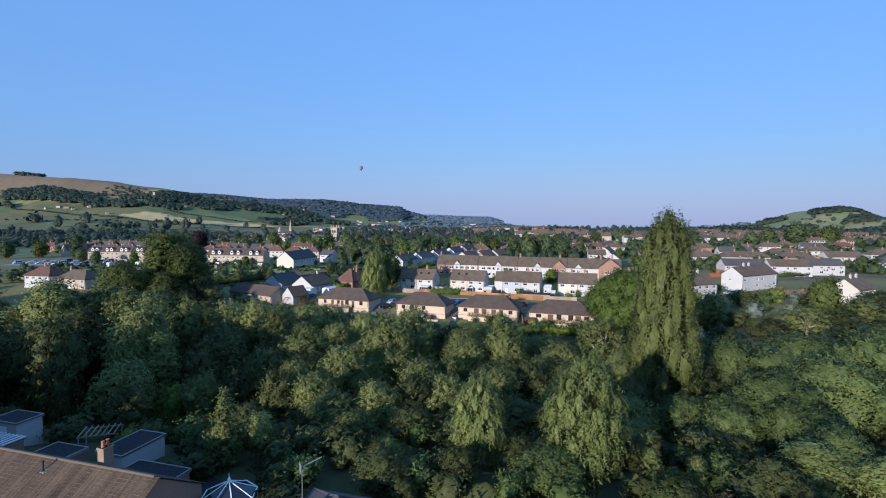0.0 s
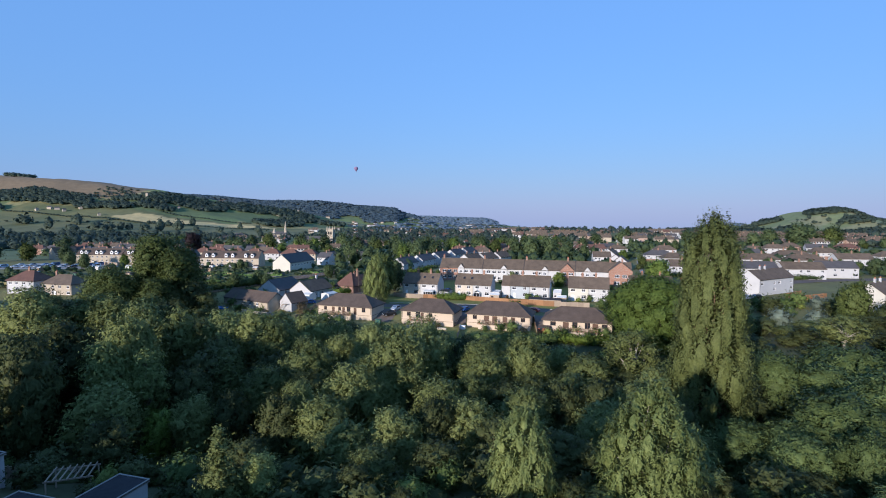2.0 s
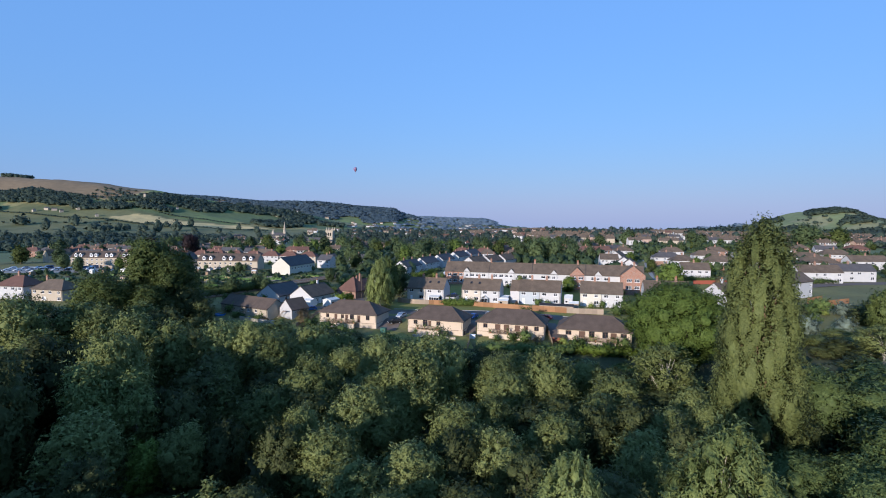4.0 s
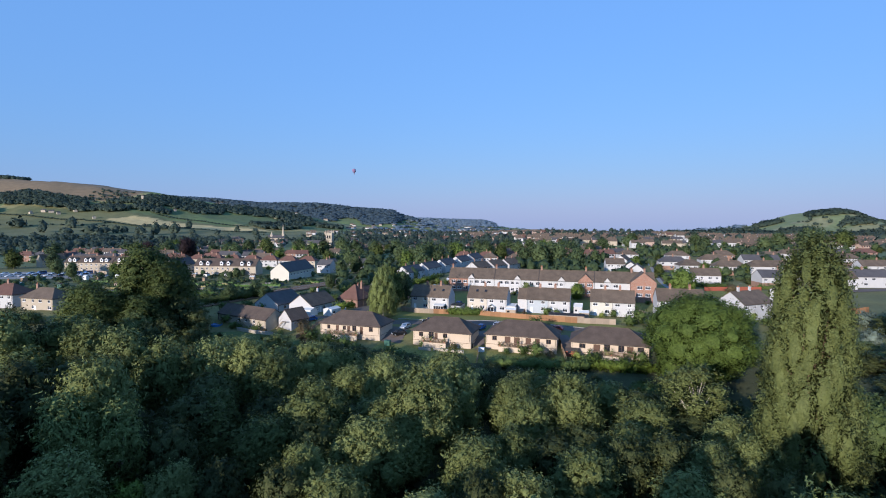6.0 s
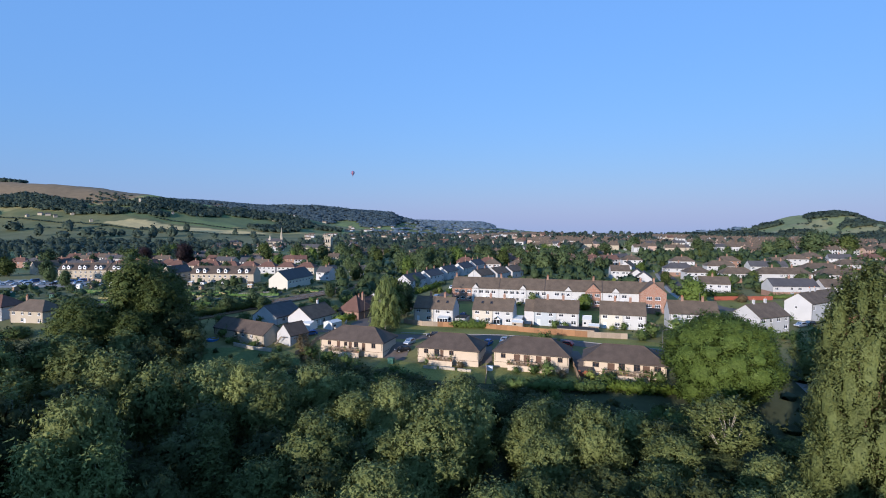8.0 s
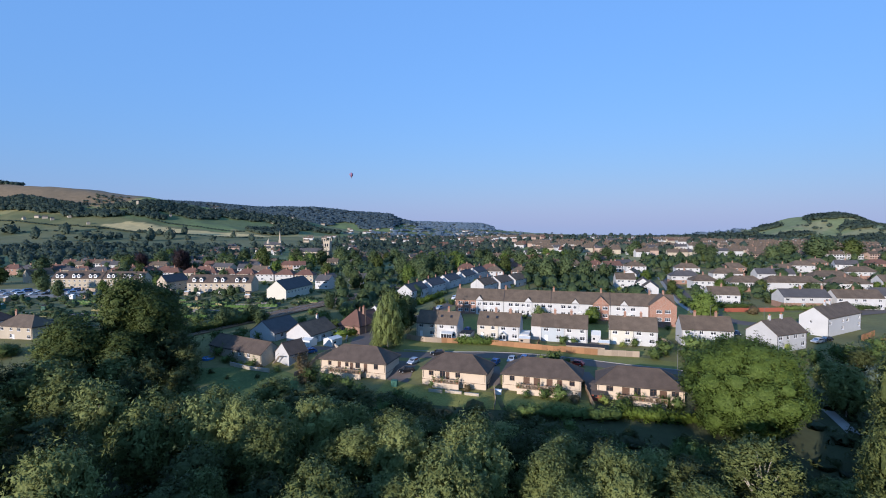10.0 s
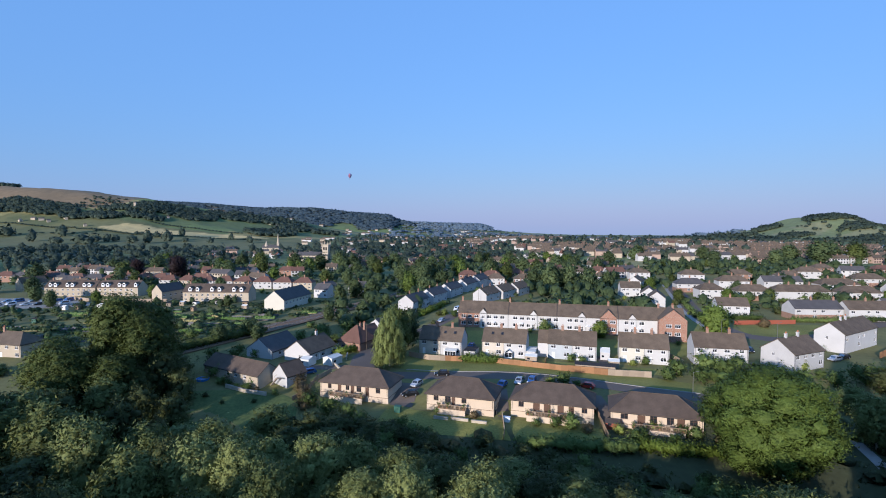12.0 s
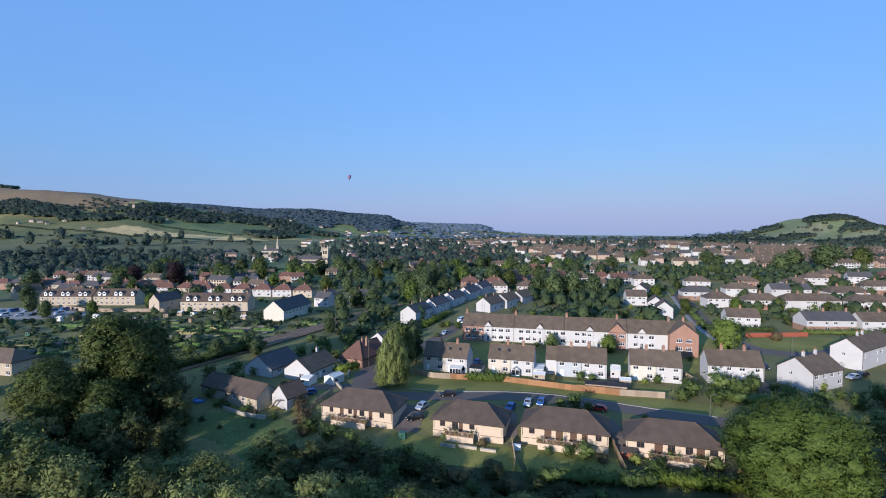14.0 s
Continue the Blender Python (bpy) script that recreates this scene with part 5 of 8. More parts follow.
        return crown_mesh("crown", lb, 6000, 0.27, L_LIME, rng, 0.1, 0, 0.6), limb_mesh("trunk", lb[::2], h, 0.15, M_BARK, rng, 0.25), h
    if kind == "town":
        h = 12.0
        lb = dome_lobes(rng, 44, 4.9, 1.2, 11.3, 1.2)
        return crown_mesh("crown", lb, 4200, 0.43, (L_TOWN, L_ASH, L_TOWN, L_OAKT)[v % 4], rng, 0, 0.1, 0.78, shell=(0.72, 1.08), soft=0.9), limb_mesh("trunk", lb[::3], h, 0.3, M_BARK, rng, 0.25), h
    if kind == "copper":
        h = 16.0
        lb = dome_lobes(rng, 40, 6.5, 2.0, 15.0, 1.9)
        return crown_mesh("crown", lb, 6500, 0.5, L_COPPER, rng, core=0.7), limb_mesh("trunk", lb[::3], h, 0.4, M_BARK, rng, 0.25), h
    if kind in ("bush", "silver", "golden", "rust", "bramble"):
        h = 3.0
        lb = dome_lobes(rng, 9, 1.6, 0.4, 2.6, 0.75)
        m = {"bush": L_OAK, "silver": L_SILVER, "golden": L_YELLOW, "rust": L_RUST, "bramble": L_DARK}[kind]
        return crown_mesh("crown", lb, 500 if kind == "bramble" else 1300, 0.3 if kind == "bramble" else 0.19, m, rng, core=0.7), limb_mesh("trunk", lb[::3], h, 0.07, M_BARK, rng, 0.2), h
    raise ValueError(kind)


TREES = {}
FAR_TREE = False
NAMES = {"sallow": ("sallow_tree", "bushy green sallow with fine leaves"), "open_willow": ("crack_willow", "open willow with a bare pale leaning trunk"), "willow": ("willow_tree", "grey-green bushy willow with pale limbs"), "weeping": ("weeping_birch", "tall weeping birch with hanging leafy strands"), "poplar": ("poplar_tree", "tall columnar poplar with upright branches"),
         "oak": ("oak_tree", "broad spreading green oak in full leaf"), "ash": ("ash_tree", "tall dark ash tree with open crown"), "birch": ("birch_tree", "slender birch with a pale trunk"),
         "round": ("sycamore_tree", "rounded bright green tree in full leaf"), "dark": ("alder_tree", "dark bushy alder in the wood"), "conifer": ("conifer", "pointed young conifer at the wood edge"),
         "maple": ("young_maple", "small bright green maple"), "town": ("garden_tree", "rounded green tree among the houses"), "copper": ("copper_beech", "dark purple copper beech"),
         "bush": ("garden_bush", "rounded green garden bush"), "silver": ("silver_shrub", "pale silvery flowering shrub"), "golden": ("golden_shrub", "yellow-green clipped garden shrub"), "rust": ("rusty_shrub", "rusty brown leafed shrub"), "bramble": ("bramble_bush", "dark tangled bramble under the trees")}


def tree(kind, x, y, top=None, height=None, v=0, wide=1.0, turn=None, z=None, width=None):
    """A tree at x, y. top: the level of its tip; or height: its own. width: its crown in metres, or wide: the crown's stretch."""
    z = ground_z(x, y) - 0.1 if z is None else z
    global FAR_TREE
    FAR_TREE = kind in ("willow", "sallow", "round", "dark", "birch", "bush", "golden", "bramble") and (math.hypot(x, y - 40) > 92) or kind == "town" and y > 330
    key = (kind, v, FAR_TREE)
    if key not in TREES:
        crown, trunk, h = tree_kind(kind, v)
        co = np.empty(len(crown.vertices) * 3, np.float32)
        crown.vertices.foreach_get("co", co)
        co = co.reshape(-1, 3)
        TREES[key] = crown, trunk, float(np.percentile(co[:, 2], 99.7)), 2 * float(np.percentile(np.hypot(co[:, 0], co[:, 1]), 96))
    crown, trunk, h, w = TREES[key]
    tall = (top - z if top is not None else height or h) / h
    broad = width / w if width else tall * wide
    turn = (x * 37.3 + y * 11.9) % 360 if turn is None else turn
    m = Matrix.Translation((x, y, z)) @ Matrix.Rotation(radians(turn), 4, "Z") @ Matrix.Diagonal((broad, broad, tall, 1))
    name, label = NAMES[kind]
    t = new(name)
    t.matrix_basis = m
    tagged(t, label, "shrub" if kind in ("bush", "silver", "golden", "rust", "bramble") else "tree", name + "s")
    part("trunk", trunk, None, t)
    part("crown", crown, None, t)
    return t


# trees that stand out, one by one
tree("poplar", 37.2, 86.5, top=30.0, width=11.0)
tree("weeping", 16.6, 56.8, top=15.2, width=8.6)
tree("weeping", 5.4, 58.2, top=12.3, v=1, width=6.2)
tree("oak", 48.4, 133.0, top=16.2, width=22.6)
for x, y, top, width, v in ((-97, 178, 23.5, 16, 0), (-89, 175, 19, 13, 1), (-107, 168, 14, 14, 1), (-93.5, 186, 20, 15, 0), (-101, 163, 13, 13, 1), (-90, 164, 11, 12, 0), (-114, 178, 12, 12, 0)):
    tree("ash", x, y, top=top, width=width, v=v)
for x, y, top, width in ((-86, 166, 7.5, 9), (-83.5, 180, 8, 9), (-76.5, 169, 6, 8), (-83.5, 172, 10, 9), (-72, 157, 4, 8), (-80, 157, 6, 9), (-95, 152, 7, 11), (-104, 150, 7, 11)):
    tree("dark", x, y, top=top, width=width)
# kind, x, y, level of the tip, width of the crown
WOOD = (
    # alders at x -57.5, -64.5 and -66: dark leaves stand in for shade
    ("dark", -57.5, 79, 13.4, 8.5), ("birch", -52.2, 86.5, 11.2, 7.5), ("sallow", -53.5, 93.5, 13.4, 9.5), ("birch", -47.6, 89.2, 9.2, 6.5), ("dark", -64.5, 86, 13, 10), ("dark", -66, 97, 12.5, 11), ("dark", -60, 103, 11.5, 9),
    ("willow", -49.5, 120.5, 9.6, 9), ("willow", -42, 119, 10.2, 9), ("sallow", -56.5, 115, 10.5, 9), ("sallow", -36, 113, 8.8, 9), ("willow", -32, 125.8, 7.6, 10), ("dark", -45, 108, 7.2, 9), ("conifer", -38.2, 96.2, 6.2, 6.0), ("dark", -44, 99.5, 6.5, 8.5),
    ("maple", -40.7, 79.8, 3.4, 4.6), ("willow", -36.6, 81.5, 5.0, 6.5), ("conifer", -21.6, 56.4, 11.0, 3.6), ("birch", -18.9, 58.5, 7.8, 3.6), ("willow", -25.4, 99.2, 8.6, 10.5), ("sallow", -30.5, 92, 5.8, 8), ("dark", -33, 103, 5.0, 9),
    ("willow", -9.6, 98.6, 10.9, 10.5), ("willow", -5.0, 104.5, 10.0, 9), ("willow", -6.4, 111, 10.4, 9.5), ("willow", -16.4, 114, 8.4, 9), ("sallow", -17.2, 105, 4.2, 8.5), ("sallow", -24, 119.5, 4.8, 8.5), ("willow", 4.8, 107.5, 7.0, 9), ("willow", 12.6, 101.6, 9.0, 9.5), ("sallow", 5.4, 98, 6.4, 8),
    ("willow", 14.5, 108, 6.2, 8.5), ("sallow", 23.4, 100.8, 5.2, 8.5), ("open_willow", 32.8, 105, 9.3, 10.5), ("dark", 27.5, 110, 3.6, 8), ("sallow", 18.5, 93, 4.6, 8), ("willow", -7.8, 72.6, 6.9, 7.6), ("sallow", -13.2, 69, 6.4, 6.4), ("sallow", -18, 77, 6.6, 8), ("willow", -16, 88, 7.6, 9.5), ("sallow", -3, 86, 6.2, 8.5),
    ("round", 35.6, 75.6, 4.2, 8.5), ("round", 40.6, 73.4, 5.0, 8.0), ("round", 48.5, 75.2, 8.0, 14), ("round", 60, 80, 9.2, 15), ("round", 53.5, 97, 7.4, 12), ("round", 59, 93.6, 6.2, 12), ("round", 68, 97, 8.2, 14), ("round", 75, 90, 10.0, 15), ("round", 71, 106, 6.4, 13), ("round", 86, 104, 8.8, 14), ("dark", 45.5, 92, 5.2, 9),
    ("willow", 47, 103, 4.0, 8), ("open_willow", 86.2, 123.2, 8.8, 10), ("sallow", -93, 142.5, 9.4, 12), ("sallow", -82, 133.5, 10.2, 11), ("sallow", -87, 157, 7.4, 10), ("willow", -71, 127, 10.2, 10), ("dark", -76, 144, 7.8, 9), ("sallow", -64, 132, 7.2, 9), ("dark", -58, 128, 6.5, 8), ("willow", -101, 132, 12.5, 12), ("dark", -108, 142, 12.0, 12),
    ("sallow", -40, 128, 6.2, 8), ("willow", -26.5, 130, 5.6, 8), ("sallow", -18, 125, 5.8, 8), ("dark", -12, 122, 5.6, 8), ("sallow", -3, 120, 5.2, 8), ("dark", 3, 117, 5.0, 7), ("sallow", 9, 116, 4.8, 8), ("dark", 16, 115, 4.2, 7), ("sallow", 22, 112, 4.2, 8), ("sallow", -47, 131, 6.2, 8), ("dark", -34, 133, 4.8, 7),
    ("sallow", 9.5, 83, 5.8, 8), ("willow", 1.8, 77, 6.2, 7.6), ("dark", 11, 71, 4.6, 7), ("sallow", 19.5, 79, 5.2, 8), ("willow", 26, 86, 5.6, 8), ("sallow", 27.5, 73, 4.8, 7), ("dark", -2.5, 65.5, 6.0, 6), ("sallow", 24, 64, 5.0, 6.2), ("dark", 33, 64, 4.0, 7),
)
taken = [(37.2, 86.5, 6), (16.6, 56.8, 5), (5.4, 58.2, 4), (48, 133, 12)]
for i, (kind, x, y, top, width) in enumerate(WOOD):
    tree(kind, x, y, top=top, v=i % 2, width=width)
    taken.append((x, y, width * 0.42))
tree("golden", -4.7, 60.6, top=4.6, width=4.2)
tree("town", 110.6, 150.5, top=13.8, width=8.5, v=1)
tree("weeping", -26.6, 191.8, top=17.0, width=9.4)
tree("town", -24.6, 202.0, top=17.0, v=1, width=8.0)
tree("town", -22.5, 216.0, top=13.0, width=8.5)
# sallows and dark scrub below the bungalow gardens
for k, x, y, top, width in (("sallow", -47.0, 149.0, 3.8, 9.0), ("dark", -39.5, 150.5, 2.2, 8.0), ("dark", -33.5, 152.0, 1.0, 7.5), ("dark", -28.0, 151.5, 0.4, 7.0), ("dark", -22.5, 152.0, -0.4, 6.0), ("sallow", -54.0, 136.0, 6.0, 9.0), ("dark", -42.0, 142.5, 2.4, 8.0), ("dark", -34.0, 143.5, 1.6, 8.0)):
    tree(k, x, y, top=top, width=width)
tree("town", 87.5, 223.0, top=13.6, v=3, wide=1.15)
tree("silver", 92.5, 154.0, top=5.6, width=7.0)
tree("silver", 102.5, 153.5, top=5.2, width=6.0)

# tall trees added out of view to cast shade: along the gardens beside and behind the start, and at the outer edge of
# the wood
for i, (x, y, h) in enumerate(((-112, 52, 21), (-100, 40, 22), (-92, 54, 17), (-86, 46, 16), (-80, 33, 15), (-58, 46, 14), (-64, 57, 15), (-98, 66, 16), (-84, 90, 16), (-78, 80, 15), (-93, 99, 17))):
    tree("town", x, y, height=h, v=i % 4, wide=1.1)

# the lower growth of the wood between them
rnd_w = random.Random(11)


def canopy(x, y):
    """The wood falls away with the slope: the level that its lower trees reach."""
    side = step(-70, 0, x)
    level = (118 - y) * 0.13 + 7.2 - 5.0 * side
    return max(-1.5 if x > -40 else 3.0, level - 5.0 * step(25, 60, x) * step(95, 125, y))


def wood(n, x0, x1, y0, y1, kinds, gap, width):
    made = 0
    for _ in range(n * 30):
        if made >= n:
            break
        x, y = rnd_w.uniform(x0, x1), rnd_w.uniform(y0, y1)
        s = (x + 42.7) * -0.30 + (y - 171.1) * -0.954
        if s < (15 if x < 2 else 21) and x > -66 and x < 62:
            continue
        if x < -46 and x > -82 and y > 138 + (14 if x < -58 else 0):
            continue
        if any(math.hypot(x - a, y - b) < max(gap, r * 0.8) for a, b, r in taken):
            continue
        taken.append((x, y, gap))
        made += 1
        top = min(canopy(x, y), 7.5) - rnd_w.uniform(0, 2.2)
        tree(rnd_w.choice(kinds), x, y, top=max(top, ground_z(x, y) + 2.5), v=rnd_w.randrange(2), width=rnd_w.uniform(*width))


wood(26, -46, 40, 84, 136, ("dark", "sallow", "dark"), 4.4, (6, 8.5))
wood(20, -100, -46, 76, 148, ("sallow", "dark", "willow"), 6.0, (8, 11))
wood(12, -140, -95, 95, 165, ("sallow", "round", "dark"), 8.0, (9, 13))
wood(12, -40, 34, 62, 84, ("dark", "sallow", "dark"), 4.4, (5, 7))
wood(16, 40, 125, 64, 128, ("round", "dark", "sallow"), 7.0, (8, 12))
wood(16, 62, 160, 122, 168, ("dark", "sallow", "dark"), 7.0, (6, 9))
wood(14, -210, -112, 150, 205, ("round", "sallow", "dark"), 8.0, (9, 13))
wood(10, 8, 70, 52, 68, ("dark", "birch", "round"), 4.0, (5, 8))
for i, (x, y, top, width) in enumerate(((64, 112, 3.6, 9), (68, 126, 4.4, 8), (62, 120, 2.4, 8), (71, 137, 10.2, 8), (80, 142, 4.6, 8), (78, 118, 4.6, 10), (92, 133, 3.0, 9), (98, 145, 1.8, 8), (106, 138, 6.4, 10), (116, 144, 7.6, 11), (124, 152, 8.4, 11), (97, 122, 6.6, 11), (110, 124, 7.4, 12), (84, 132, 5.0, 8),
                                       (134, 160, 8.0, 11), (80, 154, 6.4, 7), (98, 166, 6.5, 7), (118, 166, 7.0, 9))):
    tree("dark" if i % 3 else "sallow", x, y, top=top, v=i % 2, width=width)
for i in range(190):
    x, y = rnd_w.uniform(-48, 44), rnd_w.uniform(116, 160)
    s = (x + 42.7) * -0.30 + (y - 171.1) * -0.954
    if s < (11 if x < 2 else 14) or s > 42 or x > 30 and math.hypot(x - 48, y - 133) < 11:
        continue
    h = rnd_w.uniform(2.2, 3.8) + 2.6 * step(16, 36, s)
    tree("dark" if i % 2 else "bush", x, y, height=h, v=i % 2, width=h * rnd_w.uniform(1.1, 1.6))
for _ in range(60):
    x, y = rnd_w.uniform(-66, 60), rnd_w.uniform(60, 140)
    if ((x + 42.7) * -0.30 + (y - 171.1) * -0.954) > 14:
        tree(rnd_w.choice(("bramble", "bramble", "bush")), x, y, height=rnd_w.uniform(1.6, 3), wide=rnd_w.uniform(1.0, 1.8))

# trees among the houses, by stretch of the plan
def town(n, x0, x1, y0, y1, low, high, seed, keep=lambda x, y: True):
    r = random.Random(seed)
    for _ in range(n):
        x, y = r.uniform(x0, x1), r.uniform(y0, y1)
        if keep(x, y):
            tree("town", x, y, height=r.uniform(low, high), v=r.randrange(4), wide=r.uniform(0.9, 1.3))


for x, y, h in ((-60, 330, 12), (-50, 326, 12), (-66, 316, 10), (-38, 290, 8), (55, 345, 17), (68, 352, 17), (80, 350, 15), (92, 352, 12), (60, 360, 16), (75, 335, 12), (46, 350, 14),
                (-46, 270, 8), (-60, 262, 7), (-84, 232, 7), (-78, 226, 6), (-90, 222, 7), (-20, 330, 12), (-30, 345, 14), (-10, 372, 13), (-24, 400, 15), (-40, 420, 16), (30, 450, 16), (5, 450, 15), (60, 470, 16), (90, 480, 15), (120, 460, 14),
                (-210, 300, 9), (-190, 305, 8), (-232, 318, 9), (-175, 330, 8), (-120, 300, 6), (-255, 345, 12), (-285, 350, 14), (-300, 340, 13), (-150, 360, 10), (-215, 380, 12), (-235, 395, 13)):
    tree("town", x, y, height=h, v=int(x + y) % 4)
tree("copper", -222, 448, height=20)
tree("copper", -268, 470, height=16)
for x, y, h in ((-195, 560, 20), (-160, 560, 19), (-130, 545, 18), (-120, 590, 20), (-100, 560, 18), (-80, 560, 17), (-60, 590, 18)):
    tree("town", x, y, height=h, v=int(x) % 4, wide=1.2)
town(95, -330, 130, 400, 640, 9, 17, 3, lambda x, y: not (-215 < x < -140 and y > 600))
town(24, 140, 420, 380, 520, 6, 11, 4, lambda x, y: not 0.55 * y < x < 0.72 * y)
for x, y, h in ((352, 520, 24), (368, 528, 22), (385, 518, 21), (400, 535, 20), (340, 545, 18), (296, 500, 15), (250, 520, 14), (262, 560, 16), (190, 560, 15), (205, 590, 16), (150, 520, 14)):
    tree("town", x, y, height=h, v=int(x) % 4, wide=1.3)
town(26, 95, 260, 255, 380, 4, 9, 5)

# far woods, hedgerows and town greenery as one mass each
def far_mass(name, spots, label, material, seed, leaves=44, lift=0.7, category="woodland"):
    """Many far trees in one mesh: each a rough core under leafy tufts."""
    rng = np.random.default_rng(seed)
    iv, jf = ICO1
    sp = np.array([(x, y, ground_z(x, y), h, w) for x, y, h, w in spots])
    n = len(sp)
    half = np.stack([sp[:, 4] / 2, sp[:, 4] / 2, sp[:, 3] / 2], 1)
    mid = np.stack([sp[:, 0], sp[:, 1], sp[:, 2] + sp[:, 3] * 0.46], 1)
    core = mid[:, None] + iv[None] * half[:, None] * 0.86 * (1 + 0.18 * rng.normal(size=(n, len(iv), 1)))
    d = rng.normal(size=(n, leaves, 3))
    d[..., 2] = np.abs(d[..., 2]) * 0.9 - 0.25
    d /= np.linalg.norm(d, axis=2)[..., None]
    p = mid[:, None] + d * half[:, None] * rng.uniform(0.78, 1.12, (n, leaves, 1))
    nr = d + rng.normal(size=d.shape) * 0.45
    nr /= np.linalg.norm(nr, axis=2)[..., None]
    t = np.cross(nr, rng.normal(size=d.shape))
    t /= np.linalg.norm(t, axis=2)[..., None] + 1e-9
    b = np.cross(nr, t)
    s = (half[:, None, :1] * rng.uniform(0.22, 0.42, (n, leaves, 1)))
    tri = np.stack([p - t * s * 0.6 + b * s * 0.6, p - t * s * 0.6 - b * s * 0.6, p + t * s], 2).reshape(-1, 3)
    vs = np.concatenate([core.reshape(-1, 3), tri])
    k = n * len(iv)
    fs = (jf[None] + np.arange(n)[:, None, None] * len(iv)).reshape(-1, 3).tolist() + (np.arange(n * leaves * 3).reshape(-1, 3) + k).tolist()
    me = bpy.data.meshes.new(name)
    me.from_pydata(vs.tolist(), [], fs)
    me.materials.append(material)
    up = np.array((0, 0, lift))
    nm = np.concatenate([np.tile(iv, (n, 1)) + up, np.repeat((d * 0.9 + up).reshape(-1, 3), 3, 0)])
    me.normals_split_custom_set_from_vertices((nm / np.linalg.norm(nm, axis=1)[:, None]).tolist())
    return tagged(new(name, me), label, category, kind="stuff")


rf = random.Random(21)
spots = []
for _ in range(5200):
    a, r = radians(rf.uniform(-46, 44)), 640 * (1950 / 640) ** rf.random()
    x, y = r * math.sin(a), r * math.cos(a)
    dens = 0.55 + 0.45 * noise.noise((x / 160, y / 160, 9))
    if x > 60:
        dens *= 0.45
    if y < 900 and 0.53 * y < x < 0.78 * y:
        dens *= 0.3
    if 110 < x < 300 and 600 < y < 880 or 250 < x < 620 and 540 < y < 1060 or 60 < x < 290 and 1200 < y < 1540:
        dens *= 0.4
    if x < -300 and y > 1000:
        continue
    if -230 < x < -140 and 560 < y < 725 or abs(x + 305) < 40 and 800 < y < 945:
        continue
    if rf.random() < dens:
        spots.append((x, y, rf.uniform(7, 15), rf.uniform(8, 15)))
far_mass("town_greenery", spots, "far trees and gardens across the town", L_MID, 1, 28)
spots = []
for _ in range(5200):
    x, y = rf.uniform(-2300, -120), rf.uniform(2350, 3080)
    if ground_z(x, y) > 22 + 30 * noise.noise((x / 200, y / 200, 2)):
        spots.append((x, y, rf.uniform(9, 13), rf.uniform(30, 50)))
far_mass("hill_wood", spots, "dense dark wood along the valley ridge", L_HAZED, 2, 12, 1.6)
spots = []
for _ in range(1100):
    spots.append((rf.uniform(-700, 430), rf.uniform(4060, 4330), rf.uniform(10, 16), rf.uniform(24, 44)))
far_mass("far_ridge_wood", spots, "wooded ridge at the end of the valley, coloured pale blue for haze", L_HAZED_BLUE, 9, 9, 2.0)
spots = []


def copse(ex, ey, ax_, ay_, n_, low=11, high=17, turn=0.0):
    c_, s_ = math.cos(turn), math.sin(turn)
    for _ in range(n_):
        a, q = rf.uniform(0, 6.28), math.sqrt(rf.random()) * (1 + 0.25 * noise.noise((ex + 3 * math.cos(_), ey, _)))
        u, w = ax_ * q * math.cos(a), ay_ * q * math.sin(a)
        spots.append((ex + u * c_ - w * s_, ey + u * s_ + w * c_, rf.uniform(low, high), rf.uniform(12, 24)))


for c_ in ((-1345, 1605, 105, 52, 210), (-1225, 1603, 90, 46, 170), (-1165, 1590, 50, 26, 50), (-1120, 1560, 40, 16, 24), (-1040, 1575, 60, 30, 70), (-1040, 1650, 50, 22, 40), (-955, 1690, 60, 40, 90), (-870, 1740, 105, 70, 230, 8, 12), (-930, 1610, 60, 26, 60), (-740, 1830, 90, 50, 110, 8, 12), (-640, 1900, 140, 60, 160), (-545, 1650, 85, 70, 210), (-1590, 1890, 60, 30, 60), (-460, 1800, 120, 50, 90), (-1350, 1500, 60, 14, 20)):
    copse(*c_)
for _ in range(60):
    spots.append((rf.uniform(-1180, -1060), rf.uniform(1630, 1760), rf.uniform(4, 8), rf.uniform(6, 12)))
for x, y, h, w in ((-952, 1208, 30, 20), (-1112, 1324, 28, 36), (-990, 1352, 26, 26), (-970, 1330, 18, 14), (-809, 1167, 26, 34), (-790, 1160, 20, 22), (-856, 1155, 18, 26), (-813, 1219, 17, 20), (-784, 1215, 22, 17), (-770, 1225, 16, 16), (-718, 1203, 20, 24), (-704, 1240, 34, 20), (-690, 1300, 30, 24), (-765, 1388, 16, 20), (-740, 1392, 15, 20), (-720, 1432, 27, 17), (-574, 1405, 20, 14), (-496, 1328, 22, 16), (-560, 1250, 12, 14), (-640, 1290, 12, 14), (-850, 1440, 6, 10), (-835, 1437, 6, 14), (-820, 1434, 6, 12), (-880, 1300, 6, 8), (-950, 1420, 8, 10)):
    spots.append((x, y, h, w))
    spots.append((x + w * 0.25, y - 4, h * 0.7, w * 0.7))
    spots.append((x - w * 0.25, y - 3, h * 0.6, w * 0.6))
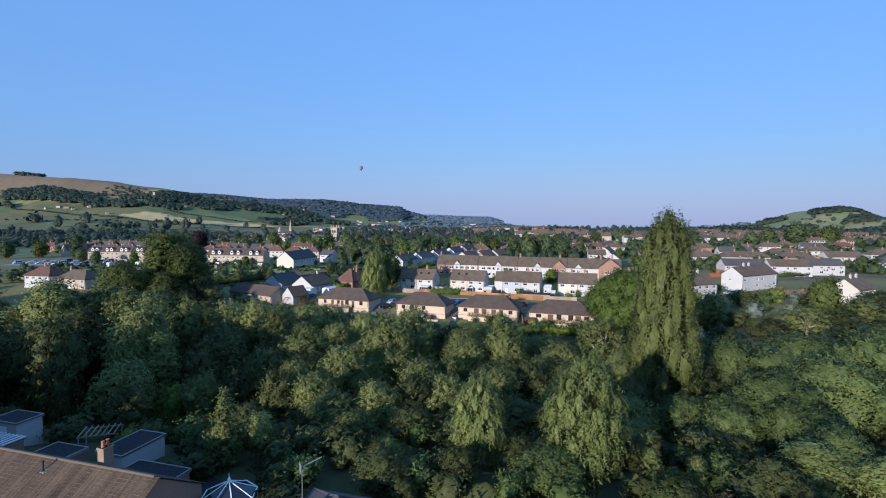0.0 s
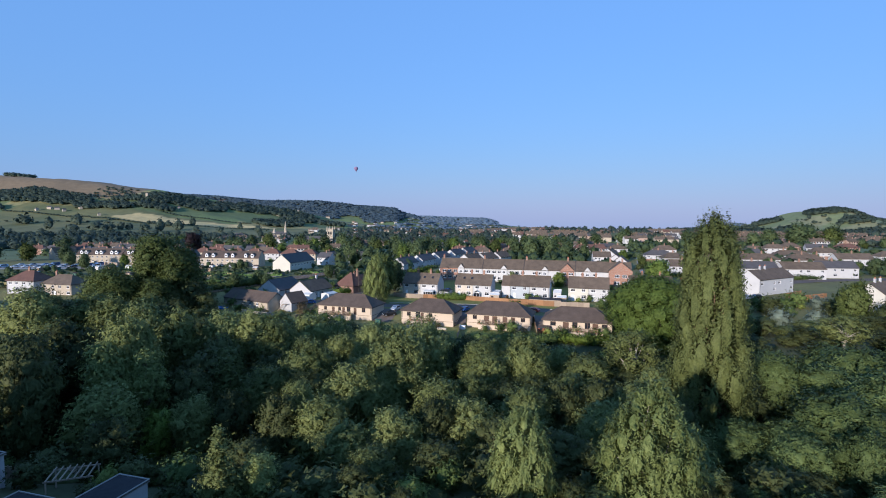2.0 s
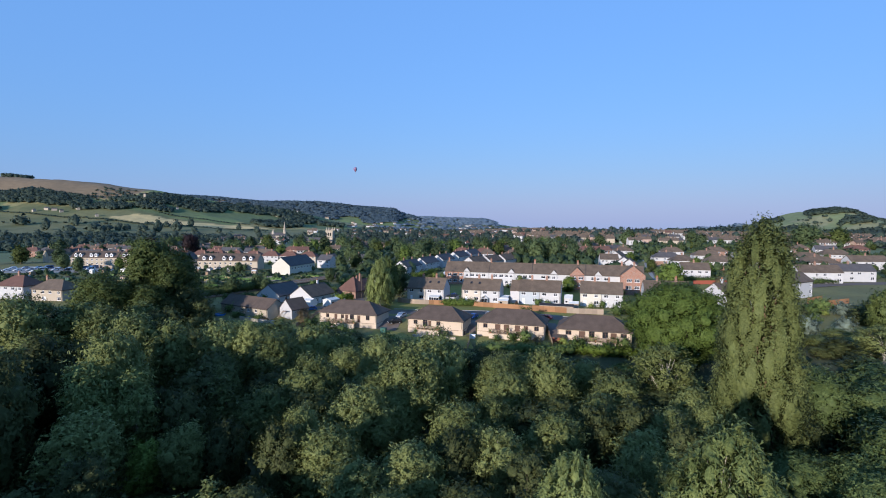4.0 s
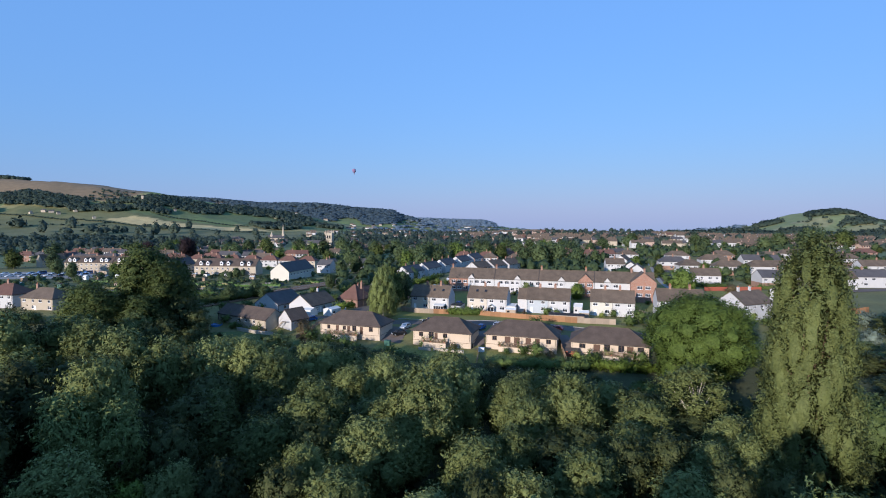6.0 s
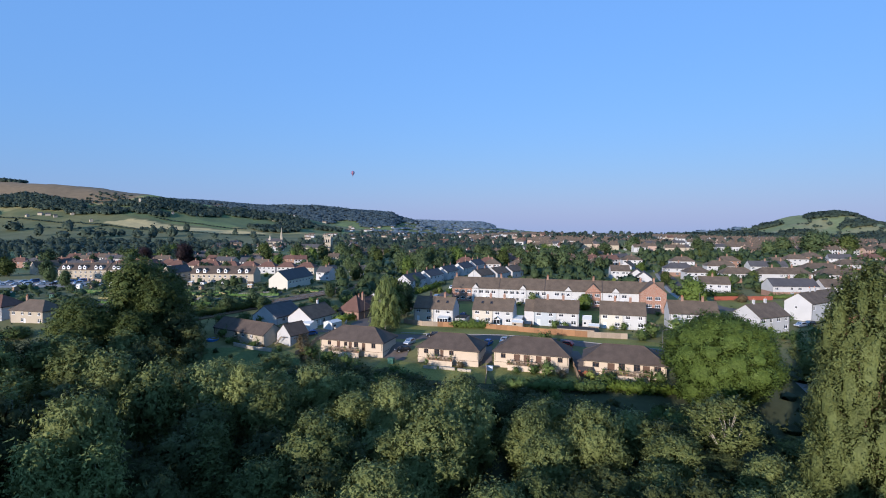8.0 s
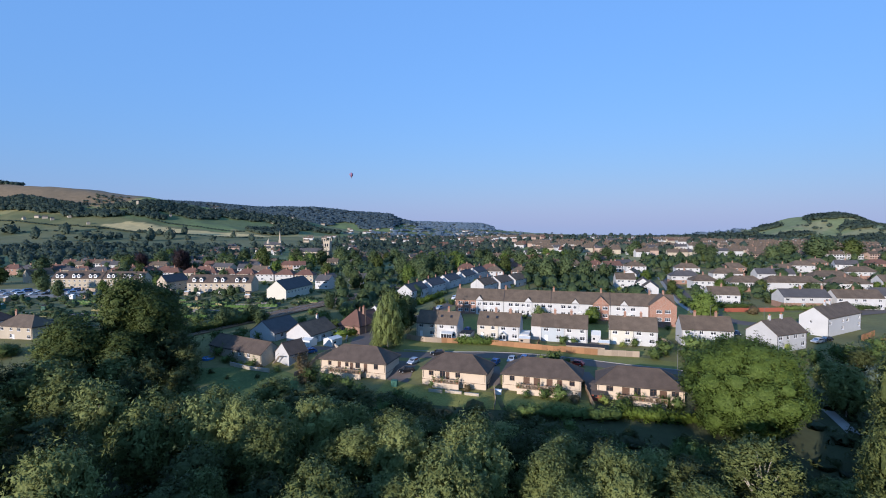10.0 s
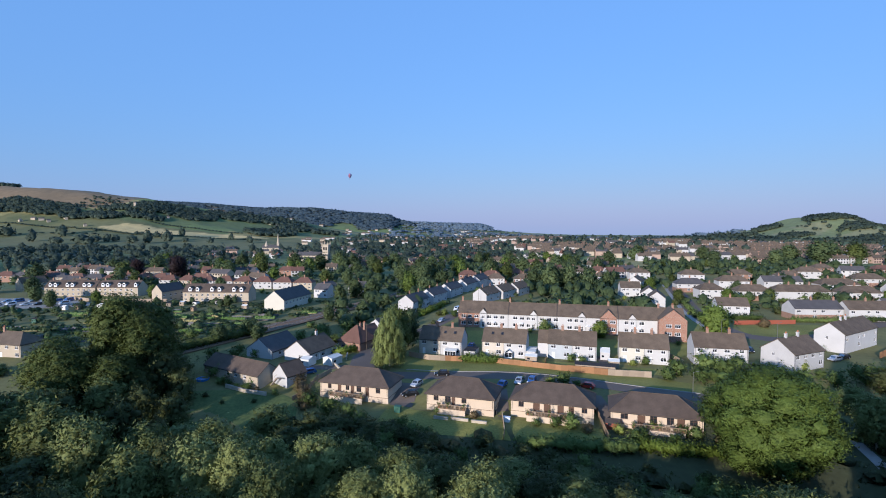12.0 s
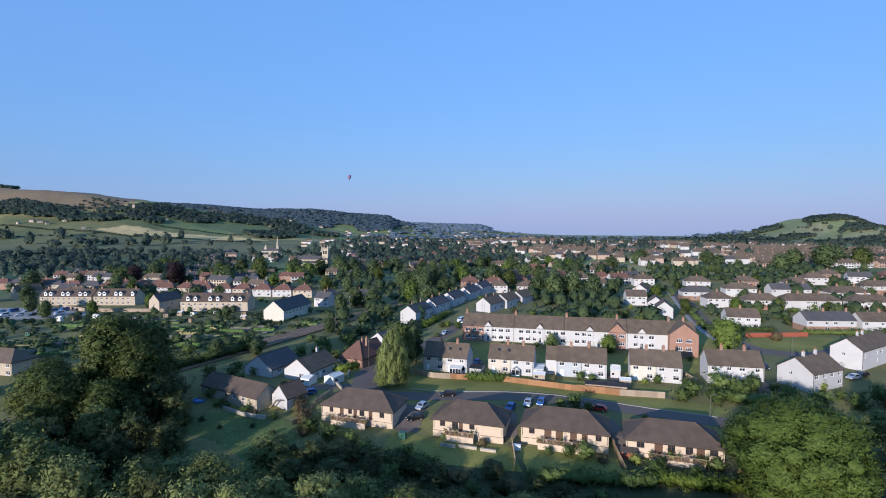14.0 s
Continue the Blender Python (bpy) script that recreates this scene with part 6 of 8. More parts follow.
for (ax, ay), (bx, by), n_ in (((-1010, 1440), (-810, 1418), 26), ((-810, 1418), (-500, 1440), 30), ((-1300, 1480), (-1020, 1450), 28), ((-1200, 1340), (-900, 1380), 12), ((-620, 1590), (-900, 1580), 26)):
    for i in range(n_):
        spots.append((ax + (bx - ax) * i / n_, ay + (by - ay) * i / n_, rf.uniform(2.5, 5), rf.uniform(7, 12)))
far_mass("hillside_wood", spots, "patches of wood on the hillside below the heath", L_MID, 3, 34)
spots = []
for j in range(26):
    x0, y0, a = rf.uniform(-350, 700), rf.uniform(1250, 2900), rf.choice((0.1, -0.15, 1.3, 1.7, 0.0))
    for i in range(rf.randrange(10, 34)):
        spots.append((x0 + math.cos(a) * i * 13, y0 + math.sin(a) * i * 13, rf.uniform(5, 11), rf.uniform(8, 14)))
far_mass("hedgerows", spots, "hedgerows and single trees between far fields", L_HAZED, 4)
spots = []
for c_ in ((1200, 1585, 62, 55, 330, 8, 13), (1205, 1632, 55, 26, 130, 8, 13), (1285, 1570, 70, 50, 150, 7, 11), (1160, 1450, 40, 30, 40, 8, 13), (1030, 1632, 42, 16, 40, 11, 17), (1000, 1450, 42, 20, 46, 8, 12), (930, 1410, 16, 12, 14, 12, 17), (889, 1432, 16, 10, 12, 9, 13), (830, 1400, 60, 14, 22, 6, 10), (760, 1250, 60, 40, 40, 9, 14), (680, 1180, 70, 40, 60, 9, 14), (960, 1250, 90, 40, 60, 7, 13), (900, 1580, 60, 12, 20, 8, 13), (870, 1640, 24, 12, 14, 12, 18), (1350, 1560, 90, 40, 60, 7, 12), (1120, 1330, 90, 24, 40, 6, 11), (1400, 1630, 120, 20, 50, 8, 12), (640, 1330, 60, 30, 30, 9, 14)):
    copse(*c_)
for _ in range(90):
    spots.append((rf.uniform(700, 1500), rf.uniform(1150, 1600), rf.uniform(4, 9), rf.uniform(5, 11)))
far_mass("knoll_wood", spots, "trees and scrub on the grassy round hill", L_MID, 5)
spots = []
for _ in range(1100):
    a, r = radians(rf.uniform(-8, 30)), rf.uniform(1900, 4300)
    spots.append((r * math.sin(a), r * math.cos(a), rf.uniform(8, 13), rf.uniform(16, 50)))
far_mass("plain_trees", spots, "far hedges and trees across the open plain", L_HAZED_BLUE, 6, 8, 1.6)

spots = []
for x0, x1, y0, y1, n in ((-60, -2, 248, 420, 150), (28, 84, 262, 420, 150), (100, 330, 345, 520, 330), (-320, -60, 400, 640, 330), (-60, 140, 420, 640, 260), (160, 330, 255, 345, 90), (110, 150, 262, 300, 24), (-250, -160, 345, 400, 70)):
    for _ in range(n):
        x, y = rf.uniform(x0, x1), rf.uniform(y0, y1)
        if abs(x + 24 - (y - 228) * 0.36) < 9 and y < 380:
            continue
        big = rf.random() < 0.35
        spots.append((x, y, rf.uniform(5, 9) if big else rf.uniform(1.8, 4), rf.uniform(5, 9) if big else rf.uniform(2.5, 6)))
far_mass("garden_greenery", spots, "shrubs and small trees filling far gardens", L_TOWN, 8, 30)
# undergrowth of the wood floor
lobes = []
for _ in range(620):
    x, y = rf.uniform(-75, 75), rf.uniform(50, 150)
    s_ = (x + 42.7) * -0.30 + (y - 171.1) * -0.954
    if s_ < (9 if x < 2 else 15) and x < 62 or x < -46 and y > 136 or x < -8 and y < 66:
        continue
    w = rf.uniform(1.6, 3.6)
    lobes.append((x, y, ground_z(x, y) + 0.1, w, w, rf.uniform(0.7, 1.7)))
tagged(new("undergrowth", crown_mesh("undergrowth", lobes, 26000, 0.45, L_DARK, np.random.default_rng(77), core=0.8)), "tangled dark undergrowth on the wood floor", "undergrowth", kind="stuff")

# ---- roads, lawns and plots ----
def strip(name, pts, width, material, label, category, lift=0.05, kind="structure", cut=6.0, thick=0.0):
    """A band of one width along a bent line, laid on the ground."""
    fine = []
    for (ax, ay), (bx, by) in zip(pts, pts[1:]):
        k = max(1, int(math.hypot(bx - ax, by - ay) / cut))
        fine += [(ax + (bx - ax) * i / k, ay + (by - ay) * i / k) for i in range(k)]
    fine.append(pts[-1])
    for _ in range(2):
        fine = [fine[0]] + [tuple((fine[i - 1][q] + 2 * fine[i][q] + fine[i + 1][q]) / 4 for q in (0, 1)) for i in range(1, len(fine) - 1)] + [fine[-1]]
    b, rows = Build(), []
    for i, (x, y) in enumerate(fine):
        a, c = fine[max(0, i - 1)], fine[min(len(fine) - 1, i + 1)]
        d = Vector((c[0] - a[0], c[1] - a[1])).normalized()
        n = Vector((-d.y, d.x)) * width / 2
        rows.append([(x + n.x * u, y + n.y * u, max(ground_z(x + n.x * w, y + n.y * w) for w in (u, u * 0.8)) + lift + thick) for u in (-1, -0.5, 0, 0.5, 1)])
    for p, q in zip(rows, rows[1:]):
        for i in range(4):
            b.quad(p[i], p[i + 1], q[i + 1], q[i])
        if thick:
            for i in (0, 4):
                b.quad(p[i], q[i], (*q[i][:2], q[i][2] - thick - 0.1), (*p[i][:2], p[i][2] - thick - 0.1))
    return solid(name, b, material, label, category, kind=kind)


def patch(name, poly, material, label, category, lift=0.03, kind="structure", cell=3.0):
    """A flat-lying area inside a polygon, following the ground."""
    def inside(x, y):
        hit = False
        for (ax, ay), (bx, by) in zip(poly, poly[1:] + poly[:1]):
            if (ay > y) != (by > y) and x < (bx - ax) * (y - ay) / (by - ay) + ax:
                hit = not hit
        return hit
    bm = bmesh.new()
    bm.faces.new([bm.verts.new((x, y, 0)) for x, y in poly])
    xs, ys = [p[0] for p in poly], [p[1] for p in poly]
    for lo, hi, n in ((min(xs), max(xs), (1, 0, 0)), (min(ys), max(ys), (0, 1, 0))):
        k = int((hi - lo) / cell)
        for i in range(1, k + 1):
            at = lo + (hi - lo) * i / (k + 1)
            bmesh.ops.bisect_plane(bm, geom=bm.verts[:] + bm.edges[:] + bm.faces[:], plane_co=(at * n[0], at * n[1], 0), plane_no=n)
    for v in bm.verts:
        v.co.z = ground_z(v.co.x, v.co.y) + lift
    me = bpy.data.meshes.new(name)
    bm.to_mesh(me)
    bm.free()
    me.materials.append(material)
    return tagged(new(name, me), label, category, kind=kind)


STREET = [(-27, 183.5), (-17, 182.2), (-4, 183.0), (9, 183.0), (18, 180.8), (30, 175.2), (42, 168.2), (54, 163.5), (66, 160), (76, 163)]
strip("road", STREET, 6.2, M_ASPHALT, "asphalt street behind the bungalows", "road", 0.05)
strip("road", [(-27, 183.5), (-34, 186), (-37.5, 193), (-37, 204), (-33, 216), (-24, 228), (-17, 239), (-8, 258), (5, 294), (17, 330), (30, 372)], 6.4, M_ASPHALT, "asphalt lane curving up past the houses", "road", 0.055)
strip("road", [(-37, 192), (-46, 188), (-52, 190), (-58, 196)], 4.0, M_ASPHALT, "narrow drive to the cottages", "road", 0.06)
strip("road", [(146, 388), (121, 318), (105, 274), (98, 250), (95.5, 234), (98, 222), (108, 215), (124, 219), (142, 233), (170, 243), (220, 250)], 8.0, M_ASPHALT, "estate road curving round a green", "road", 0.05)
strip("road", [(95.5, 228), (84, 214), (78, 205), (76, 180), (76, 163)], 6.0, M_ASPHALT, "asphalt side road between gardens", "road", 0.055)
strip("pavement", [(146 - 5, 388), (116, 318), (100.5, 274), (93.5, 250), (90.5, 234)], 1.8, M_PAVE, "pale pavement along the estate road", "pavement", 0.05, thick=0.1)
strip("kerb", [(-21.4, 188.6), (-15, 185.6), (-3.6, 186.3), (9, 186.3), (17.5, 184.2), (28, 179.6), (41, 171.9), (53.2, 167.2)], 0.35, M_PAVE, "pale kerb stones along the verge", "kerb", 0.05, thick=0.12)
strip("path", [(64, 120), (69.9, 140.5), (71, 145.2), (72.7, 152.8), (75.6, 161)], 2.0, M_PAVE, "pale footpath through the trees", "path", 0.06)
VERGE = [(-22.5, 189.0), (-15, 185.9), (-3.6, 186.6), (9, 186.6), (17.8, 184.5), (28.5, 179.9), (41.5, 172.2), (53.5, 167.6), (60, 172), (46.5, 180.1), (35.3, 182.6), (24.9, 186.5), (5.4, 195.2), (-15.1, 198.5), (-22, 203), (-33, 208), (-33, 195)]
patch("verge", VERGE, M_LAWN, "mown grass verge beside the street", "lawn", 0.07)
patch("lawn", [(-3, 217), (30, 210), (66, 200), (73, 214), (66, 217), (36, 224), (8, 231), (-3, 233)], M_LAWN, "mown lawn before the long terrace", "lawn", 0.05)
patch("lawn", [(101, 226), (112, 220), (124, 224), (138, 236), (136, 240), (105, 240)], M_LAWN, "mown green in the bend of the road", "lawn", 0.06)
patch("lawn", [(72, 216), (88, 216), (91, 236), (94, 252), (86, 254), (78, 226)], M_LAWN, "mown grass beside the terrace end", "lawn", 0.05)
patch("lawn", [(-24, 164), (-15, 160.5), (2, 155.2), (3, 146), (-14, 150), (-26, 156)], M_LAWN, "sloping bungalow lawn", "lawn", 0.06)
patch("lawn", [(3.4, 156), (23, 150), (22, 142), (4, 146)], M_LAWN, "sloping bungalow lawn in shade", "lawn", 0.06)
# darker grass than the lawns: the ash trees' shade is put into its colour
patch("lawn", [(-80, 158), (-78, 176), (-64, 176), (-53, 173), (-47, 168), (-45, 158), (-50, 146), (-62, 148)], mat("rough_paddock_grass", (0.070, 0.106, 0.029), 0.95, 0.45, 1.5, 0.12, 0.5, second=(0.100, 0.128, 0.038), coords="World"), "small green paddock below the cottages", "lawn", 0.06)
for x0, x1 in ((-18, -4), (2, 16), (20, 37), (43.5, 57)):
    y0 = 201.6 - 0.29 * (x0 - 2)
    patch("lawn", [(x0, y0 + 1.0), (x1, y0 - 0.29 * (x1 - x0) + 1.0), (x1 - 1.5, y0 - 0.29 * (x1 - x0) - 5.0), (x0 - 1.5, y0 - 5.2)], M_LAWN, "small back garden lawn", "lawn", 0.08)
for poly in ([(-23, 177), (-16.5, 175), (-18.5, 163), (-24, 165)], [(1.8, 172), (5.5, 171), (4.0, 156), (1.6, 157)], [(23.5, 167), (28, 166), (27.5, 154), (24, 152)], [(-4.2, 216), (1.2, 214.5), (-1.8, 199), (-6, 200.5)], [(16.5, 209), (20, 208), (18.5, 198), (15.5, 199)], [(37.5, 203), (42.6, 202), (40.5, 190), (37, 191)]):
    patch("drive", poly, M_ASPHALT, "asphalt drive between houses", "drive", 0.07)

# ---- fences and hedges ----
def fence(pts, h, mats, label, panel=1.83):
    f = thing("fence", Matrix.Identity(4), label, "fence", "garden fences")
    i = 0
    for (ax, ay), (bx, by) in zip(pts, pts[1:]):
        n = max(1, round(math.hypot(bx - ax, by - ay) / panel))
        w, a = math.hypot(bx - ax, by - ay) / n, math.degrees(math.atan2(by - ay, bx - ax))
        for k in range(n):
            x, y = ax + (bx - ax) * k / n, ay + (by - ay) * k / n
            m = mats[(i // 7) % len(mats)]
            key = ("panel", round(w, 2), h, m.name)
            if key not in MESHES:
                b, t = Build(), int(w / 0.15)
                edge = []
                for q in range(t):
                    y_ = -0.02 - 0.014 * (q % 2)
                    edge += [(q * w / t, y_, h - 0.02 * ((q * 7) % 3)), ((q + 1) * w / t, y_, h - 0.02 * ((q * 7) % 3))]
                n0 = len(edge)
                b.v += [(x_, y_, z_) for x_, y_, z_ in edge] + [(x_, y_, 0.05) for x_, y_, z_ in edge] + [(x_, 0.03, z_) for x_, y_, z_ in edge] + [(x_, 0.03, 0.05) for x_, y_, z_ in edge]
                for q in range(n0 - 1):
                    b.f += [(q, q + 1, n0 + q + 1, n0 + q), (2 * n0 + q + 1, 2 * n0 + q, 3 * n0 + q, 3 * n0 + q + 1), (q, 2 * n0 + q, 2 * n0 + q + 1, q + 1)]
                MESHES[key] = b.mesh("panel", m), Build().box(-0.05, -0.05, -0.3, 0.05, 0.05, h + 0.06).mesh("post", m)
            gz = ground_z(x + (bx - ax) / n / 2, y + (by - ay) / n / 2)
            part("panel", MESHES[key][0], None, f, m=pose(x, y, gz + (0.04 if k % 3 == 0 else 0), 0, 0, a))
            part("post", MESHES[key][1], None, f, m=pose(x, y, gz, 0, 0, a))
            i += 1
    return f


fence([(-21.5, 203), (-15.1, 198.6), (-4.8, 196.8)], 1.7, (M_FENCE_O, M_FENCE), "brown board fence behind the back gardens")
fence([(5.4, 195.0), (14, 191.2), (24.9, 186.3)], 1.7, (M_FENCE, M_FENCE, M_FENCE_O), "orange board fence along the verge")
fence([(24.9, 186.3), (35.3, 182.4)], 1.9, (M_FENCE,), "new orange board fence")
fence([(35.3, 182.4), (46.5, 180.1)], 1.8, (M_FENCE_O,), "weathered grey board fence")
M_FENCE_R = mat("red_stained_boards", (0.30, 0.085, 0.05), 0.8, 0.2, 6, 0.4, 0.1)
fence([(104.9, 240.4), (130.1, 241.6)], 1.7, (M_FENCE_R,), "red stained board fence by the green")
fence([(118, 186), (136, 194)], 1.9, (M_FENCE,), "orange board fence beside the long white house")
fence([(61, 192), (60, 205)], 1.7, (M_FENCE_O,), "weathered side fence between gardens")
fence([(-0.2, 196), (2.0, 206)], 1.6, (M_FENCE_O,), "weathered side fence between gardens")
fence([(19.0, 189), (21.8, 200)], 1.6, (M_FENCE,), "orange side fence between gardens")
fence([(24.2, 166), (23.6, 151.5), (22.6, 144)], 1.5, (M_TIMBER,), "weathered fence between bungalow gardens")
fence([(2.6, 158), (2.0, 149), (1.4, 146)], 1.3, (M_FENCE_O,), "weathered fence between bungalow gardens")
fence([(-42.6, 186), (-46, 176), (-48.5, 168)], 1.2, (M_FENCE_O,), "low weathered fence beside the drive")
fence([(-225, 329), (-200, 315.5), (-175, 314.5), (-158, 314)], 1.9, (M_FENCE_O,), "pale boundary fence behind the allotments")


def hedge(pts, h, w, label, material=None, name="hedge"):
    rng = np.random.default_rng(int(abs(pts[0][0] * 13 + pts[0][1] * 7)))
    lobes = []
    for (ax, ay), (bx, by) in zip(pts, pts[1:]):
        n = max(1, int(math.hypot(bx - ax, by - ay) / (w * 0.6)))
        for k in range(n + 1):
            x, y = ax + (bx - ax) * k / n, ay + (by - ay) * k / n
            lobes.append((x + rng.normal() * 0.1, y + rng.normal() * 0.1, ground_z(x, y) + h * 0.5, w * 0.6, w * 0.6, h * (0.52 + 0.06 * rng.normal())))
    return solid(name, crown_mesh(name, lobes, min(12000, 460 * len(lobes)), 0.21, material or L_OAK, rng, core=0.86, flat=0.35, shell=(0.88, 1.03)), None, label, "hedge", group="hedges")


hedge([(-4.6, 196.9), (5.2, 195.2)], 2.0, 1.6, "clipped green hedge between garden fences", L_OAKT)
hedge([(27, 141.5), (34, 139.5), (42, 137)], 1.9, 2.2, "rough green hedge below the bungalow garden", L_LIME)
hedge([(5, 143.5), (14, 142), (26, 140)], 2.4, 3.0, "rough hedge along the wood edge")
hedge([(-98, 207), (-88, 225), (-80, 236)], 3.6, 3.4, "overgrown hedge beside the railway", L_ASH)
hedge([(-45, 205.5), (-40, 209.5)], 2.2, 2.4, "green hedge beside the lane", L_LIME)
hedge([(-20, 268), (-10, 292)], 1.8, 1.8, "green front hedge along the lane", L_LIME)
hedge([(97, 256), (112, 252), (122, 251)], 1.8, 1.8, "garden hedge by the estate road")
hedge([(132, 246), (152, 244), (172, 246)], 1.8, 1.8, "garden hedge by the estate road")
hedge([(100, 262), (113, 300), (124, 330)], 1.5, 1.6, "front hedge along the estate road")
hedge([(-50, 180), (-46, 170), (-44.5, 163)], 1.6, 2.2, "scrubby hedge on the bank beside the bungalow", L_RUST)
hedge([(62, 178), (70, 172)], 3.0, 3.6, "garden shrubs beside the verge", L_OAK)
for x, y, k, h in ((50, 178, "bush", 4.2), (54, 182, "bush", 5.5), (58, 176, "bush", 4.8), (63, 184, "bush", 6.5), (67, 180, "bush", 6), (72, 184, "bush", 5), (76, 176, "bush", 5), (82, 172, "bush", 5), (90, 170, "bush", 5), (98, 172, "bush", 6), (106, 172, "bush", 5.5), (114, 178, "bush", 6),
                   (33.5, 148.5, "golden", 3.0), (26, 148, "golden", 2.6), (30.5, 146, "bush", 2.6), (28, 144, "bush", 3.0), (38.5, 146, "bush", 2.8), (35.5, 143, "bush", 2.4), (16.5, 150.5, "bush", 3.6), (13.5, 151.6, "bush", 2.8), (19.5, 148.6, "rust", 2.4), (9.5, 152, "bush", 2.0),
                   (41, 145, "bush", 3.0), (44.5, 143, "rust", 2.0), (-12, 159.3, "bush", 2.0), (-4.0, 156.5, "rust", 2.0), (28.5, 196.5, "bush", 3.0), (31.5, 195, "bush", 2.6), (50, 193, "bush", 3.0), (46, 192, "golden", 2.4), (39.5, 191.5, "bush", 3.0), (1.6, 200.6, "bush", 2.4),
                   (10, 176.8, "bush", 2.0), (17.5, 174.5, "golden", 3.2), (21, 174.2, "bush", 4.0), (24, 172.4, "bush", 2.4), (35.5, 166.4, "golden", 1.6), (39, 164.6, "golden", 1.6), (27, 227, "bush", 5.0), (46, 222.6, "bush", 5.6), (9, 228.5, "bush", 2.4), (15, 229.5, "bush", 1.8), (36, 224, "bush", 2), (40, 224, "bush", 2),
                   (56, 220.6, "rust", 2.6), (61, 219, "bush", 2.2), (66, 218, "golden", 2.6), (70, 214, "bush", 2.0), (22, 229, "bush", 2.0), (114, 236, "rust", 4.0), (104, 196, "bush", 4.0), (120, 176, "silver", 5.0), (-33, 158, "bush", 4.0), (-38, 161, "bush", 4.5), (-29, 155, "bush", 3.6), (-43, 165, "bush", 4),
                   (-20, 153, "bush", 3.0), (-62, 179, "bush", 3.2), (-69, 183, "bush", 3.0), (-74, 187, "bush", 3.4), (-54, 172, "bush", 2.0), (-55, 235, "bush", 4.0), (-48, 240, "bush", 5), (-62, 226, "bush", 4), (-40, 232, "bush", 4), (-36, 246, "bush", 5), (-28, 252, "bush", 5), (-31, 262, "bush", 5), (-24, 246, "bush", 4)):
    tree(k, x, y, height=h, wide=1.1)
# small tree in front of the terrace and plum by the green
tree("birch", 27.0, 227.6, height=5.5, v=1, wide=1.5)
tree("maple", 45.8, 222.6, height=6.2, wide=1.4)

# ---- cottage gardens: low walls, shrubs and a play pool ----
M_WALLING = mat("garden_wall_stone", (0.42, 0.36, 0.27), 0.9, 0.25, 4, 0.6, 0.3)


def garden_wall(pts, h, label):
    w = thing("garden_wall", Matrix.Identity(4), label, "wall", "garden walls")
    for (ax, ay), (bx, by) in zip(pts, pts[1:]):
        n = max(1, int(math.hypot(bx - ax, by - ay) / 2.5))
        ln, a = math.hypot(bx - ax, by - ay) / n, math.degrees(math.atan2(by - ay, bx - ax))
        for k in range(n):
            x, y = ax + (bx - ax) * k / n, ay + (by - ay) * k / n
            gz = ground_z(x, y)
            part("wall_run", Build().box(0, -0.14, -0.6, ln, 0.14, h - 0.08), M_WALLING, w, m=pose(x, y, gz, 0, 0, a))
            part("coping", Build().box(0, -0.19, h - 0.078, ln, 0.19, h), M_PAVE, w, m=pose(x, y, gz, 0, 0, a))
    return w


garden_wall([(-69.5, 178.4), (-63, 174.2), (-56.2, 171.6)], 1.0, "low pale stone wall below the outbuilding")
garden_wall([(-47.5, 197.5), (-42.5, 192.0), (-40.6, 188.0)], 0.9, "low stone wall along the cottage drive")
garden_wall([(-41.5, 205.0), (-40.8, 199.0)], 0.9, "low stone wall beside the lane")
pool = thing("paddling_pool", pose(-78.5, 184.5, ground_z(-78.5, 184.5)), "round blue paddling pool on the grass", "pool")
part("side", Build().lathe([(1.7, -0.2), (1.75, 0.5), (1.6, 0.5), (1.55, 0.2)], 20), mat("blue_pool_sheet", (0.04, 0.16, 0.40), 0.4, 0.1, 4, 0.6, 0.0), pool)
for x, y, k, h in ((-72, 181, "bush", 2.6), (-69.5, 179.6, "bush", 2.2), (-66.5, 177.8, "golden", 1.8), (-63, 176, "bush", 2.4), (-60, 175, "rust", 1.6), (-76, 186, "bush", 3.0), (-72, 196, "bush", 3.0), (-68, 193, "bush", 2.2), (-58, 192.5, "bush", 1.8), (-56, 190, "golden", 1.6), (-70, 203, "bush", 3.4), (-76, 200, "bush", 3.8), (-81, 196, "bramble", 3.2), (-84, 203, "bush", 3.5), (-60, 212, "bush", 3), (-66, 210, "bush", 2.6), (-57, 207, "bush", 2.6), (-53, 211, "golden", 2.2), (-62, 219, "bush", 3.2),
                   (-50, 203, "bush", 2.0), (-72, 214, "bramble", 3.0), (-78, 209, "bush", 3.0), (-49, 222, "bush", 3.6), (-54, 227, "bush", 3.2), (-43, 224, "bush", 3.0), (-58, 168, "bramble", 1.4), (-52, 164, "bramble", 1.6), (-66, 168, "bramble", 1.2), (-72, 172, "bramble", 1.6)):
    tree(k, x, y, height=h, wide=1.2)

# ---- railway ----
RAIL = [(-150, 120), (-122, 168), (-97, 212), (-80, 246), (-63, 281), (-46, 318), (-30, 356)]
strip("railway_bed", RAIL, 10.5, M_BALLAST, "brown ballast bed of a double railway", "railway", 0.25, thick=0.25)
for k, off in enumerate((-3.2, -1.77, 1.77, 3.2)):
    line = []
    for i, (x, y) in enumerate(RAIL):
        a, c = RAIL[max(0, i - 1)], RAIL[min(len(RAIL) - 1, i + 1)]
        d = Vector((c[0] - a[0], c[1] - a[1])).normalized()
        line.append((x - d.y * off, y + d.x * off))
    strip("rail", line, 0.16, M_RAIL, "worn steel rail on the ballast", "rail", 0.53, thick=0.14)
b = Build()
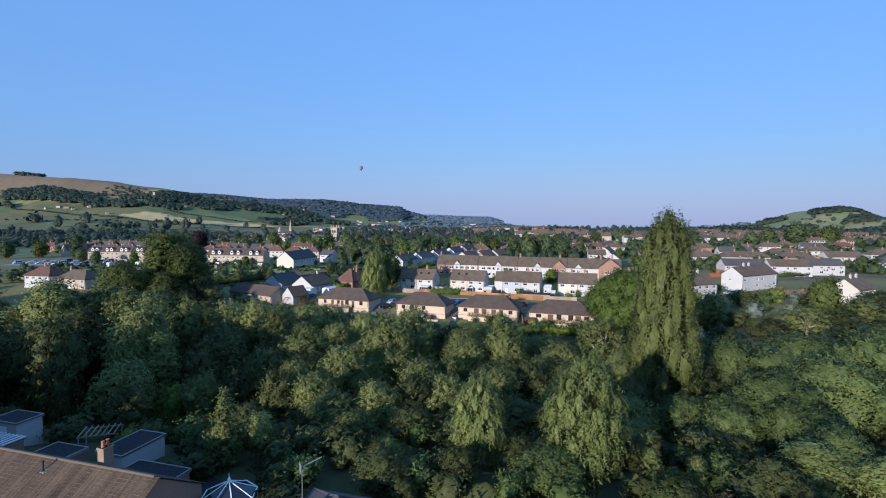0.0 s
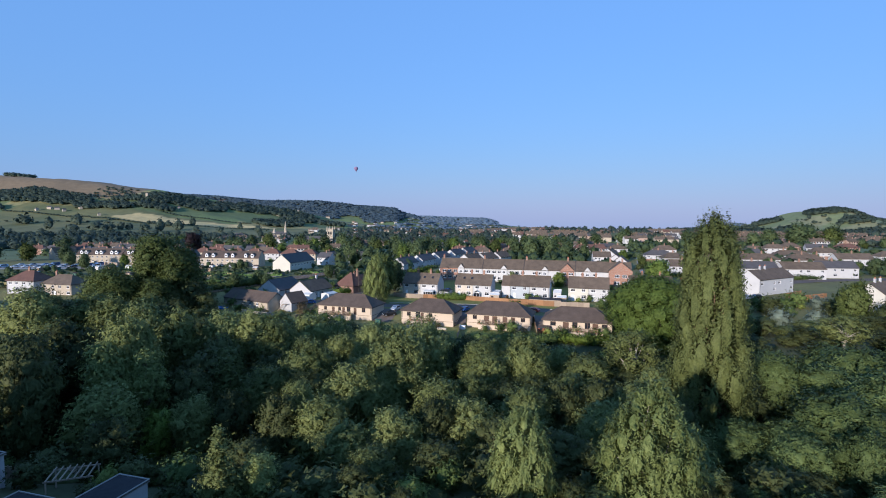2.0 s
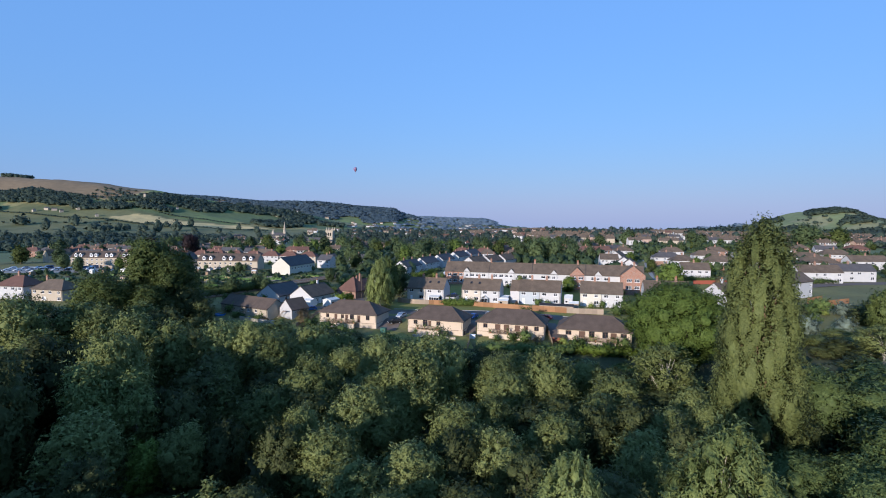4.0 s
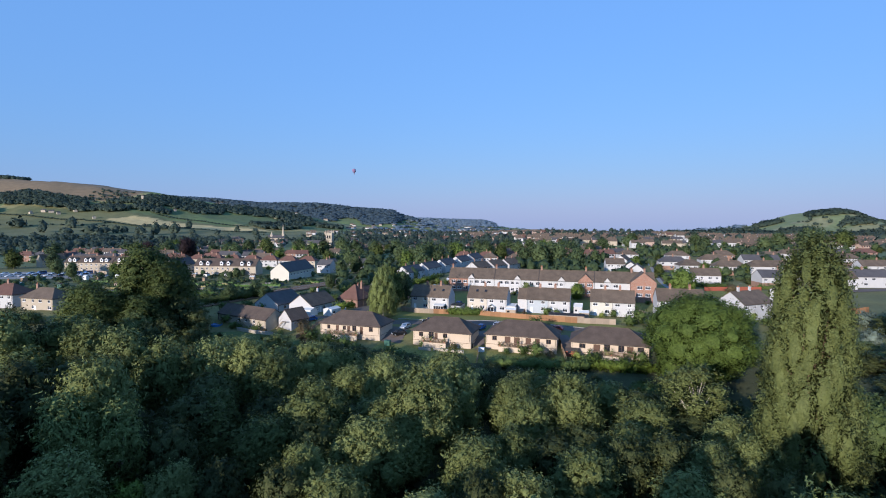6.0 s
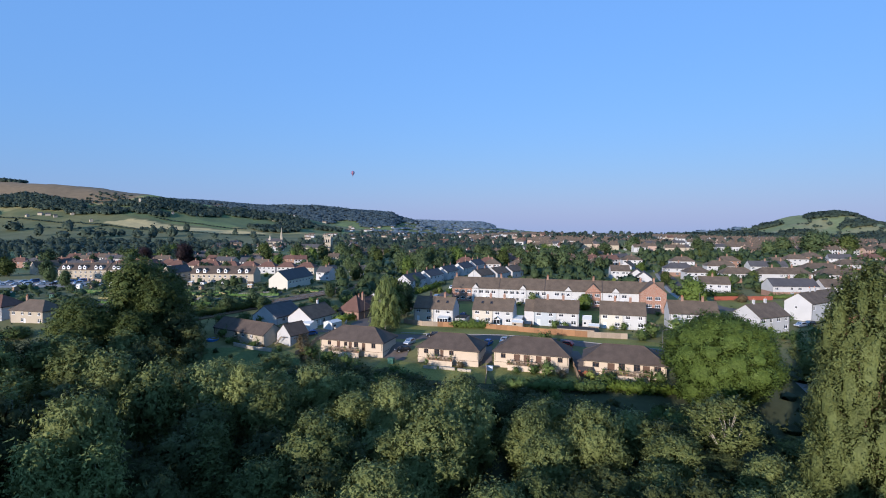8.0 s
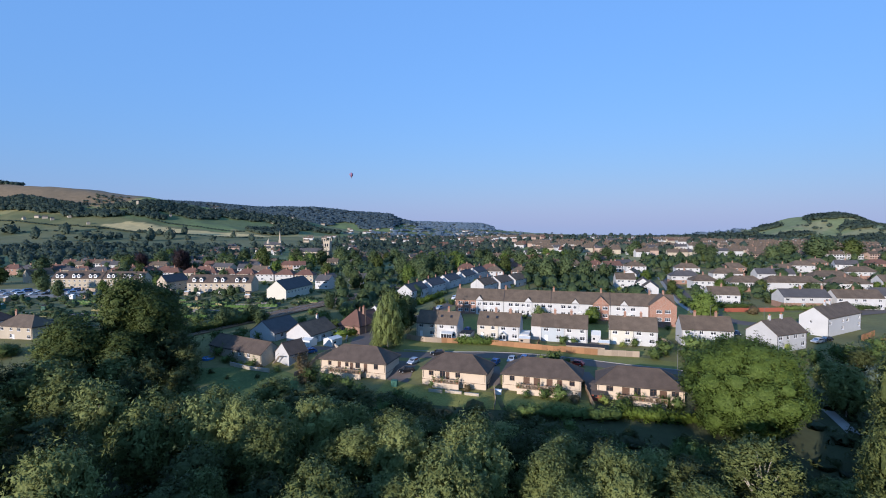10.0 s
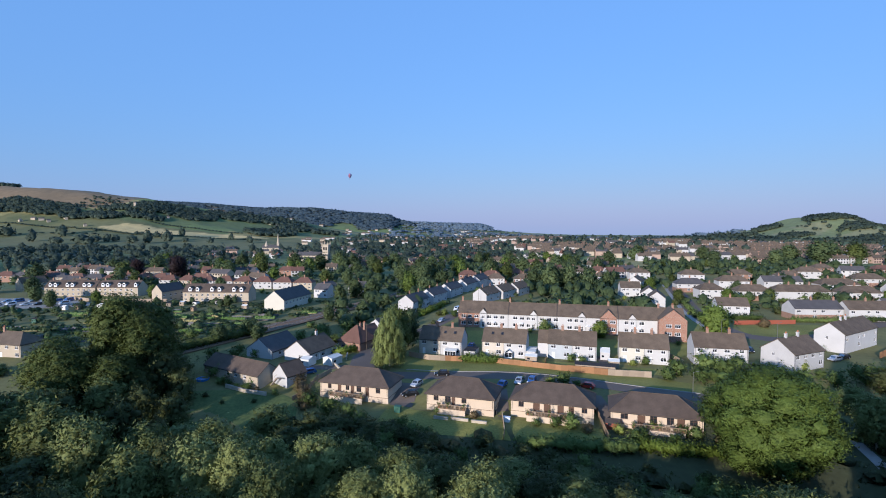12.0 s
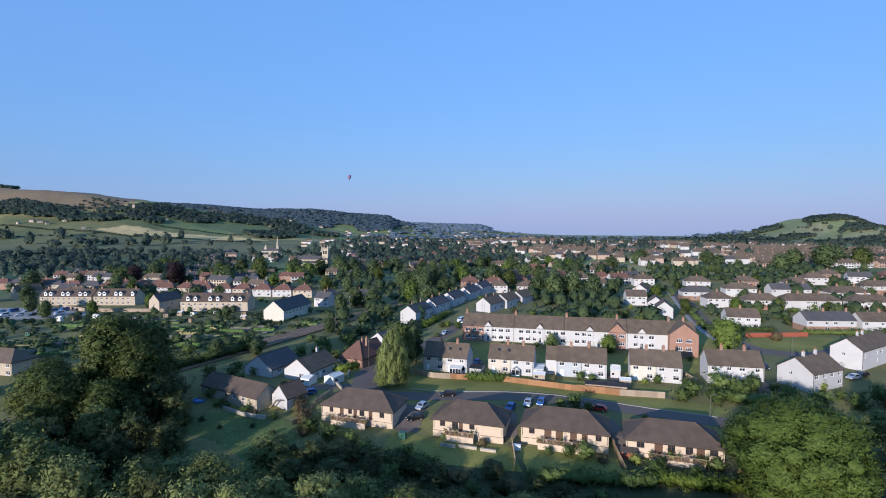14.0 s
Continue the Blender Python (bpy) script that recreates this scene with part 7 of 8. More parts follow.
for (ax, ay), (bx, by) in zip(RAIL[1:], RAIL[2:]):
    d = Vector((bx - ax, by - ay))
    n = int(d.length / 0.75)
    d.normalize()
    q = Vector((-d.y, d.x))
    for i in range(n):
        for s in (-2.48, 2.48):
            c = Vector((ax, ay)) + d * (i * 0.75) + q * s
            z = ground_z(c.x, c.y) + 0.5
            e = [c + d * u * 0.12 + q * v * 1.25 for u, v in ((-1, -1), (1, -1), (1, 1), (-1, 1))]
            b.slab([(p.x, p.y, z + 0.08) for p in e], 0.2)
solid("sleepers", b, mat("weathered_sleeper", (0.15, 0.125, 0.10), 0.9, 0.3, 5, 0.5, 0.1), "concrete sleepers under the rails", "sleepers", kind="stuff")

# ---- allotments and yard ----
rp = random.Random(5)
M_SOIL = mat("dug_soil", (0.125, 0.100, 0.055), 0.95, 0.3, 3, 0.5, 0.3)
M_CROP = [mat("bed_" + n, c, 0.9, 0.35, 3, 0.5, 0.3) for n, c in (("cabbage", (0.10, 0.16, 0.05)), ("straw", (0.28, 0.24, 0.10)), ("beans", (0.07, 0.13, 0.03)), ("lavender", (0.16, 0.15, 0.14)))]


def plot(x, y, w, d, ang):
    gz = ground_z(x, y)
    t = thing("allotment_plot", pose(x, y, gz, 0, 0, ang), "dug allotment plot with rows of vegetables", "allotment", "allotment plots")
    part("soil", Build().box(-w / 2, -d / 2, -0.3, w / 2, d / 2, 0.10), M_SOIL, t)
    rows = int(d / 1.1)
    for i in range(rows):
        if rp.random() < 0.2:
            continue
        v = -d / 2 + (i + 0.5) * d / rows
        h = rp.choice((0.3, 0.4, 0.5, 0.9, 1.4))
        b = Build()
        n = int(w / 0.35)
        for k in range(n):
            u, f = -w / 2 + (k + 0.5) * w / n, rp.uniform(0.6, 1.1)
            b.v += [(u, v + a * 0.45 * f, 0.05 + c * h * f) for a, c in ((-0.7, 0), (-1, 0.5), (-0.4, 1), (0.4, 1), (1, 0.5), (0.7, 0))]
        b.f = [(k * 6 + i, k * 6 + i + 1, k * 6 + i + 7, k * 6 + i + 6) for k in range(n - 1) for i in range(5)]
        part("vegetable_ridge", b, rp.choice(M_CROP), t)


for i in range(9):
    for j in range(5):
        x, y = -190 + 13.0 * i + 3.2 * j, 232 + 14.5 * j - 1.2 * i
        rail = 0.535 * (y - 212) - 97
        if x > rail - 11 or rp.random() < 0.08 or math.hypot(x + 97, y - 180) < 16:
            continue
        plot(x, y, rp.uniform(8, 11.5), rp.uniform(6, 10.5), rp.uniform(-12, 4))


spots = []
for _ in range(1500):
    x, y = rp.uniform(-232, -62), rp.uniform(222, 318)
    rail = 0.535 * (y - 212) - 97
    if x > rail - 7 or y > 312 + (x + 160) * 0.05 or x < -200 and y > 288:
        continue
    k = noise.noise((x / 11, y / 9, 2))
    big = rp.random() < 0.07
    if k > -0.1 or big:
        spots.append((x, y, rp.uniform(2.0, 4.5) if big else rp.uniform(0.4, 1.5), rp.uniform(2.5, 5) if big else rp.uniform(1.0, 3.2)))
far_mass("allotment_greenery", spots, "rough grass, beans and shrubs between allotment plots", L_TOWN, 12, 34, category="plants")


def shed(x, y, ang, w, d, h, wall, roof, label, rise=0.5):
    gz = ground_z(x, y)
    s = thing("shed", pose(x, y, gz, 0, 0, ang), label, "shed", "garden sheds")
    b = Build()
    fr = lambda u, v, q: (u - w / 2, -d / 2 - q, v)
    facade(b, fr, w, h, [(w * 0.15, 0.9, w * 0.25, 0.6)], 0.04, low=-0.2)
    b.quad((-w / 2, d / 2, -0.2), (w / 2, d / 2, -0.2), (w / 2, d / 2, h), (-w / 2, d / 2, h))
    for q in (-1, 1):
        b.quad((q * w / 2, -d / 2, -0.2), (q * w / 2, d / 2, -0.2), (q * w / 2, d / 2, h), (q * w / 2, 0, h + rise), (q * w / 2, -d / 2, h))
    part("wall", b, wall, s)
    part("roof", roof_build(w, d, h, rise, "gable", 0.12, 0.1, 0.05), roof, s)
    part("door", Build().box(w * 0.05, -d / 2 - 0.03, 0.02, w * 0.4, -d / 2 - 0.005, h * 0.92), wall, s)
    part("pane", Build().box(-w / 2 + w * 0.15, -d / 2 + 0.02, 0.9, -w / 2 + w * 0.4, -d / 2 + 0.03, 1.5), M_GLASS, s)
    return s


M_GREEN = mat("green_sheet", (0.04, 0.13, 0.09), 0.5, 0.15, 5, 0.5, 0.0)
shed(-51.3, 194.0, -20, 3.0, 4.0, 2.1, M_SHEDW, M_SHEDW, "pale metal garden shed")
shed(-44.2, 195.2, 60, 4.6, 3.6, 2.2, M_SHEDW, M_SHEDW, "large pale sheeted shed beside the drive")
shed(16.5, 196.8, -17, 3.4, 2.6, 1.9, M_FENCE_O, M_SHEDW, "small pale garden shed")
shed(33.0, 187.0, -17, 11.0, 3.4, 1.9, M_FENCE_O, M_FLAT, "long low grey shed behind the fence", 0.4)
shed(39.6, 190.2, -17, 3.0, 2.6, 2.1, M_FENCE_O, M_SHEDW, "small open-fronted garden shed")
shed(25.6, 150.6, -17, 3.2, 2.2, 1.5, M_FENCE_R, M_FASCIA, "small red garden shed below the bungalow")
shed(40.2, 200.0, -17, 2.8, 4.2, 2.4, M_WHITE, M_SHEDW, "white outhouse between the houses", 1.0)
shed(-1.5, 203.5, -17, 3.6, 6.0, 2.3, M_WHITE, M_FLAT, "flat grey garage between the houses", 0.2)
shed(17.5, 203.0, -17, 3.4, 6.6, 2.3, M_WHITE, M_SHEDW, "white garage with pale roof between houses", 0.3)
for i, (x, y) in enumerate(((-222, 283), (-213, 284), (-196, 291), (-190, 292), (-182, 296), (-177, 297), (-150, 300), (-145, 304), (-138, 304), (-128, 306), (-112, 303), (-160, 262), (-131, 287), (-108, 292), (-206, 262), (-184, 258))):
    shed(x, y, rp.uniform(-30, 20), rp.uniform(1.8, 3.0), rp.uniform(1.6, 2.4), 1.9, rp.choice((M_FENCE_O, M_SHEDW, M_FENCE_O, M_TIMBER, M_GREEN)), rp.choice((M_FLAT, M_SHEDW, M_FASCIA)), "small weathered shed on the allotments", 0.35)
patch("yard", [(-262, 290), (-205, 296), (-182, 308), (-200, 314), (-226, 328), (-262, 330)], M_PAVE, "concrete parking yard", "yard", 0.06)


def car_build(paint, dark=False, van=False):
    c = thing("car", Matrix.Identity(4), "", "car")
    L, Wd = (4.9, 1.9) if van else (4.2, 1.75)
    h1, h2 = (1.0, 1.95) if van else (0.85, 1.45)
    side = [(-L / 2, 0.35), (-L / 2 + 0.05, h1 * 0.75), (-L / 2 + (0.5 if van else 1.0), h1), (-L / 2 + (1.1 if van else 1.65), h2), (L / 2 - (0.15 if van else 0.75), h2), (L / 2 - 0.12, h1), (L / 2, h1 * 0.9), (L / 2, 0.35), (L / 2 - 0.4, 0.25), (-L / 2 + 0.4, 0.25)]
    b = Build()
    n = len(side)
    w = [Wd / 2 * (0.82 if z > h1 + 0.1 else 0.98) for x, z in side]
    for s in (-1, 1):
        b.quad(*[(x, s * q, z) for (x, z), q in (zip(side, w) if s < 0 else reversed(list(zip(side, w))))])
    for i in range(n):
        j = (i + 1) % n
        b.quad((side[i][0], -w[i], side[i][1]), (side[i][0], w[i], side[i][1]), (side[j][0], w[j], side[j][1]), (side[j][0], -w[j], side[j][1]))
    part("body", b, paint, c)
    x0, x1 = side[2][0], side[3][0]
    part("windscreen", Build().quad((x0 + 0.12, -0.68, h1 + 0.07), (x0 + 0.12, 0.68, h1 + 0.07), (x1 - 0.04, 0.62, h2 - 0.05), (x1 - 0.04, -0.62, h2 - 0.05)), M_GLASS, c, m=pose(-0.03, 0, 0.03))
    for s in (-1, 1):
        part("side_window", Build().quad((x1 - 0.25, s * Wd / 2 * 0.98, h1 + 0.08), (L / 2 - 0.5, s * Wd / 2 * 0.97, h1 + 0.08), (L / 2 - 0.9, s * Wd / 2 * 0.86, h2 - 0.09), (x1 + 0.1, s * Wd / 2 * 0.86, h2 - 0.09)), M_GLASS, c, m=pose(0, s * 0.01, 0))
        part("headlight", Build().box(-L / 2 - 0.02, s * 0.62 - 0.16, 0.55, -L / 2 + 0.06, s * 0.62 + 0.16, 0.68), M_UPVC, c)
        for x in (-L * 0.31, L * 0.30):
            wh = part("wheel", Build().tube((x, s * (Wd / 2 - 0.16), 0.31), (x, s * (Wd / 2 + 0.01), 0.31), 0.31, 0.31, 12), M_RUBBER, c)
            part("rim", Build().tube((x, s * (Wd / 2 + 0.005), 0.31), (x, s * (Wd / 2 + 0.025), 0.31), 0.19, 0.17, 10), M_METAL, wh)
    return c


PAINT = {n: mat(n + "_car_paint", c, 0.25, 0.04, 3, 0.5, 0.0, metal=0.3, spec=0.6) for n, c in (("silver", (0.45, 0.47, 0.5)), ("black", (0.015, 0.016, 0.02)), ("blue", (0.04, 0.12, 0.32)), ("red", (0.4, 0.04, 0.03)), ("white", (0.75, 0.75, 0.74)), ("pale_blue", (0.30, 0.42, 0.55)))}
CARS = {}


def car(colour, x, y, ang, van=False, where="on the drive"):
    key = (colour, van)
    m = pose(x, y, ground_z(x, y) + 0.08, 0, 0, ang)
    if key not in CARS:
        CARS[key] = car_build(PAINT[colour], van=van)
        CARS[key].matrix_basis = m
        c = CARS[key]
    else:
        c = copy_thing(CARS[key], m)
    if van:
        c.name = "van"
    return tagged(c, f"{colour.replace('_', ' ')} {'van' if van else 'car'} parked {where}", "van" if van else "car", "parked cars")


for colour, x, y, a, where in (("black", -11.1, 182.9, 2, "beside the grass verge"), ("silver", -17.8, 174.0, 62, "between the bungalows"), ("black", -19.2, 168.4, 20, "between the bungalows"), ("blue", 4.4, 173.0, 62, "between the bungalows"), ("silver", 9.4, 176.0, 66, "behind the bungalow"), ("blue", 12.9, 176.6, 66, "behind the bungalow"),
                               ("red", 26.2, 172.0, -30, "on the street"), ("blue", -48.8, 184.8, 30, "on the cottage drive"), ("silver", -46, 215.8, 10, "by the brick cottage"), ("red", -49, 206, 60, "by the white cottage"), ("blue", -46.6, 207.4, 60, "by the white cottage"), ("blue", -1.0, 212.6, 70, "on the house drive"), ("silver", 105.4, 190.6, 20, "by the long house"), ("black", 109.6, 192.6, 20, "by the long house"),
                               ("black", 101, 246, 68, "on the estate road"), ("silver", -11, 252, 62, "on the lane"), ("white", -2, 272, 65, "on the lane"), ("black", 2.5, 284, 65, "on the lane"), ("silver", 10, 310, 68, "on the lane"), ("black", 84.5, 205, 75, "beside the side road"), ("black", 86.5, 201, 75, "beside the side road"), ("blue", 84, 156, 20, "under the trees")):
    car(colour, x, y, a, where=where)
car("white", -3.5, 276, 65, True, "on the lane")
for i in range(18):
    car(rp.choice(("white", "silver", "blue", "black", "pale_blue", "white")), -258 + 6.2 * (i % 9) + rp.uniform(-0.5, 0.5), 300 + 13 * (i // 9) + 0.9 * (i % 9) + rp.uniform(-0.5, 0.5), rp.uniform(55, 75), i % 4 == 0, "in the yard")

# ---- things on the bungalow decks and drives ----
def garden_table(x, y, z, ang, label="round timber garden table on the deck"):
    t = thing("garden_table", pose(x, y, z, 0, 0, ang), label, "table", "deck tables")
    part("tabletop", Build().tube((0, 0, 0.70), (0, 0, 0.74), 0.55, 0.55, 14), M_FENCE_O, t)
    part("pedestal", Build().tube((0, 0, 0.04), (0, 0, 0.70), 0.05, 0.05, 8), M_FENCE_O, t)
    part("foot", Build().tube((0, 0, 0), (0, 0, 0.04), 0.3, 0.26, 12), M_FENCE_O, t)
    for i in range(4):
        a = 90 * i + 30
        c = thing("garden_chair", pose(x, y, z, 0, 0, ang + a) @ pose(0.95, 0, 0, 0, 0, 90), "pale slatted garden chair at the deck table", "chair", "deck chairs")
        part("seat", Build().box(-0.24, -0.24, 0.40, 0.24, 0.24, 0.44), M_FENCE_O, c)
        part("backrest", Build().box(-0.24, -0.26, 0.46, 0.24, -0.22, 0.88), M_FENCE_O, c)
        for sx in (-1, 1):
            for sy in (-1, 1):
                part("leg", Build().box(sx * 0.21 - 0.025, sy * 0.21 - 0.025, 0, sx * 0.21 + 0.025, sy * 0.21 + 0.025, 0.40), M_FENCE_O, c)


def planter(x, y, z, h=0.9):
    p = thing("potted_shrub", pose(x, y, z), "small green shrub in a terracotta pot", "plant", "potted shrubs")
    part("pot", Build().lathe([(0.16, 0), (0.22, 0.3), (0.25, 0.32), (0.25, 0.38), (0.05, 0.38)], 10), M_POT, p)
    lb = [(0, 0, 0.55, 0.24, 0.24, 0.26), (0.1, 0.08, 0.72, 0.2, 0.2, 0.22), (-0.1, -0.06, 0.8, 0.18, 0.18, 0.2)]
    part("crown", crown_mesh("crown", lb, 160, 0.14, L_OAK, np.random.default_rng(int(x * 10) % 97), core=0.75), None, p, m=Matrix.Diagonal((1, 1, h / 0.9, 1)))


def bin_box(name, x, y, w, d, h, ang, material, label, category):
    t = thing(name, pose(x, y, ground_z(x, y), 0, 0, ang), label, category)
    part("body", Build().box(-w / 2, -d / 2, -0.2, w / 2, d / 2, h - 0.12), material, t)
    part("lid", Build().box(-w / 2 - 0.04, -d / 2 - 0.04, h - 0.118, w / 2 + 0.04, d / 2 + 0.04, h), material, t)


def on_deck(x, y, L, u, out, z, ang=-17.5):
    a = radians(ang)
    return x + u * math.cos(a) + out * math.sin(a), y + u * math.sin(a) - out * math.cos(a), z


for bx, by, bz, us, ps in ((-42.2, 171.0, -0.22, (6.0, 10.8), (4.1, 8.4, 12.4)), (-14.8, 161.9, -0.22, (7.6,), (3.6, 9.5, 5.6)), (4.6, 157.6, -0.22, (6.2, 11.4), (4.1, 8.9, 12.8)), (25.4, 151.4, -0.62, (7.0, 12.2), (4.6, 9.6, 14.2))):
    for u in us:
        garden_table(*on_deck(bx, by, 0, u, 1.15, bz), 17 * u)
    for u in ps:
        planter(*on_deck(bx, by, 0, u, 1.9, bz), 0.8 + (u % 1) * 0.6)
for ua, ub, out in ((3.2, 6.6, 4.6), (7.2, 11.2, 4.2), (12.0, 15.4, 4.4)):
    garden_wall([on_deck(-14.8, 161.9, 0, ua, out, 0)[:2], on_deck(-14.8, 161.9, 0, ub, out, 0)[:2]], 0.7, "low pale block wall below the bungalow deck")
bin_box("water_tank", -21.6, 160.4, 1.5, 1.1, 1.5, -17, M_GREEN, "green plastic oil tank beside the bungalow", "tank")
bin_box("storage_box", 3.2, 154.4, 1.5, 0.8, 1.1, -17, M_UPVC, "white garden storage box by the bungalow", "storage box")
bin_box("wheelie_bin", 1.2, 158.4, 0.6, 0.7, 1.1, -17, M_GUTTER, "black wheeled bin beside the bungalow", "bin")
bin_box("wheelie_bin", -45.2, 180.6, 0.6, 0.7, 1.1, 20, M_GUTTER, "black wheeled bin by the cottage drive", "bin")
fence([(120.6, 192.6), (131.0, 199.8)], 2.0, (M_FENCE,), "stepped orange board fence by the long house")

# poles
M_LAMP = mat("dull_grey_post", (0.13, 0.13, 0.12), 0.7, 0.15, 6, 0.6, 0.0)


def pole(x, y, h, label, name="street_lamp", arm=True):
    gz = ground_z(x, y)
    p = thing(name, pose(x, y, gz), label, "pole", name + "s")
    part("post", Build().tube((0, 0, -0.3), (0, 0, h), 0.09, 0.05, 8), M_LAMP if arm else M_BARK, p)
    if arm:
        part("arm", Build().tube((0, 0, h), (0.9, 0, h + 0.25), 0.04, 0.03, 6), M_LAMP, p)
        part("lantern", Build().box(0.8, -0.12, h + 0.18, 1.3, 0.12, h + 0.30), M_LAMP, p)
    else:
        part("crossbar", Build().box(-0.8, -0.06, h - 0.6, 0.8, 0.06, h - 0.48), M_BARK, p)


pole(50.3, 165.2, 6.0, "grey street lamp beside the verge")
pole(86.9, 217.7, 7.0, "grey street lamp by the grass")
pole(101, 209.5, 7.5, "grey street lamp in the road bend")
pole(8, 296, 6.5, "grey street lamp on the lane")
pole(116, 322, 6.5, "grey street lamp on the estate road")
pole(-36.3, 211.5, 9.0, "dark wooden telegraph pole by the lane", "telegraph_pole", False)
pole(110, 300, 8.0, "dark wooden telegraph pole by the hedge", "telegraph_pole", False)
pole(-84, 234, 5.0, "pale signal post by the railway", "signal_post", True)

# ---- near gardens at the start of the flight ----
NZ = 2.9
def near_roof_house():
    ang = -15.0
    L, D, H, rise = 30.0, 9.0, 3.3, 2.8
    gx, gy = -20.3, 42.3
    cx, cy = gx - math.cos(radians(ang)) * L / 2, gy - math.sin(radians(ang)) * L / 2
    h = thing("near_house", pose(cx, cy, NZ, 0, 0, ang), "low house with a lichened tan tiled roof and brick chimney", "house")
    b = Build().box(-L / 2, -D / 2, -2, L / 2, D / 2, H - 0.06)
    for s in (-1, 1):
        b.quad((s * L / 2, -D / 2, H - 0.06), (s * L / 2, D / 2, H - 0.06), (s * L / 2, 0, H + rise - 0.06))
    part("wall", b, M_BRICKF, h)
    over, pitch = 0.4, rise / (D / 2)
    slope = math.hypot(D / 2 + over, rise + over * pitch)
    n = 18
    for s in (-1, 1):
        for i in range(n):
            r = Build()
            f0, f1 = i / n, min(1.0, (i + 1.12) / n)
            y0, y1 = s * (D / 2 + over) * (1 - f0), s * (D / 2 + over) * (1 - f1)
            z0, z1 = H - over * pitch + (rise + over * pitch) * f0 + 0.075, H - over * pitch + (rise + over * pitch) * f1 + 0.025
            k = int((L + 0.4) / 0.28)
            for j in range(k):
                x0, x1 = -L / 2 - 0.2 + j * (L + 0.4) / k, -L / 2 - 0.2 + (j + 1) * (L + 0.4) / k
                lift = 0.012 * math.sin(j * 12.9 + i * 4.7) + 0.014
                r.quad((x0, y0, z0 + lift), (x0 + (x1 - x0) * 0.55, y0, z0 + lift + 0.016), (x0 + (x1 - x0) * 0.55, y1, z1 + 0.016), (x0, y1, z1))
                r.quad((x0 + (x1 - x0) * 0.55, y0, z0 + lift + 0.016), (x1, y0, z0 + lift), (x1, y1, z1), (x0 + (x1 - x0) * 0.55, y1, z1 + 0.016))
                r.quad((x0, y0, z0 + lift), (x1, y0, z0 + lift), (x1, y0, z0 - 0.03), (x0, y0, z0 - 0.03))
            part("tile_course", r, M_NEAR, h)
    for i in range(int(L / 0.45)):
        part("ridge_tile", RIDGE, None, h, m=pose(-L / 2 + i * 0.45, 0, H + rise + 0.03))
    ch = part("chimney", Build().box(-0.32, -0.45, -1.6, 0.32, 0.45, 0.9).box(-0.38, -0.5, 0.75, 0.38, 0.5, 0.9), M_CHIM, h, "buff brick chimney with red pots", m=pose(L / 2 - 6.5, 1.1, H + rise + 0.25))
    for v in (-0.2, 0.22):
        part("chimney_pot", Build().lathe([(0.15, 0), (0.12, 0.2), (0.12, 0.4), (0.15, 0.44), (0.13, 0.52)], 10, (0, v, 0.9)), M_POT, ch)
    vp = part("vent_pipe", Build().tube((0, 0, -0.3), (0, 0, 0.8), 0.07, 0.07, 8).lathe([(0.11, 0.75), (0.11, 0.9)], 8), M_GUTTER, h, m=pose(L / 2 - 10.6, -1.0, H + rise - 0.6))
    part("flashing", Build().box(-0.22, -0.25, -0.06, 0.22, 0.2, 0.0), M_METAL, vp, m=pose(0, 0, 0.03, 32))
    return h


M_NEAR = mat("lichened_tan_tiles", (0.078, 0.052, 0.035), 0.9, 0.4, 5.0, 0.6, 0.3, island=0.7, second=(0.112, 0.078, 0.050))
M_CHIM = brick_mat("buff_chimney_brick", (0.30, 0.20, 0.125), (0.28, 0.24, 0.20))
RIDGE = Build().tube((0, 0, 0), (0.44, 0, 0), 0.13, 0.12, 8).mesh("ridge_tile", mat("pale_ridge_tiles", (0.13, 0.105, 0.08), 0.9, 0.3, 6, 0.8, 0.2))
near_roof_house()


def flat_roof_garage(x, y, ang, w, d, h, label, wall=None):
    g = thing("flat_roof_garage", pose(x, y, NZ - 0.3, 0, 0, ang), label, "garage", "garden garages")
    part("wall", Build().box(-w / 2 + 0.15, -d / 2 + 0.15, -1, w / 2 - 0.15, d / 2 - 0.15, h), wall or M_BRICKF, g)
    part("roof", Build().box(-w / 2, -d / 2, h + 0.005, w / 2, d / 2, h + 0.12), M_FLAT, g)
    for a, c, e, f in ((-w / 2, -d / 2, w / 2, -d / 2 + 0.12), (-w / 2, d / 2 - 0.12, w / 2, d / 2), (-w / 2, -d / 2 + 0.12, -w / 2 + 0.12, d / 2 - 0.12), (w / 2 - 0.12, -d / 2 + 0.12, w / 2, d / 2 - 0.12)):
        part("fascia", Build().box(a, c, h - 0.08, e, f, h + 0.2), M_PAVE, g)
    part("door", Build().box(-0.5, -d / 2 + 0.10, 0, 0.5, -d / 2 + 0.145, 2.0), M_UPVC, g)


flat_roof_garage(-31.6, 56.5, -15, 3.6, 5.6, 2.4, "white flat-roofed garage with pale edges", M_WHITE)
flat_roof_garage(-26.4, 51.4, -15, 6.4, 3.2, 1.9, "wide flat-roofed garden building in shade")
flat_roof_garage(-38.6, 55.4, -15, 4.4, 3.0, 1.9, "low flat-roofed extension with white trim")
flat_roof_garage(-49.4, 62.6, -15, 4.4, 3.2, 2.5, "pale flat-roofed garage at the garden end", M_GREYR)
flat_roof_garage(-47.6, 58.6, -15, 3.8, 2.4, 1.5, "low slatted car port")
cp = thing("car_port_canopy", pose(-47.6, 58.6, NZ - 0.3, 0, 0, -15), "white slatted canopy on the low car port", "canopy")
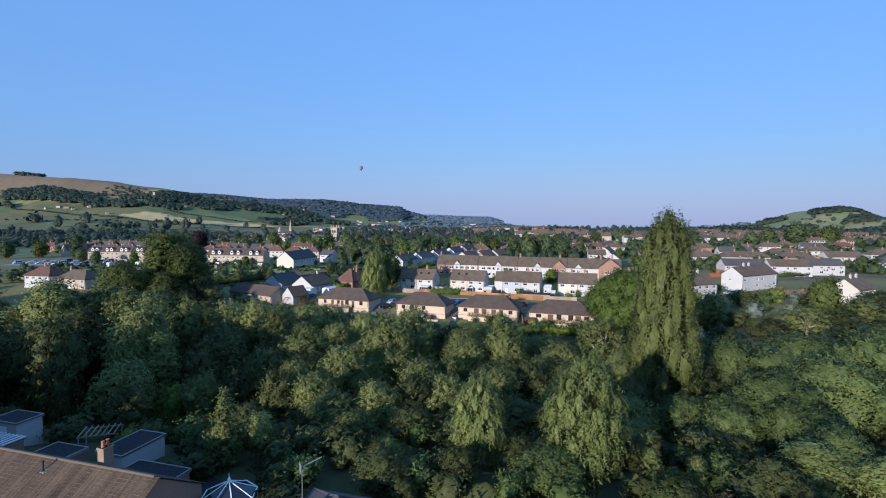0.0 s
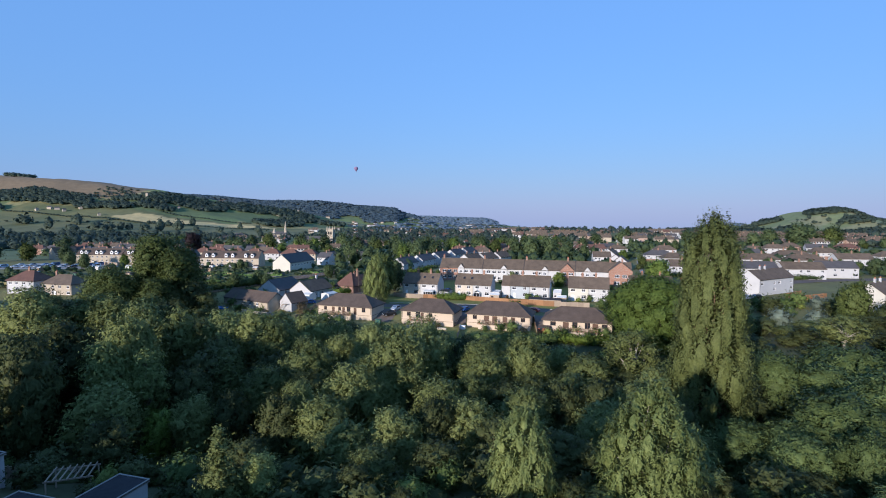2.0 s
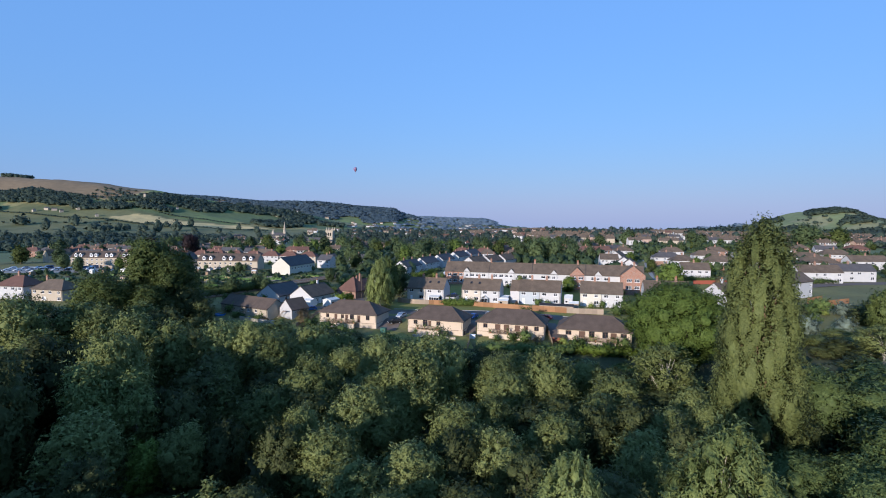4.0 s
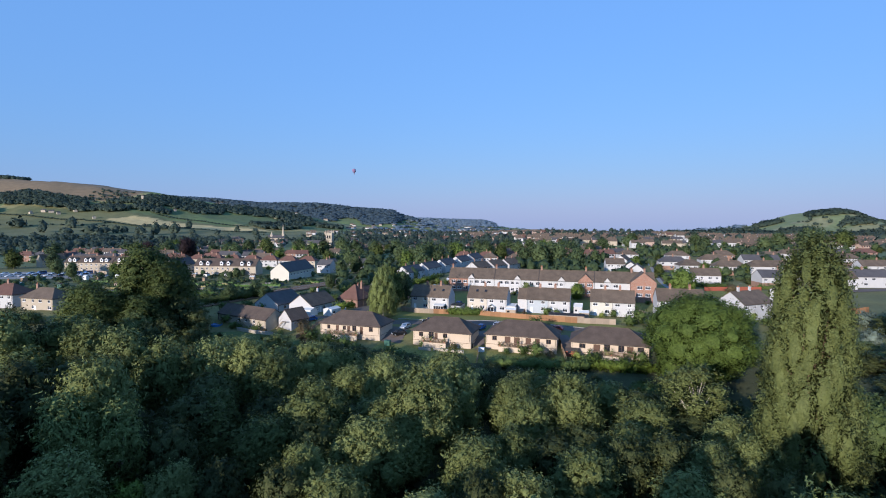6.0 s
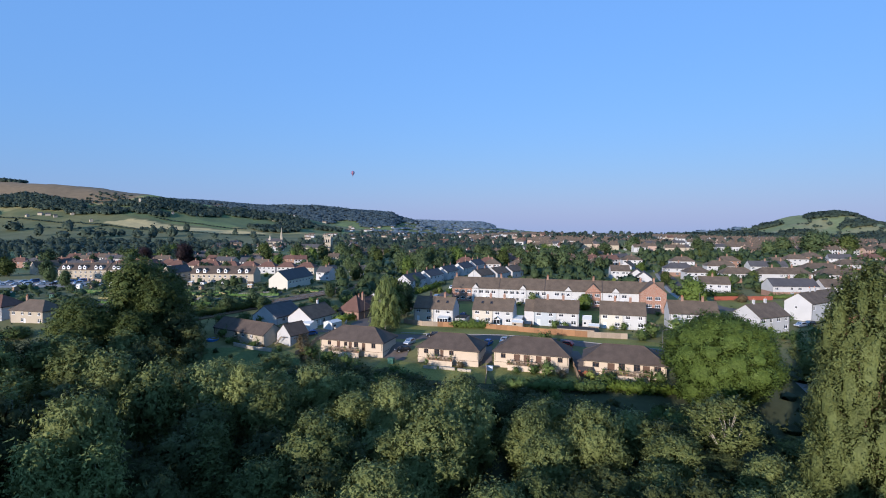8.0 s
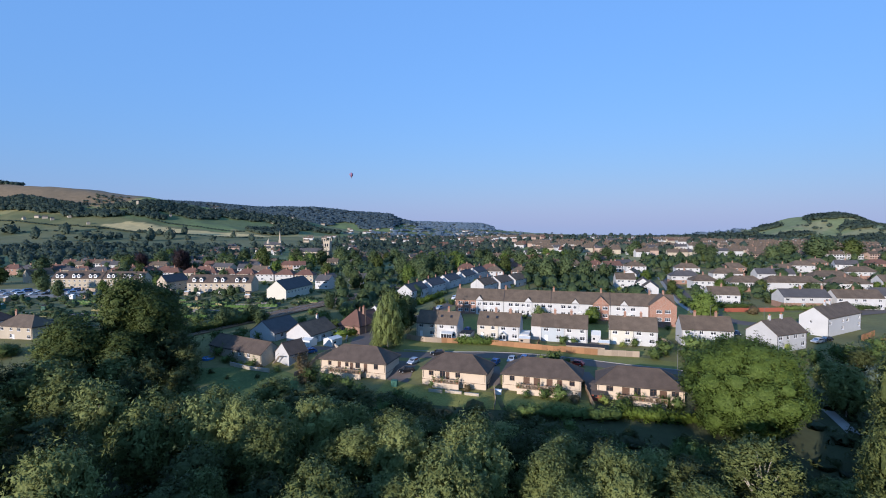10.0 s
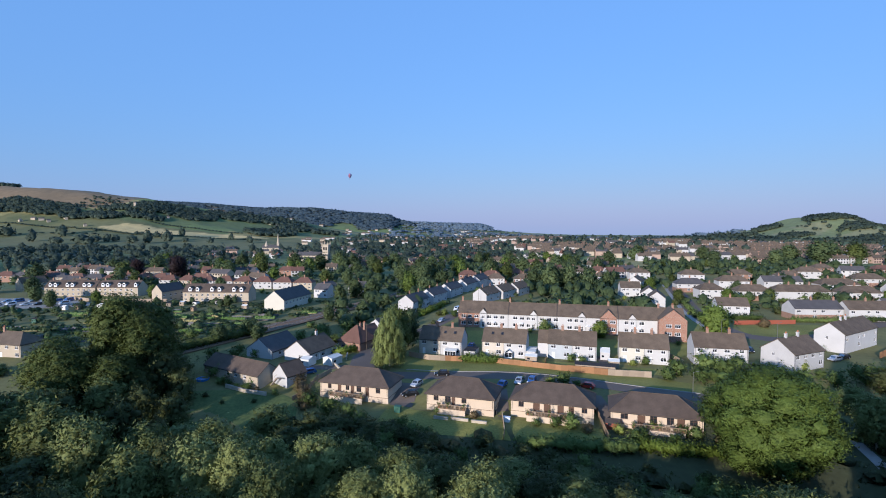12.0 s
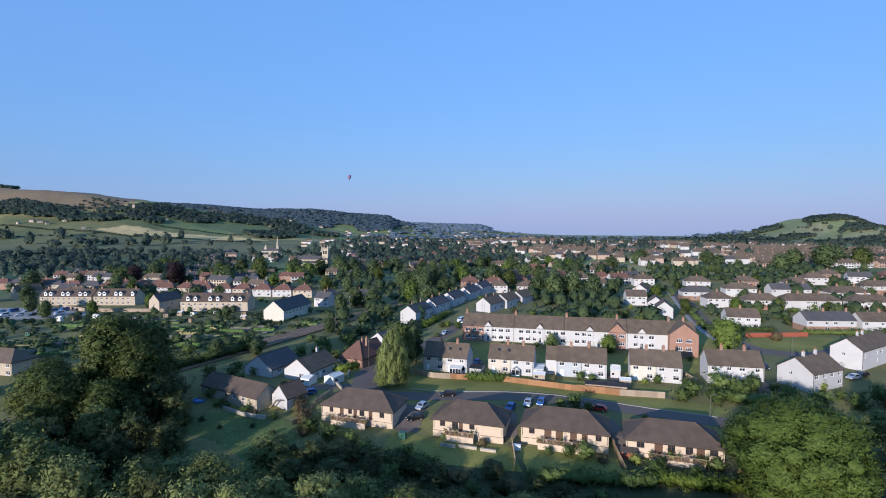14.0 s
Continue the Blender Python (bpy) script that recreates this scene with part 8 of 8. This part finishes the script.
for i in range(7):
    part("slat", Build().box(-1.9 + 0.6 * i, -1.25, 1.70, -1.72 + 0.6 * i, 1.25, 1.80), M_UPVC, cp)
part("front_beam", Build().box(-2.0, -1.33, 1.62, 2.0, -1.26, 1.82), M_UPVC, cp)
pg = thing("pergola", pose(-39.5, 63.0, NZ - 1.6, 0, 0, 20), "weathered open timber pergola", "pergola")
for i in range(7):
    part("rafter", Build().box(-2.0 + 0.6 * i, -1.6, 2.2, -1.92 + 0.6 * i, 1.6, 2.35), M_FENCE_O, pg)
for s in (-1, 1):
    part("beam", Build().box(-2.2, s * 1.3 - 0.05, 2.05, 2.0, s * 1.3 + 0.05, 2.2), M_FENCE_O, pg)
    for u in (-2.0, 1.8):
        part("post", Build().box(u - 0.06, s * 1.3 - 0.06, -0.4, u + 0.06, s * 1.3 + 0.06, 2.05), M_FENCE_O, pg)


def conservatory():
    c = thing("conservatory", pose(-16.8, 46.8, NZ + 0.1, 0, 0, 8), "white framed conservatory with a glazed roof", "conservatory")
    R, h, k = 2.3, 2.2, 8
    ring = [(R * math.cos(2 * math.pi * i / k + 0.39), R * math.sin(2 * math.pi * i / k + 0.39)) for i in range(k)]
    for i in range(k):
        (x0, y0), (x1, y1) = ring[i], ring[(i + 1) % k]
        part("post", Build().box(x0 - 0.05, y0 - 0.05, -0.5, x0 + 0.05, y0 + 0.05, h), M_UPVC, c)
        part("eaves_beam", Build().tube((x0, y0, h), (x1, y1, h), 0.07, 0.07, 6), M_UPVC, c)
        part("roof_bar", Build().tube((x0, y0, h), (0, 0, h + 1.2), 0.05, 0.05, 6), M_UPVC, c)
        part("roof_pane", Build().slab([(x0, y0, h + 0.01), (x1, y1, h + 0.01), (0, 0, h + 1.19)], 0.02), M_GLASS, c)
        part("wall_pane", Build().slab([(x0, y0, h - 0.08), (x1, y1, h - 0.08), (x1 * 0.99, y1 * 0.99, h - 0.08), (x0 * 0.99, y0 * 0.99, h - 0.08)], h), M_GLASS, c)
    part("finial", Build().lathe([(0.12, h + 1.15), (0.16, h + 1.3), (0.04, h + 1.5), (0.02, h + 1.9)], 8), M_UPVC, c)


conservatory()
nh = thing("near_bungalow", pose(-7.0, 44.0, NZ - 0.9, 0, 0, -14), "dark roofed house with brick chimney and aerial", "house")
part("wall", Build().box(-4, -4, -1.5, 4, 4, 2.5), M_GREYR, nh)
part("roof", roof_build(8, 8, 2.5, 2.2, "hip"), M_SLATE, nh)
ch = part("chimney", Build().box(-0.4, -0.3, 3.6, 0.4, 0.3, 5.3), M_CHIM, nh, m=pose(-1.4, -2.6, 0))
part("chimney_pot", Build().lathe([(0.15, 5.3), (0.12, 5.5), (0.12, 5.75), (0.15, 5.8)], 10), M_POT, ch)


def aerial(x, y, z0, z1, turn):
    a = thing("tv_aerial", pose(x, y, 0, 0, 0, turn), "television aerial on a thin mast", "aerial", "aerials")
    part("mast", Build().tube((0, 0, z0), (0, 0, z1), 0.035, 0.03, 8), M_METAL, a)
    part("boom", Build().tube((-0.15, 0, z1 - 0.05), (1.5, 0, z1 + 0.45), 0.022, 0.018, 6), M_METAL, a)
    for i in range(10):
        u = i / 9
        part("element", Build().tube((0.1 + 1.35 * u, -0.16, z1 + 0.03 + 0.4 * u), (0.1 + 1.35 * u, 0.16, z1 + 0.03 + 0.4 * u), 0.012, 0.012, 5), M_METAL, a)
    part("reflector", Build().box(-0.14, -0.3, z1 - 0.35, -0.10, 0.3, z1 + 0.25), M_METAL, a)
    part("reflector_arm", Build().tube((0.0, -0.3, z1 - 0.25), (0.35, 0.3, z1 - 0.35), 0.02, 0.02, 5), M_METAL, a)


aerial(-8.8, 41.4, 5.8, 10.5, 28)
aerial(15.0, 40.0, 3.0, 8.2, 10)
patch("patio", [(-30, 52), (-22, 48), (-20, 53), (-28, 57)], M_FLAT, "dark paved yard behind the near house", "paving", 0.05)
fence([(-54, 70), (-44, 68), (-36, 66)], 1.5, (M_FENCE_O,), "weathered fence between gardens and wood")
for x, y, k, h in ((-27.8, 62.5, "bush", 4.6), (-24, 58, "bramble", 3), (-16, 56, "bramble", 3.4), (-12, 53, "bush", 3.2), (-36, 63, "golden", 2.6), (-9, 57, "bramble", 3.6), (-1, 52, "bush", 3.6), (2, 50, "bramble", 3.5), (-45, 64, "bramble", 3.0), (-30, 66, "bramble", 3.5), (-40, 68, "bramble", 3.5), (-48, 70, "bramble", 4), (-56, 68, "bramble", 4), (-18, 62, "bramble", 3.5), (-62, 72, "bramble", 5),
                   (26, 46, "rust", 4.6), (22, 49, "bush", 4), (33, 47, "golden", 3.6), (13, 49, "bush", 4), (8, 50, "bush", 4), (17, 47, "golden", 2.4), (38, 52, "bush", 4)):
    tree(k, x, y, height=h, wide=1.2)
for i in range(44):
    x, y = rp.uniform(-60, -6), rp.uniform(50, 72)
    if any(math.hypot(x - a, y - c) < 4.2 for a, c in ((-31.6, 56.5), (-26.4, 51.4), (-38.6, 55.4), (-49.4, 62.6), (-47.6, 58.6), (-40, 62), (-17, 47))) or y < 46 - 0.27 * (x + 20) + 2:
        continue
    tree(rp.choice(("bramble", "bramble", "bush")), x, y, height=rp.uniform(1.6, 3.4), wide=rp.uniform(1.0, 1.7))
for i in range(46):
    x, y = rp.uniform(-13, 40), rp.uniform(45, 66)
    if min(math.hypot(x + 7, y - 44), math.hypot(x - 16.6, y - 56.8), math.hypot(x - 5.4, y - 58.2)) > 4.4:
        tree(rp.choice(("dark", "dark", "bush", "bramble")), x, y, height=rp.uniform(2.6, 4.8), wide=rp.uniform(1.0, 1.5))
tree("birch", 22.5, 54.0, top=6.4, v=1)
tree("birch", 26.5, 53.0, top=6.2)

# houses and trees added out of view around the camera's start, continuing the street to block the low sun
for i, (x, y, L) in enumerate(((-2, 27, 16), (20, 24, 16), (42, 22, 16), (64, 20, 16), (88, 20, 18), (-78, 44, 18), (-100, 52, 18))):
    house("near_house", x, y, -12, L, 9.0, 4.9 if i % 2 else 4.4, 3.0, "gable", M_GREYR, M_TAN, pair_windows(L), (), (), (4.0,), "unseen roughcast house added to block the low sun", "near street houses", gz=1.6 if i < 5 else 2.8, back=False)
for x, y, h in ((-68, 37, 18), (-60, 46, 15), (-90, 60, 12), (32, 14, 12), (54, 10, 13), (10, 12, 12)):
    tree("town", x, y, height=h)

# shrubs and small trees in the gardens between houses
rg = random.Random(31)
for x0, x1, y0, y1, n in ((96, 230, 252, 345, 46), (96, 190, 246, 300, 20), (-40, 0, 232, 280, 14), (-66, -36, 222, 262, 16), (20, 95, 252, 330, 34), (-150, -100, 205, 236, 10), (60, 120, 165, 182, 10), (-170, -60, 318, 365, 22), (-260, -150, 345, 380, 18), (0, 60, 330, 395, 18)):
    for _ in range(n):
        x, y = rg.uniform(x0, x1), rg.uniform(y0, y1)
        tree(rg.choice(("bush", "bush", "bush", "golden", "bramble")), x, y, height=rg.uniform(1.6, 4.2), wide=rg.uniform(0.9, 1.6))

# ---- hot-air balloon far over the valley ----
bal = thing("hot_air_balloon", pose(-443.3, 2480, 272, 0, 0, 20), "small dark hot-air balloon with red and blue gores", "balloon")
BAL = [mat("balloon_" + n, c, 0.5, 0.1, 0.3, 0.1, 0.0) for n, c in (("red", (0.36, 0.14, 0.17)), ("blue", (0.14, 0.17, 0.34)))]
prof = [(1.2, -13), (3.5, -10), (7.0, -4.5), (9.2, 1.0), (9.0, 5.0), (6.8, 8.6), (3.2, 10.6), (0.2, 11.2)]
for g in range(12):
    b = Build()
    for (r0, z0), (r1, z1) in zip(prof, prof[1:]):
        a0, a1 = 2 * math.pi * g / 12, 2 * math.pi * (g + 1) / 12
        b.quad((r0 * math.cos(a0), r0 * math.sin(a0), z0), (r0 * math.cos(a1), r0 * math.sin(a1), z0), (r1 * math.cos(a1), r1 * math.sin(a1), z1), (r1 * math.cos(a0), r1 * math.sin(a0), z1))
    part("gore", b, BAL[g % 2], bal)
part("basket", Build().box(-1.1, -0.8, -19, 1.1, 0.8, -17.4), M_TIMBER, bal)
for sx in (-1, 1):
    for sy in (-1, 1):
        part("rope", Build().tube((sx, sy * 0.7, -17.4), (sx * 1.0, sy * 1.0, -12.8), 0.06, 0.06, 5), M_TIMBER, bal)
